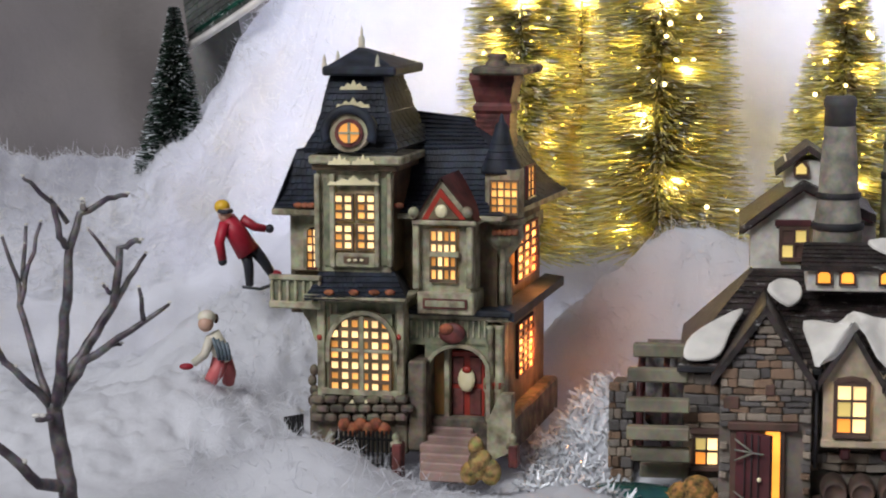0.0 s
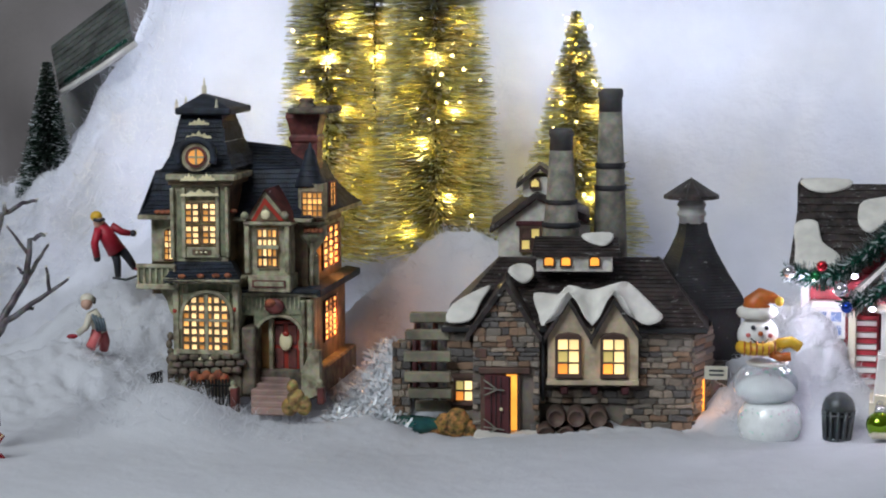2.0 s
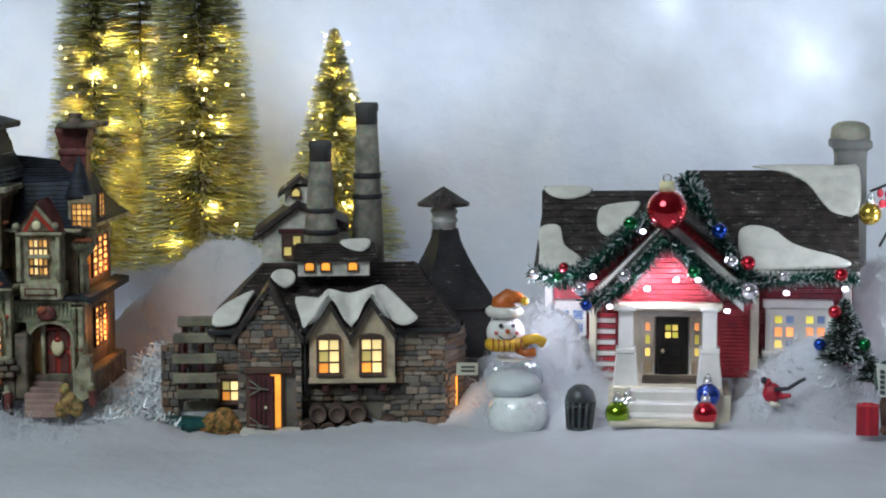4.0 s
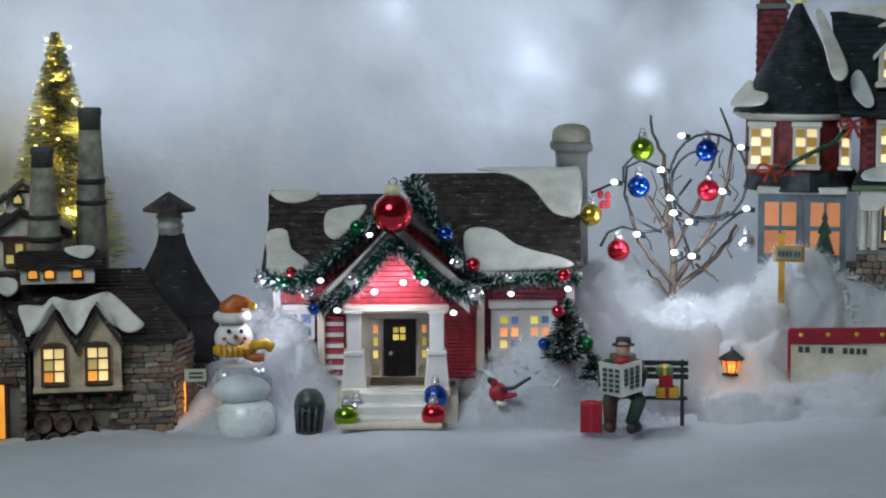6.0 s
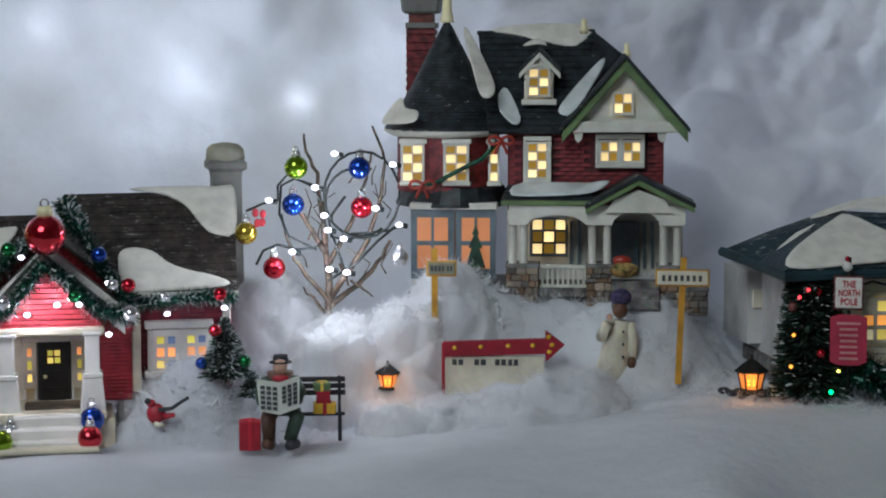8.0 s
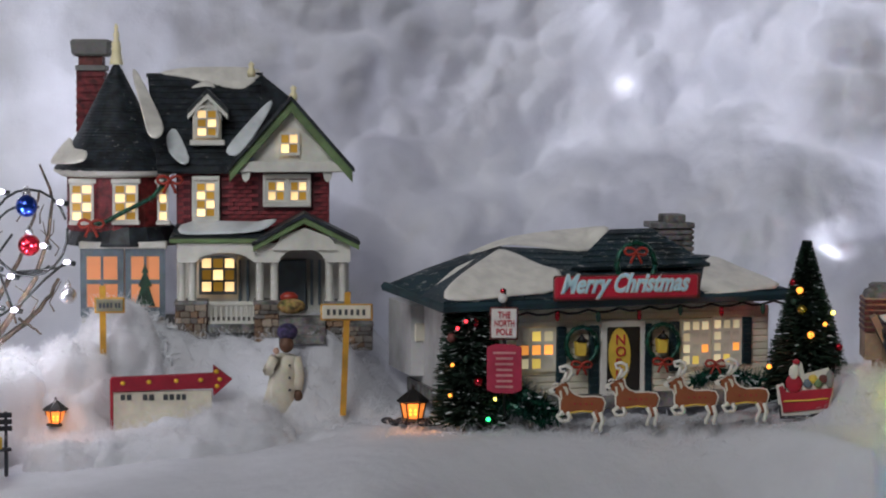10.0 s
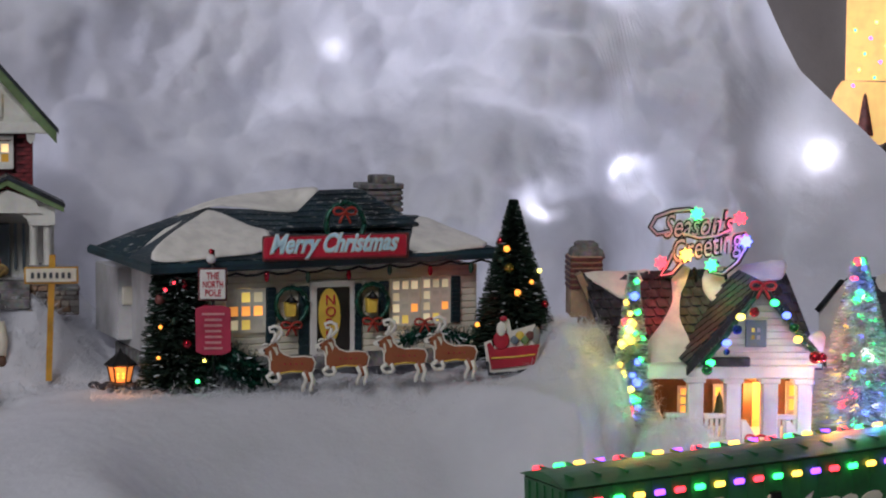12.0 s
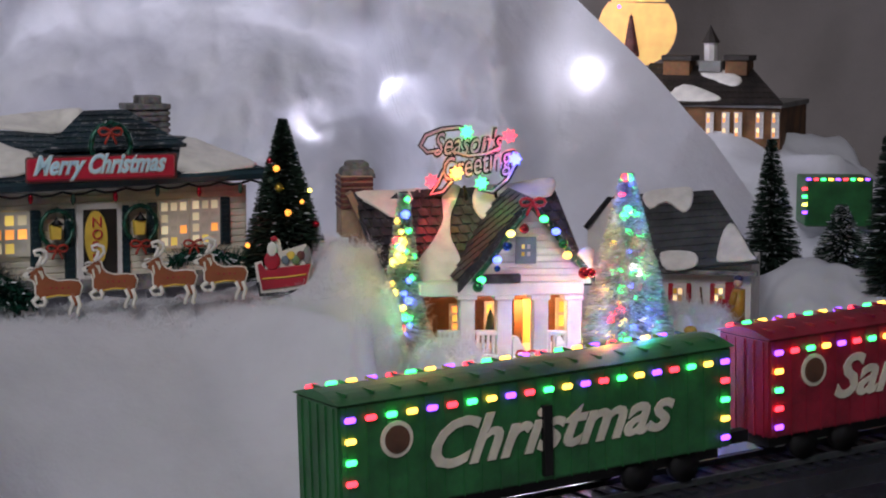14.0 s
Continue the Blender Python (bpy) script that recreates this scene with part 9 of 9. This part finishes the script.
def wagon(label, paint, x, words, width):
    root = new("goods_wagon")
    root.matrix_world = LINE @ Matrix.Translation((x, 0, 0))
    tagged(root, label, "wagon", "goods train")
    a = -0.005
    put = lambda name, bm, m, parent=None, smooth=False: link(name, bm, m, parent or root, "", smooth)
    body = put("body", bar(bmesh.new(), a, a + WL, 0, WW, WB, WT, bevel=0.001), paint)
    bm = bmesh.new()
    ring = []
    for i in range(9):  # a low arched roof
        q = i / 8
        ring.append((-0.0015 + (WW + 0.003) * q, WT + 0.004 * math.sin(math.pi * q)))
    v = [[bm.verts.new((xx, y, z)) for y, z in ring] for xx in (a - 0.001, a + WL + 0.001)]
    for i in range(8):
        bm.faces.new((v[0][i], v[1][i], v[1][i + 1], v[0][i + 1]))
    for k in v:
        bm.faces.new(k)
    put("roof", bm, paint)
    for i in range(22):
        put("side_rib", bar(bmesh.new(), a + 0.004 + i * 0.0098, a + 0.0046 + i * 0.0098, -0.0004, 0.0002, WB, WT - 0.001), paint, body)
    for i in range(16):
        put("roof_rib", bar(bmesh.new(), a + 0.006 + i * 0.0136, a + 0.0068 + i * 0.0136, 0.004, WW - 0.004, WT + 0.0022, WT + 0.0036), paint, body)
    for i in range(5):
        put("end_rib", bar(bmesh.new(), a - 0.0006, a, 0.004 + i * 0.007, 0.0052 + i * 0.007, WB, WT - 0.002), paint, body)
    put("chassis", bar(bmesh.new(), a + 0.004, a + WL - 0.004, 0.006, WW - 0.006, WB - 0.006, WB), A_IRON)
    for dx in (0.026, 0.054, WL - 0.054, WL - 0.026):
        for y in (0.006, WW - 0.006):
            bm = bmesh.new()
            bmesh.ops.create_cone(bm, cap_ends=True, segments=18, radius1=0.0085, radius2=0.0085, depth=0.005, matrix=Matrix.Translation((a + dx, y, WB - 0.006)) @ Matrix.Rotation(math.pi / 2, 4, "X"))
            put("wheel", bm, A_IRON, None, True)
    for k in (a - 0.012, a + WL):
        put("coupling", bar(bmesh.new(), k, k + 0.012, WW / 2 - 0.003, WW / 2 + 0.003, WB - 0.004, WB + 0.002), A_IRON)
    spots = [(i * 0.01038, 0.0, ROW[i % 4]) for i in range(21)]
    spots += [(0.0, -0.0093 * k, c) for k, c in ((1, "amber"), (2, "green"), (3, "red"), (4, "violet"))]
    spots += [(0.2076, -0.0093 * k, c) for k, c in ((1, "red"), (2, "green"), (3, "amber"), (4, "violet"))]
    for xx, z, c in spots:
        put("light", bar(bmesh.new(), xx - 0.0027, xx + 0.0027, -0.0022, -0.0004, z - 0.0013, z + 0.0013, bevel=0.0006), LED[c])
    for i in range(20):
        put("light", bar(bmesh.new(), i * 0.0104, 0.0055 + i * 0.0104, WW - 0.001, WW + 0.0008, WT - 0.0004, WT + 0.0026, bevel=0.0005), LED[ROW[(i + 1) % 4]])
    for rr, m, y in ((0.0082, IVORY, -0.0004), (0.0062, BROWN, -0.0009)):
        bm = bmesh.new()
        bmesh.ops.create_cone(bm, cap_ends=True, segments=24, radius1=rr, radius2=rr, depth=0.0006, matrix=Matrix.Translation((0.0235, y, -0.0115)) @ Matrix.Rotation(math.pi / 2, 4, "X"))
        put("emblem", bm, m, body)
    put("door_bar", bar(bmesh.new(), 0.100, 0.1045, -0.003, 0.0, WB + 0.003, -0.007), A_IRON, body)
    cu = bpy.data.curves.new("lettering", "FONT")
    cu.body, cu.size, cu.extrude, cu.shear, cu.offset, cu.resolution_u = words, 1.0, 0.02, 0.42, 0.022, 3
    tmp = bpy.data.objects.new("lettering", cu)
    scene.collection.objects.link(tmp)
    bpy.context.view_layer.update()
    me = bpy.data.meshes.new_from_object(tmp.evaluated_get(bpy.context.evaluated_depsgraph_get()))
    bpy.data.objects.remove(tmp)
    me.name = "lettering"
    me.transform(Matrix.Diagonal((width / max(q.co.x for q in me.vertices), 0.030, 0.02, 1)))
    me.transform(Matrix.Translation((0.036, -0.0006, -0.0275)) @ Matrix.Rotation(math.pi / 2, 4, "X"))
    me.materials.clear()
    me.materials.append(IVORY)
    ob = new("lettering", me)
    ob.parent = body
    return root


wagon("green toy goods wagon edged with coloured lights", GREENPAINT, 0.0, "Christmas", 0.141)
wagon("dark red toy goods wagon edged with coloured lights", REDPAINT, 0.2076 + 0.0342, "Santa Claus", 0.155)
track = new("railway_track")
track.matrix_world = LINE
tagged(track, "dark toy railway track with closely laid sleepers", "track")
zr = WB - 0.0175
for y in (0.006, WW - 0.006):
    link("rail", bar(bmesh.new(), -0.10, 0.60, y - 0.0011, y + 0.0011, zr, zr + 0.003), GREYMETAL, track)
me = None
for i in range(64):
    if me is None:
        ob = link("sleeper", bar(bmesh.new(), -0.0022, 0.0022, -0.004, WW + 0.004, -0.0014, 0.0), DARK, track)
        me = ob.data
    else:
        ob = new("sleeper", me)
        ob.parent = track
    ob.location = (-0.095 + i * 0.0108, 0, zr)
link("track_bed", bar(bmesh.new(), -0.11, 0.62, -0.012, WW + 0.012, zr - 0.012, zr - 0.0016), DARK, track)

# ---- low white house behind the coloured tree ----
K = Kit("low_house", "low white house with dark snowy roof and red shutters", "house", 14, 1230, 590, 1.19, -6)
K.box("wall", F_WHITE, 1080, 465, 1330, 600, 4, 70)
K.shingles("roof", mat("dark_grey_roof", (0.055, 0.06, 0.062), 0.6, vary=0.25), (1080, 486, -4), (1344, 464, -4), (1262, 337, 52), (1090, 346, 52), 11, 20)
K.prism("gable_end", F_WHITE, [(1040, 470), (1040, 400), (1078, 356), (1100, 380), (1100, 470)], 10, 16)
K.tube("verge", F_TILE, [(1036, 404, 8), (1078, 352, 10), (1092, 348, 40)], 5)
K.box("eave", D_STONE, 1080, 478, 1340, 486, -5, 4, 0.4)
for u in (1190, 1262):
    K.window(u, 508, u + 18, 534, 3, 2, 2, F_WHITE, D_PANES, "window", bar=0.2)
for u in (1182, 1214, 1256):
    K.box("shutter", CRIMSON, u, 502, u + 9, 538, 1.5, 4, 0.4)
K.box("door", CRIMSON, 1282, 500, 1300, 560, 2, 5, 0.4)
K.snow([(1140, 345, 52), (1200, 335, 54), (1226, 338, 52), (1224, 366, 40), (1208, 378, 36), (1180, 360, 44), (1150, 372, 40)], 0, 2.0)
K.snow([(1170, 450, 4), (1220, 448, 4), (1236, 460, 0), (1226, 476, -7), (1180, 480, -8)], 0, 2.0)
K.snow([(1282, 410, 16), (1300, 400, 18), (1330, 450, 0), (1336, 462, -4), (1276, 466, -3), (1270, 452, 4)], 0, 2.0)

g = Figure(14, 1306, 588, 1.15)
g.limb(DARK, [(1300, 562, 0), (1300, 590, 0)], 7, 6)
g.limb(DARK, [(1310, 562, 0), (1310, 590, 0)], 7, 6)
g.limb(POLE, [(1308, 512, 0), (1306, 540, 0), (1304, 566, 0)], 11, 14, 10)
g.limb(POLE, [(1300, 518, -3), (1294, 540, -5)], 6, 5)
g.ball(SKIN, 1306, 502, -1, 8)
g.ball(mat("navy_cap", (0.03, 0.03, 0.08), 0.7), 1307, 494, 0, 8, (1, 1, 0.8))
g.done("figurine", "painted man figurine in tan coat and dark cap", "figurine")
g = Figure(14, 1270, 575, 1.15)
g.limb(CRIMSON, [(1262, 572, -2), (1276, 530, 0)], 5, 4)
g.limb(CRIMSON, [(1268, 572, 2), (1282, 530, 4)], 5, 4)
g.done("toy_sled", "red sled standing on end in the snow", "sled")
g = Figure(14, 1242, 560, 1.15)
g.limb(BROWN, [(1244, 558, 0), (1240, 508, 2)], 2, 2)
g.done("ski_pole", "thin brown pole stuck in the snow", "pole")
for u, v, m, lab in ((1170, 600, CRIMSON, "red capped"), (1222, 592, POLE, "blond")):
    g = Figure(14, u, v + 30, 1.09)
    g.limb(DARK, [(u, v + 8, 0), (u, v + 34, 0)], 9, 13, 10)
    g.ball(SKIN, u, v, -1, 10)
    g.ball(m, u, v - 7, 0, 12, (1, 1, 0.7))
    g.done("child_figurine", f"small {lab} child figurine behind the wagon", "figurine")

# ---- courthouse on the far slope ----
K = Kit("courthouse", "brown brick courthouse with snowy dark roof and white cupola", "house", 14, 1270, 250, 1.50, -14)
H_BRICK = mat("ochre_brick", (0.17, 0.075, 0.025), 0.7, vary=0.25)
H_TILE = mat("brown_black_tile", (0.022, 0.016, 0.013), 0.65, vary=0.3)
K.box("wall", H_BRICK, 1140, 182, 1382, 262, 0, 90)
K.box("cornice", C_GREY, 1136, 180, 1384, 190, -4, 92, 0.5)
K.shingles("roof", H_TILE, (1132, 184, -6), (1386, 184, -6), (1330, 120, 40), (1150, 112, 40), 7, 22)
for u, w in ((1197, 24), (1303, 20)):
    K.box("chimney", H_BRICK, u - w, 106, u + w, 134, 26, 46, 0.5)
    K.box("chimney_cap", H_TILE, u - w - 3, 98, u + w + 3, 108, 24, 48, 0.5)
K.box("cupola_base", C_GREY, 1236, 108, 1276, 128, 24, 50, 0.5)
K.lathe("cupola", F_WHITE, 1258, 36, [(14, 76), (12, 80), (12, 108), (16, 112)], 8, smooth=False)
K.lathe("cupola_roof", H_TILE, 1258, 36, [(0, 42), (4, 52), (18, 76)], 8, smooth=False)
for u in (1256, 1284, 1306, 1344, 1372):
    K.window(u - 6, 200, u + 6, 244, -1, 2, 5, F_WHITE, [E_PANES[1], F_WHITE, D_PANES[0]], "window", bar=0.2)
K.snow([(1240, 132, 28), (1262, 122, 34), (1312, 140, 24), (1300, 156, 14), (1264, 146, 22)], 0, 2.0)
K.snow([(1180, 178, 0), (1210, 152, 16), (1262, 168, 6), (1274, 180, -2), (1220, 184, -4)], 0, 2.0)

# glowing panel put in for a lit yellow area of unclear kind
K = Kit("lit_arch", "tall pale yellow panel glowing behind the courthouse", "panel", 14, 1128, 120, 1.60)
GOLD_GLOW = lit_pane("yellow_glow", (1.0, 0.62, 0.20), 0.8)
out = [(1128 + 70 * math.cos(a), 50 - 68 * math.sin(a)) for a in [-3.9 + i * 0.27 for i in range(18)]]
K.prism("glow_panel", GOLD_GLOW, out, 0, 4)
K.box("glow_panel", GOLD_GLOW, 1082, -160, 1180, 3.5, 0, 4)
for i in range(9):
    K.ball("bead", LED[("violet", "green", "lemon")[i % 3]], 1096 + (i * 37) % 64, 12 - i * 14, -6, 3, n=6)
K.lathe("cone_tree", A_BRICK, 1117, -20, [(0, 24), (3, 30), (14, 96), (14, 100)], 10)
K.tube("cone_stem", BROWN, [(1117, 100, -20), (1118, 112, -20)], 3)

# ---- distant lit wagon ----
K = Kit("far_wagon", "distant green wagon edged with coloured lights", "wagon", 14, 1480, 400, 1.42, 10)
K.box("body", GREENPAINT, 1424, 316, 1546, 402, 0, 40, 1.0)
for i in range(9):
    K.box("light", LED[ROW[i % 4]], 1428 + i * 13, 316, 1436 + i * 13, 320, -1.4, 0)
for i in range(4):
    K.box("light", LED[("red", "green", "lemon", "violet")[i]], 1420, 332 + i * 14, 1429, 337 + i * 14, -1.4, 0)

# ---- roof of a house beyond the ski slope ----
K = Kit("slope_house", "grey house roof with garland beyond the ski slope", "house", 0, 390, 90, 1.43, -30)
K.prism("wall", C_GREY, [(340, 76), (420, 24), (446, 150), (346, 190)], 20, 50)
K.shingles("roof", mat("grey_green_roof", (0.10, 0.11, 0.10), 0.6, vary=0.25), (336, 80, -10), (496, -28, -10), (476, -140, 40), (322, -20, 40), 9, 14)
K.tube("gutter", C_WHITE, [(332, 84, -12), (410, 34, -12), (500, -28, -12)], 7)
tinsel(K, "garland", [(346, 56, -14), (410, 12, -14), (480, -36, -14)], 10, 160, seed=41)

# ---- low bushes before the long house ----
K = Kit("tinsel_bush", "low dark green tinsel bush along the house front", "bush", 11, 680, 740, 1.045)
tinsel(K, "branch", [(600, 660, 0), (640, 680, -4), (680, 700, -6), (720, 730, -6)], 30, 700, tips=0.12, seed=51)
tinsel(K, "branch", [(610, 700, 0), (650, 715, -6), (700, 742, -8)], 24, 500, tips=0.12, seed=52)
tinsel(K, "branch", [(540, 640, 6), (560, 690, 2), (600, 712, -2)], 30, 500, tips=0.12, seed=54)
K = Kit("tinsel_bush", "dark green bush with a red bow under the windows", "bush", 11, 1040, 690, 1.06)
tinsel(K, "branch", [(960, 668, 0), (1000, 652, -2), (1040, 656, -2), (1078, 668, 0)], 24, 600, tips=0.2, seed=53)
bow(K, 1000, 636, -8, 16, A_RED, "red_bow")

# ---- loose fibre and flake snow: fringes on the drifts ----
FLAKE = mat("clear_flake", (0.80, 0.83, 0.86), 0.25, vary=0.06, coat=0.3)


def fluff(name, label, spots, per, length, width, material, seed):
    rf = random.Random(seed)
    verts, faces = [], []
    for az0, az1, r0, r1, dens in spots:
        for _ in range(int(per * dens)):
            az, r = rf.uniform(az0, az1), rf.uniform(r0, r1)
            p = polar(az, r, ground(az, r) - 0.0005)
            d = Vector((rf.gauss(0, 1), rf.gauss(0, 1), abs(rf.gauss(0, 0.9)))).normalized() * length * rf.uniform(0.4, 1.3)
            side = d.cross(Vector((rf.gauss(0, 1), rf.gauss(0, 1), rf.gauss(0, 1)))).normalized() * width
            bend = Vector((rf.gauss(0, 1), rf.gauss(0, 1), rf.gauss(0, 1))) * length * 0.18
            n = len(verts)
            verts += [p - side, p + side, p + d * 0.5 + bend + side, p + d * 0.5 + bend - side, p + d + side * 0.4, p + d - side * 0.4]
            faces += [(n, n + 1, n + 2, n + 3), (n + 3, n + 2, n + 4, n + 5)]
    me = bpy.data.meshes.new(name)
    me.from_pydata([tuple(v) for v in verts], [], faces)
    me.materials.append(material)
    return tagged(new(name, me), label, "snow", kind="stuff")


TUFT = cotton("torn_cotton", (0.93, 0.94, 0.96), 0.55)


def cotton_pile(t, u, v, r, wide, high, seed, fibre=0.008):
    """Torn cotton heaped up: a soft uneven mound of tufts with loose fibres all over."""
    rp = random.Random(seed)
    o = reach(t, u, v, r)
    k = (o - STATIONS[t][0]).length / F
    a, c = wide * k * 1.15, high * k
    b = max(0.022, a * 0.55)
    ang = math.atan2(o.x, o.y)
    side = Vector((math.cos(ang), -math.sin(ang), 0))
    deep = Vector((-side.y, side.x, 0))
    far = Vector((seed * 1.7, seed * 0.9, seed * 0.31))
    nx, ny = 96, 110
    verts = []
    for i in range(nx + 1):
        for j in range(ny + 1):
            x, y = -1.5 + 3.0 * i / nx, -1.6 + 3.0 * j / ny
            g = Vector((x * a, y * b, 0))
            q = x * x + y * y + 0.28 * noise.fractal(g * 30 + far, 1.0, 2.1, 3)
            h = c * (1 - q) ** 0.72 if q < 1 else -0.045 * (q - 1)
            p = side * g.x + deep * g.y + Vector((0, 0, max(-0.07, h)))
            s = p + far
            puffs = billow(s, 45) * 0.010 + billow(s, 105) * 0.0045
            p += (deep * -0.5 + Vector((0, 0, 0.8))) * puffs
            p += Vector((noise.noise(s * 170), noise.noise(s * 170 + Vector((5, 0, 0))), noise.noise(s * 170 + Vector((0, 5, 0))))) * 0.0012
            verts.append(p)
    faces = [(i * (ny + 1) + j, (i + 1) * (ny + 1) + j, (i + 1) * (ny + 1) + j + 1, i * (ny + 1) + j + 1) for i in range(nx) for j in range(ny)]
    count = len(verts)
    for _ in range(7000):
        i = rp.randrange(count)
        p = verts[i]
        if p.z < -0.012:
            continue
        n = Vector((p.x, p.y, 0)).normalized() * 0.5 + Vector((0, 0, 0.6)) - deep * 0.3
        d = (n * rp.uniform(0.1, 1.0) + Vector((rp.gauss(0, 0.8), rp.gauss(0, 0.8), rp.gauss(0, 0.8)))).normalized() * fibre * rp.uniform(0.25, 1.1)
        e = d.cross(Vector((rp.gauss(0, 1), rp.gauss(0, 1), rp.gauss(0, 1)))).normalized() * 0.00009
        m = p + d * 0.5 + Vector((rp.gauss(0, 1), rp.gauss(0, 1), rp.gauss(0, 1))) * fibre * 0.18
        j = len(verts)
        verts += [p - e, p + e, m + e, m - e, p + d]
        faces += [(j, j + 1, j + 2, j + 3), (j + 3, j + 2, j + 4)]
    me = bpy.data.meshes.new("cotton_pile")
    me.from_pydata([tuple(w) for w in verts], [], faces)
    me.polygons.foreach_set("use_smooth", [True] * len(me.polygons))
    me.materials.append(TUFT)
    ob = new("cotton_pile", me)
    ob.matrix_world = Matrix.Translation(o)
    return tagged(ob, "heap of torn white cotton with loose fibres", "snow", kind="stuff")


for i, row in enumerate(((6.5, 1290, 556, 1.115, 80, 100), (6.5, 1200, 580, 1.10, 70, 60), (6.5, 965, 560, 1.135, 75, 110), (6.5, 1075, 590, 1.10, 80, 46), (6.5, 1360, 712, 1.060, 150, 14), (6.5, 1195, 716, 1.058, 70, 26), (6.5, 1500, 690, 1.065, 80, 44), (6.5, 1440, 618, 1.125, 120, 60),
                         (6.5, 810, 690, 1.092, 66, 56), (6.5, 735, 690, 1.085, 40, 60), (6.5, 360, 640, 1.085, 70, 84), (14, 622, 560, 1.045, 74, 74), (14, 590, 520, 1.075, 60, 76), (14, 668, 640, 1.035, 40, 70), (14, 790, 660, 1.032, 60, 52), (14, 1215, 600, 1.12, 80, 56))):
    cotton_pile(*row, 200 + i)
fluff("cotton_fringe", "loose white cotton fibres fringing the snow drifts", [(-26, -20, 1.02, 1.25, 5), (-18.5, -12, 1.16, 1.25, 4), (-9, -5, 1.05, 1.12, 4), (-1.4, 3.4, 1.03, 1.10, 6), (3, 15, 1.06, 1.16, 9), (15, 29.5, 1.02, 1.07, 3), (29, 31.5, 1.0, 1.12, 4), (31, 40, 1.0, 1.2, 5)], 900, 0.0075, 0.00012, SNOW, 61)
fluff("flake_snow", "glittering plastic flake snow heaped in drifts", [(-19.4, -17.2, 1.06, 1.13, 4), (31.4, 36.2, 0.98, 1.035, 7), (6.8, 9.0, 1.09, 1.12, 0.5), (-1.2, 2.6, 1.04, 1.08, 0.6)], 420, 0.006, 0.0006, FLAKE, 62)


def edge_fibres():
    """Loose fibres standing off the ragged rim of the ski slope."""
    rf = random.Random(77)
    verts, faces = [], []
    for _ in range(9000):
        p = hill_point(rf.uniform(0.0, 0.135), 1 - 0.5 * rf.random() ** 2)
        d = Vector((rf.gauss(0, 0.8), rf.gauss(-0.3, 0.6), rf.gauss(0.3, 0.8))).normalized() * 0.008 * rf.uniform(0.3, 1.2)
        e = d.cross(Vector((rf.gauss(0, 1), rf.gauss(0, 1), rf.gauss(0, 1)))).normalized() * 0.00016
        m = p + d * 0.5 + Vector((rf.gauss(0, 1), rf.gauss(0, 1), rf.gauss(0, 1))) * 0.0015
        n = len(verts)
        verts += [p - e, p + e, m + e, m - e, p + d]
        faces += [(n, n + 1, n + 2, n + 3), (n + 3, n + 2, n + 4)]
    me = bpy.data.meshes.new("slope_fibres")
    me.from_pydata([tuple(v) for v in verts], [], faces)
    me.materials.append(TUFT)
    tagged(new("slope_fibres", me), "loose white cotton fibres along the ski slope rim", "snow", kind="stuff")


edge_fibres()
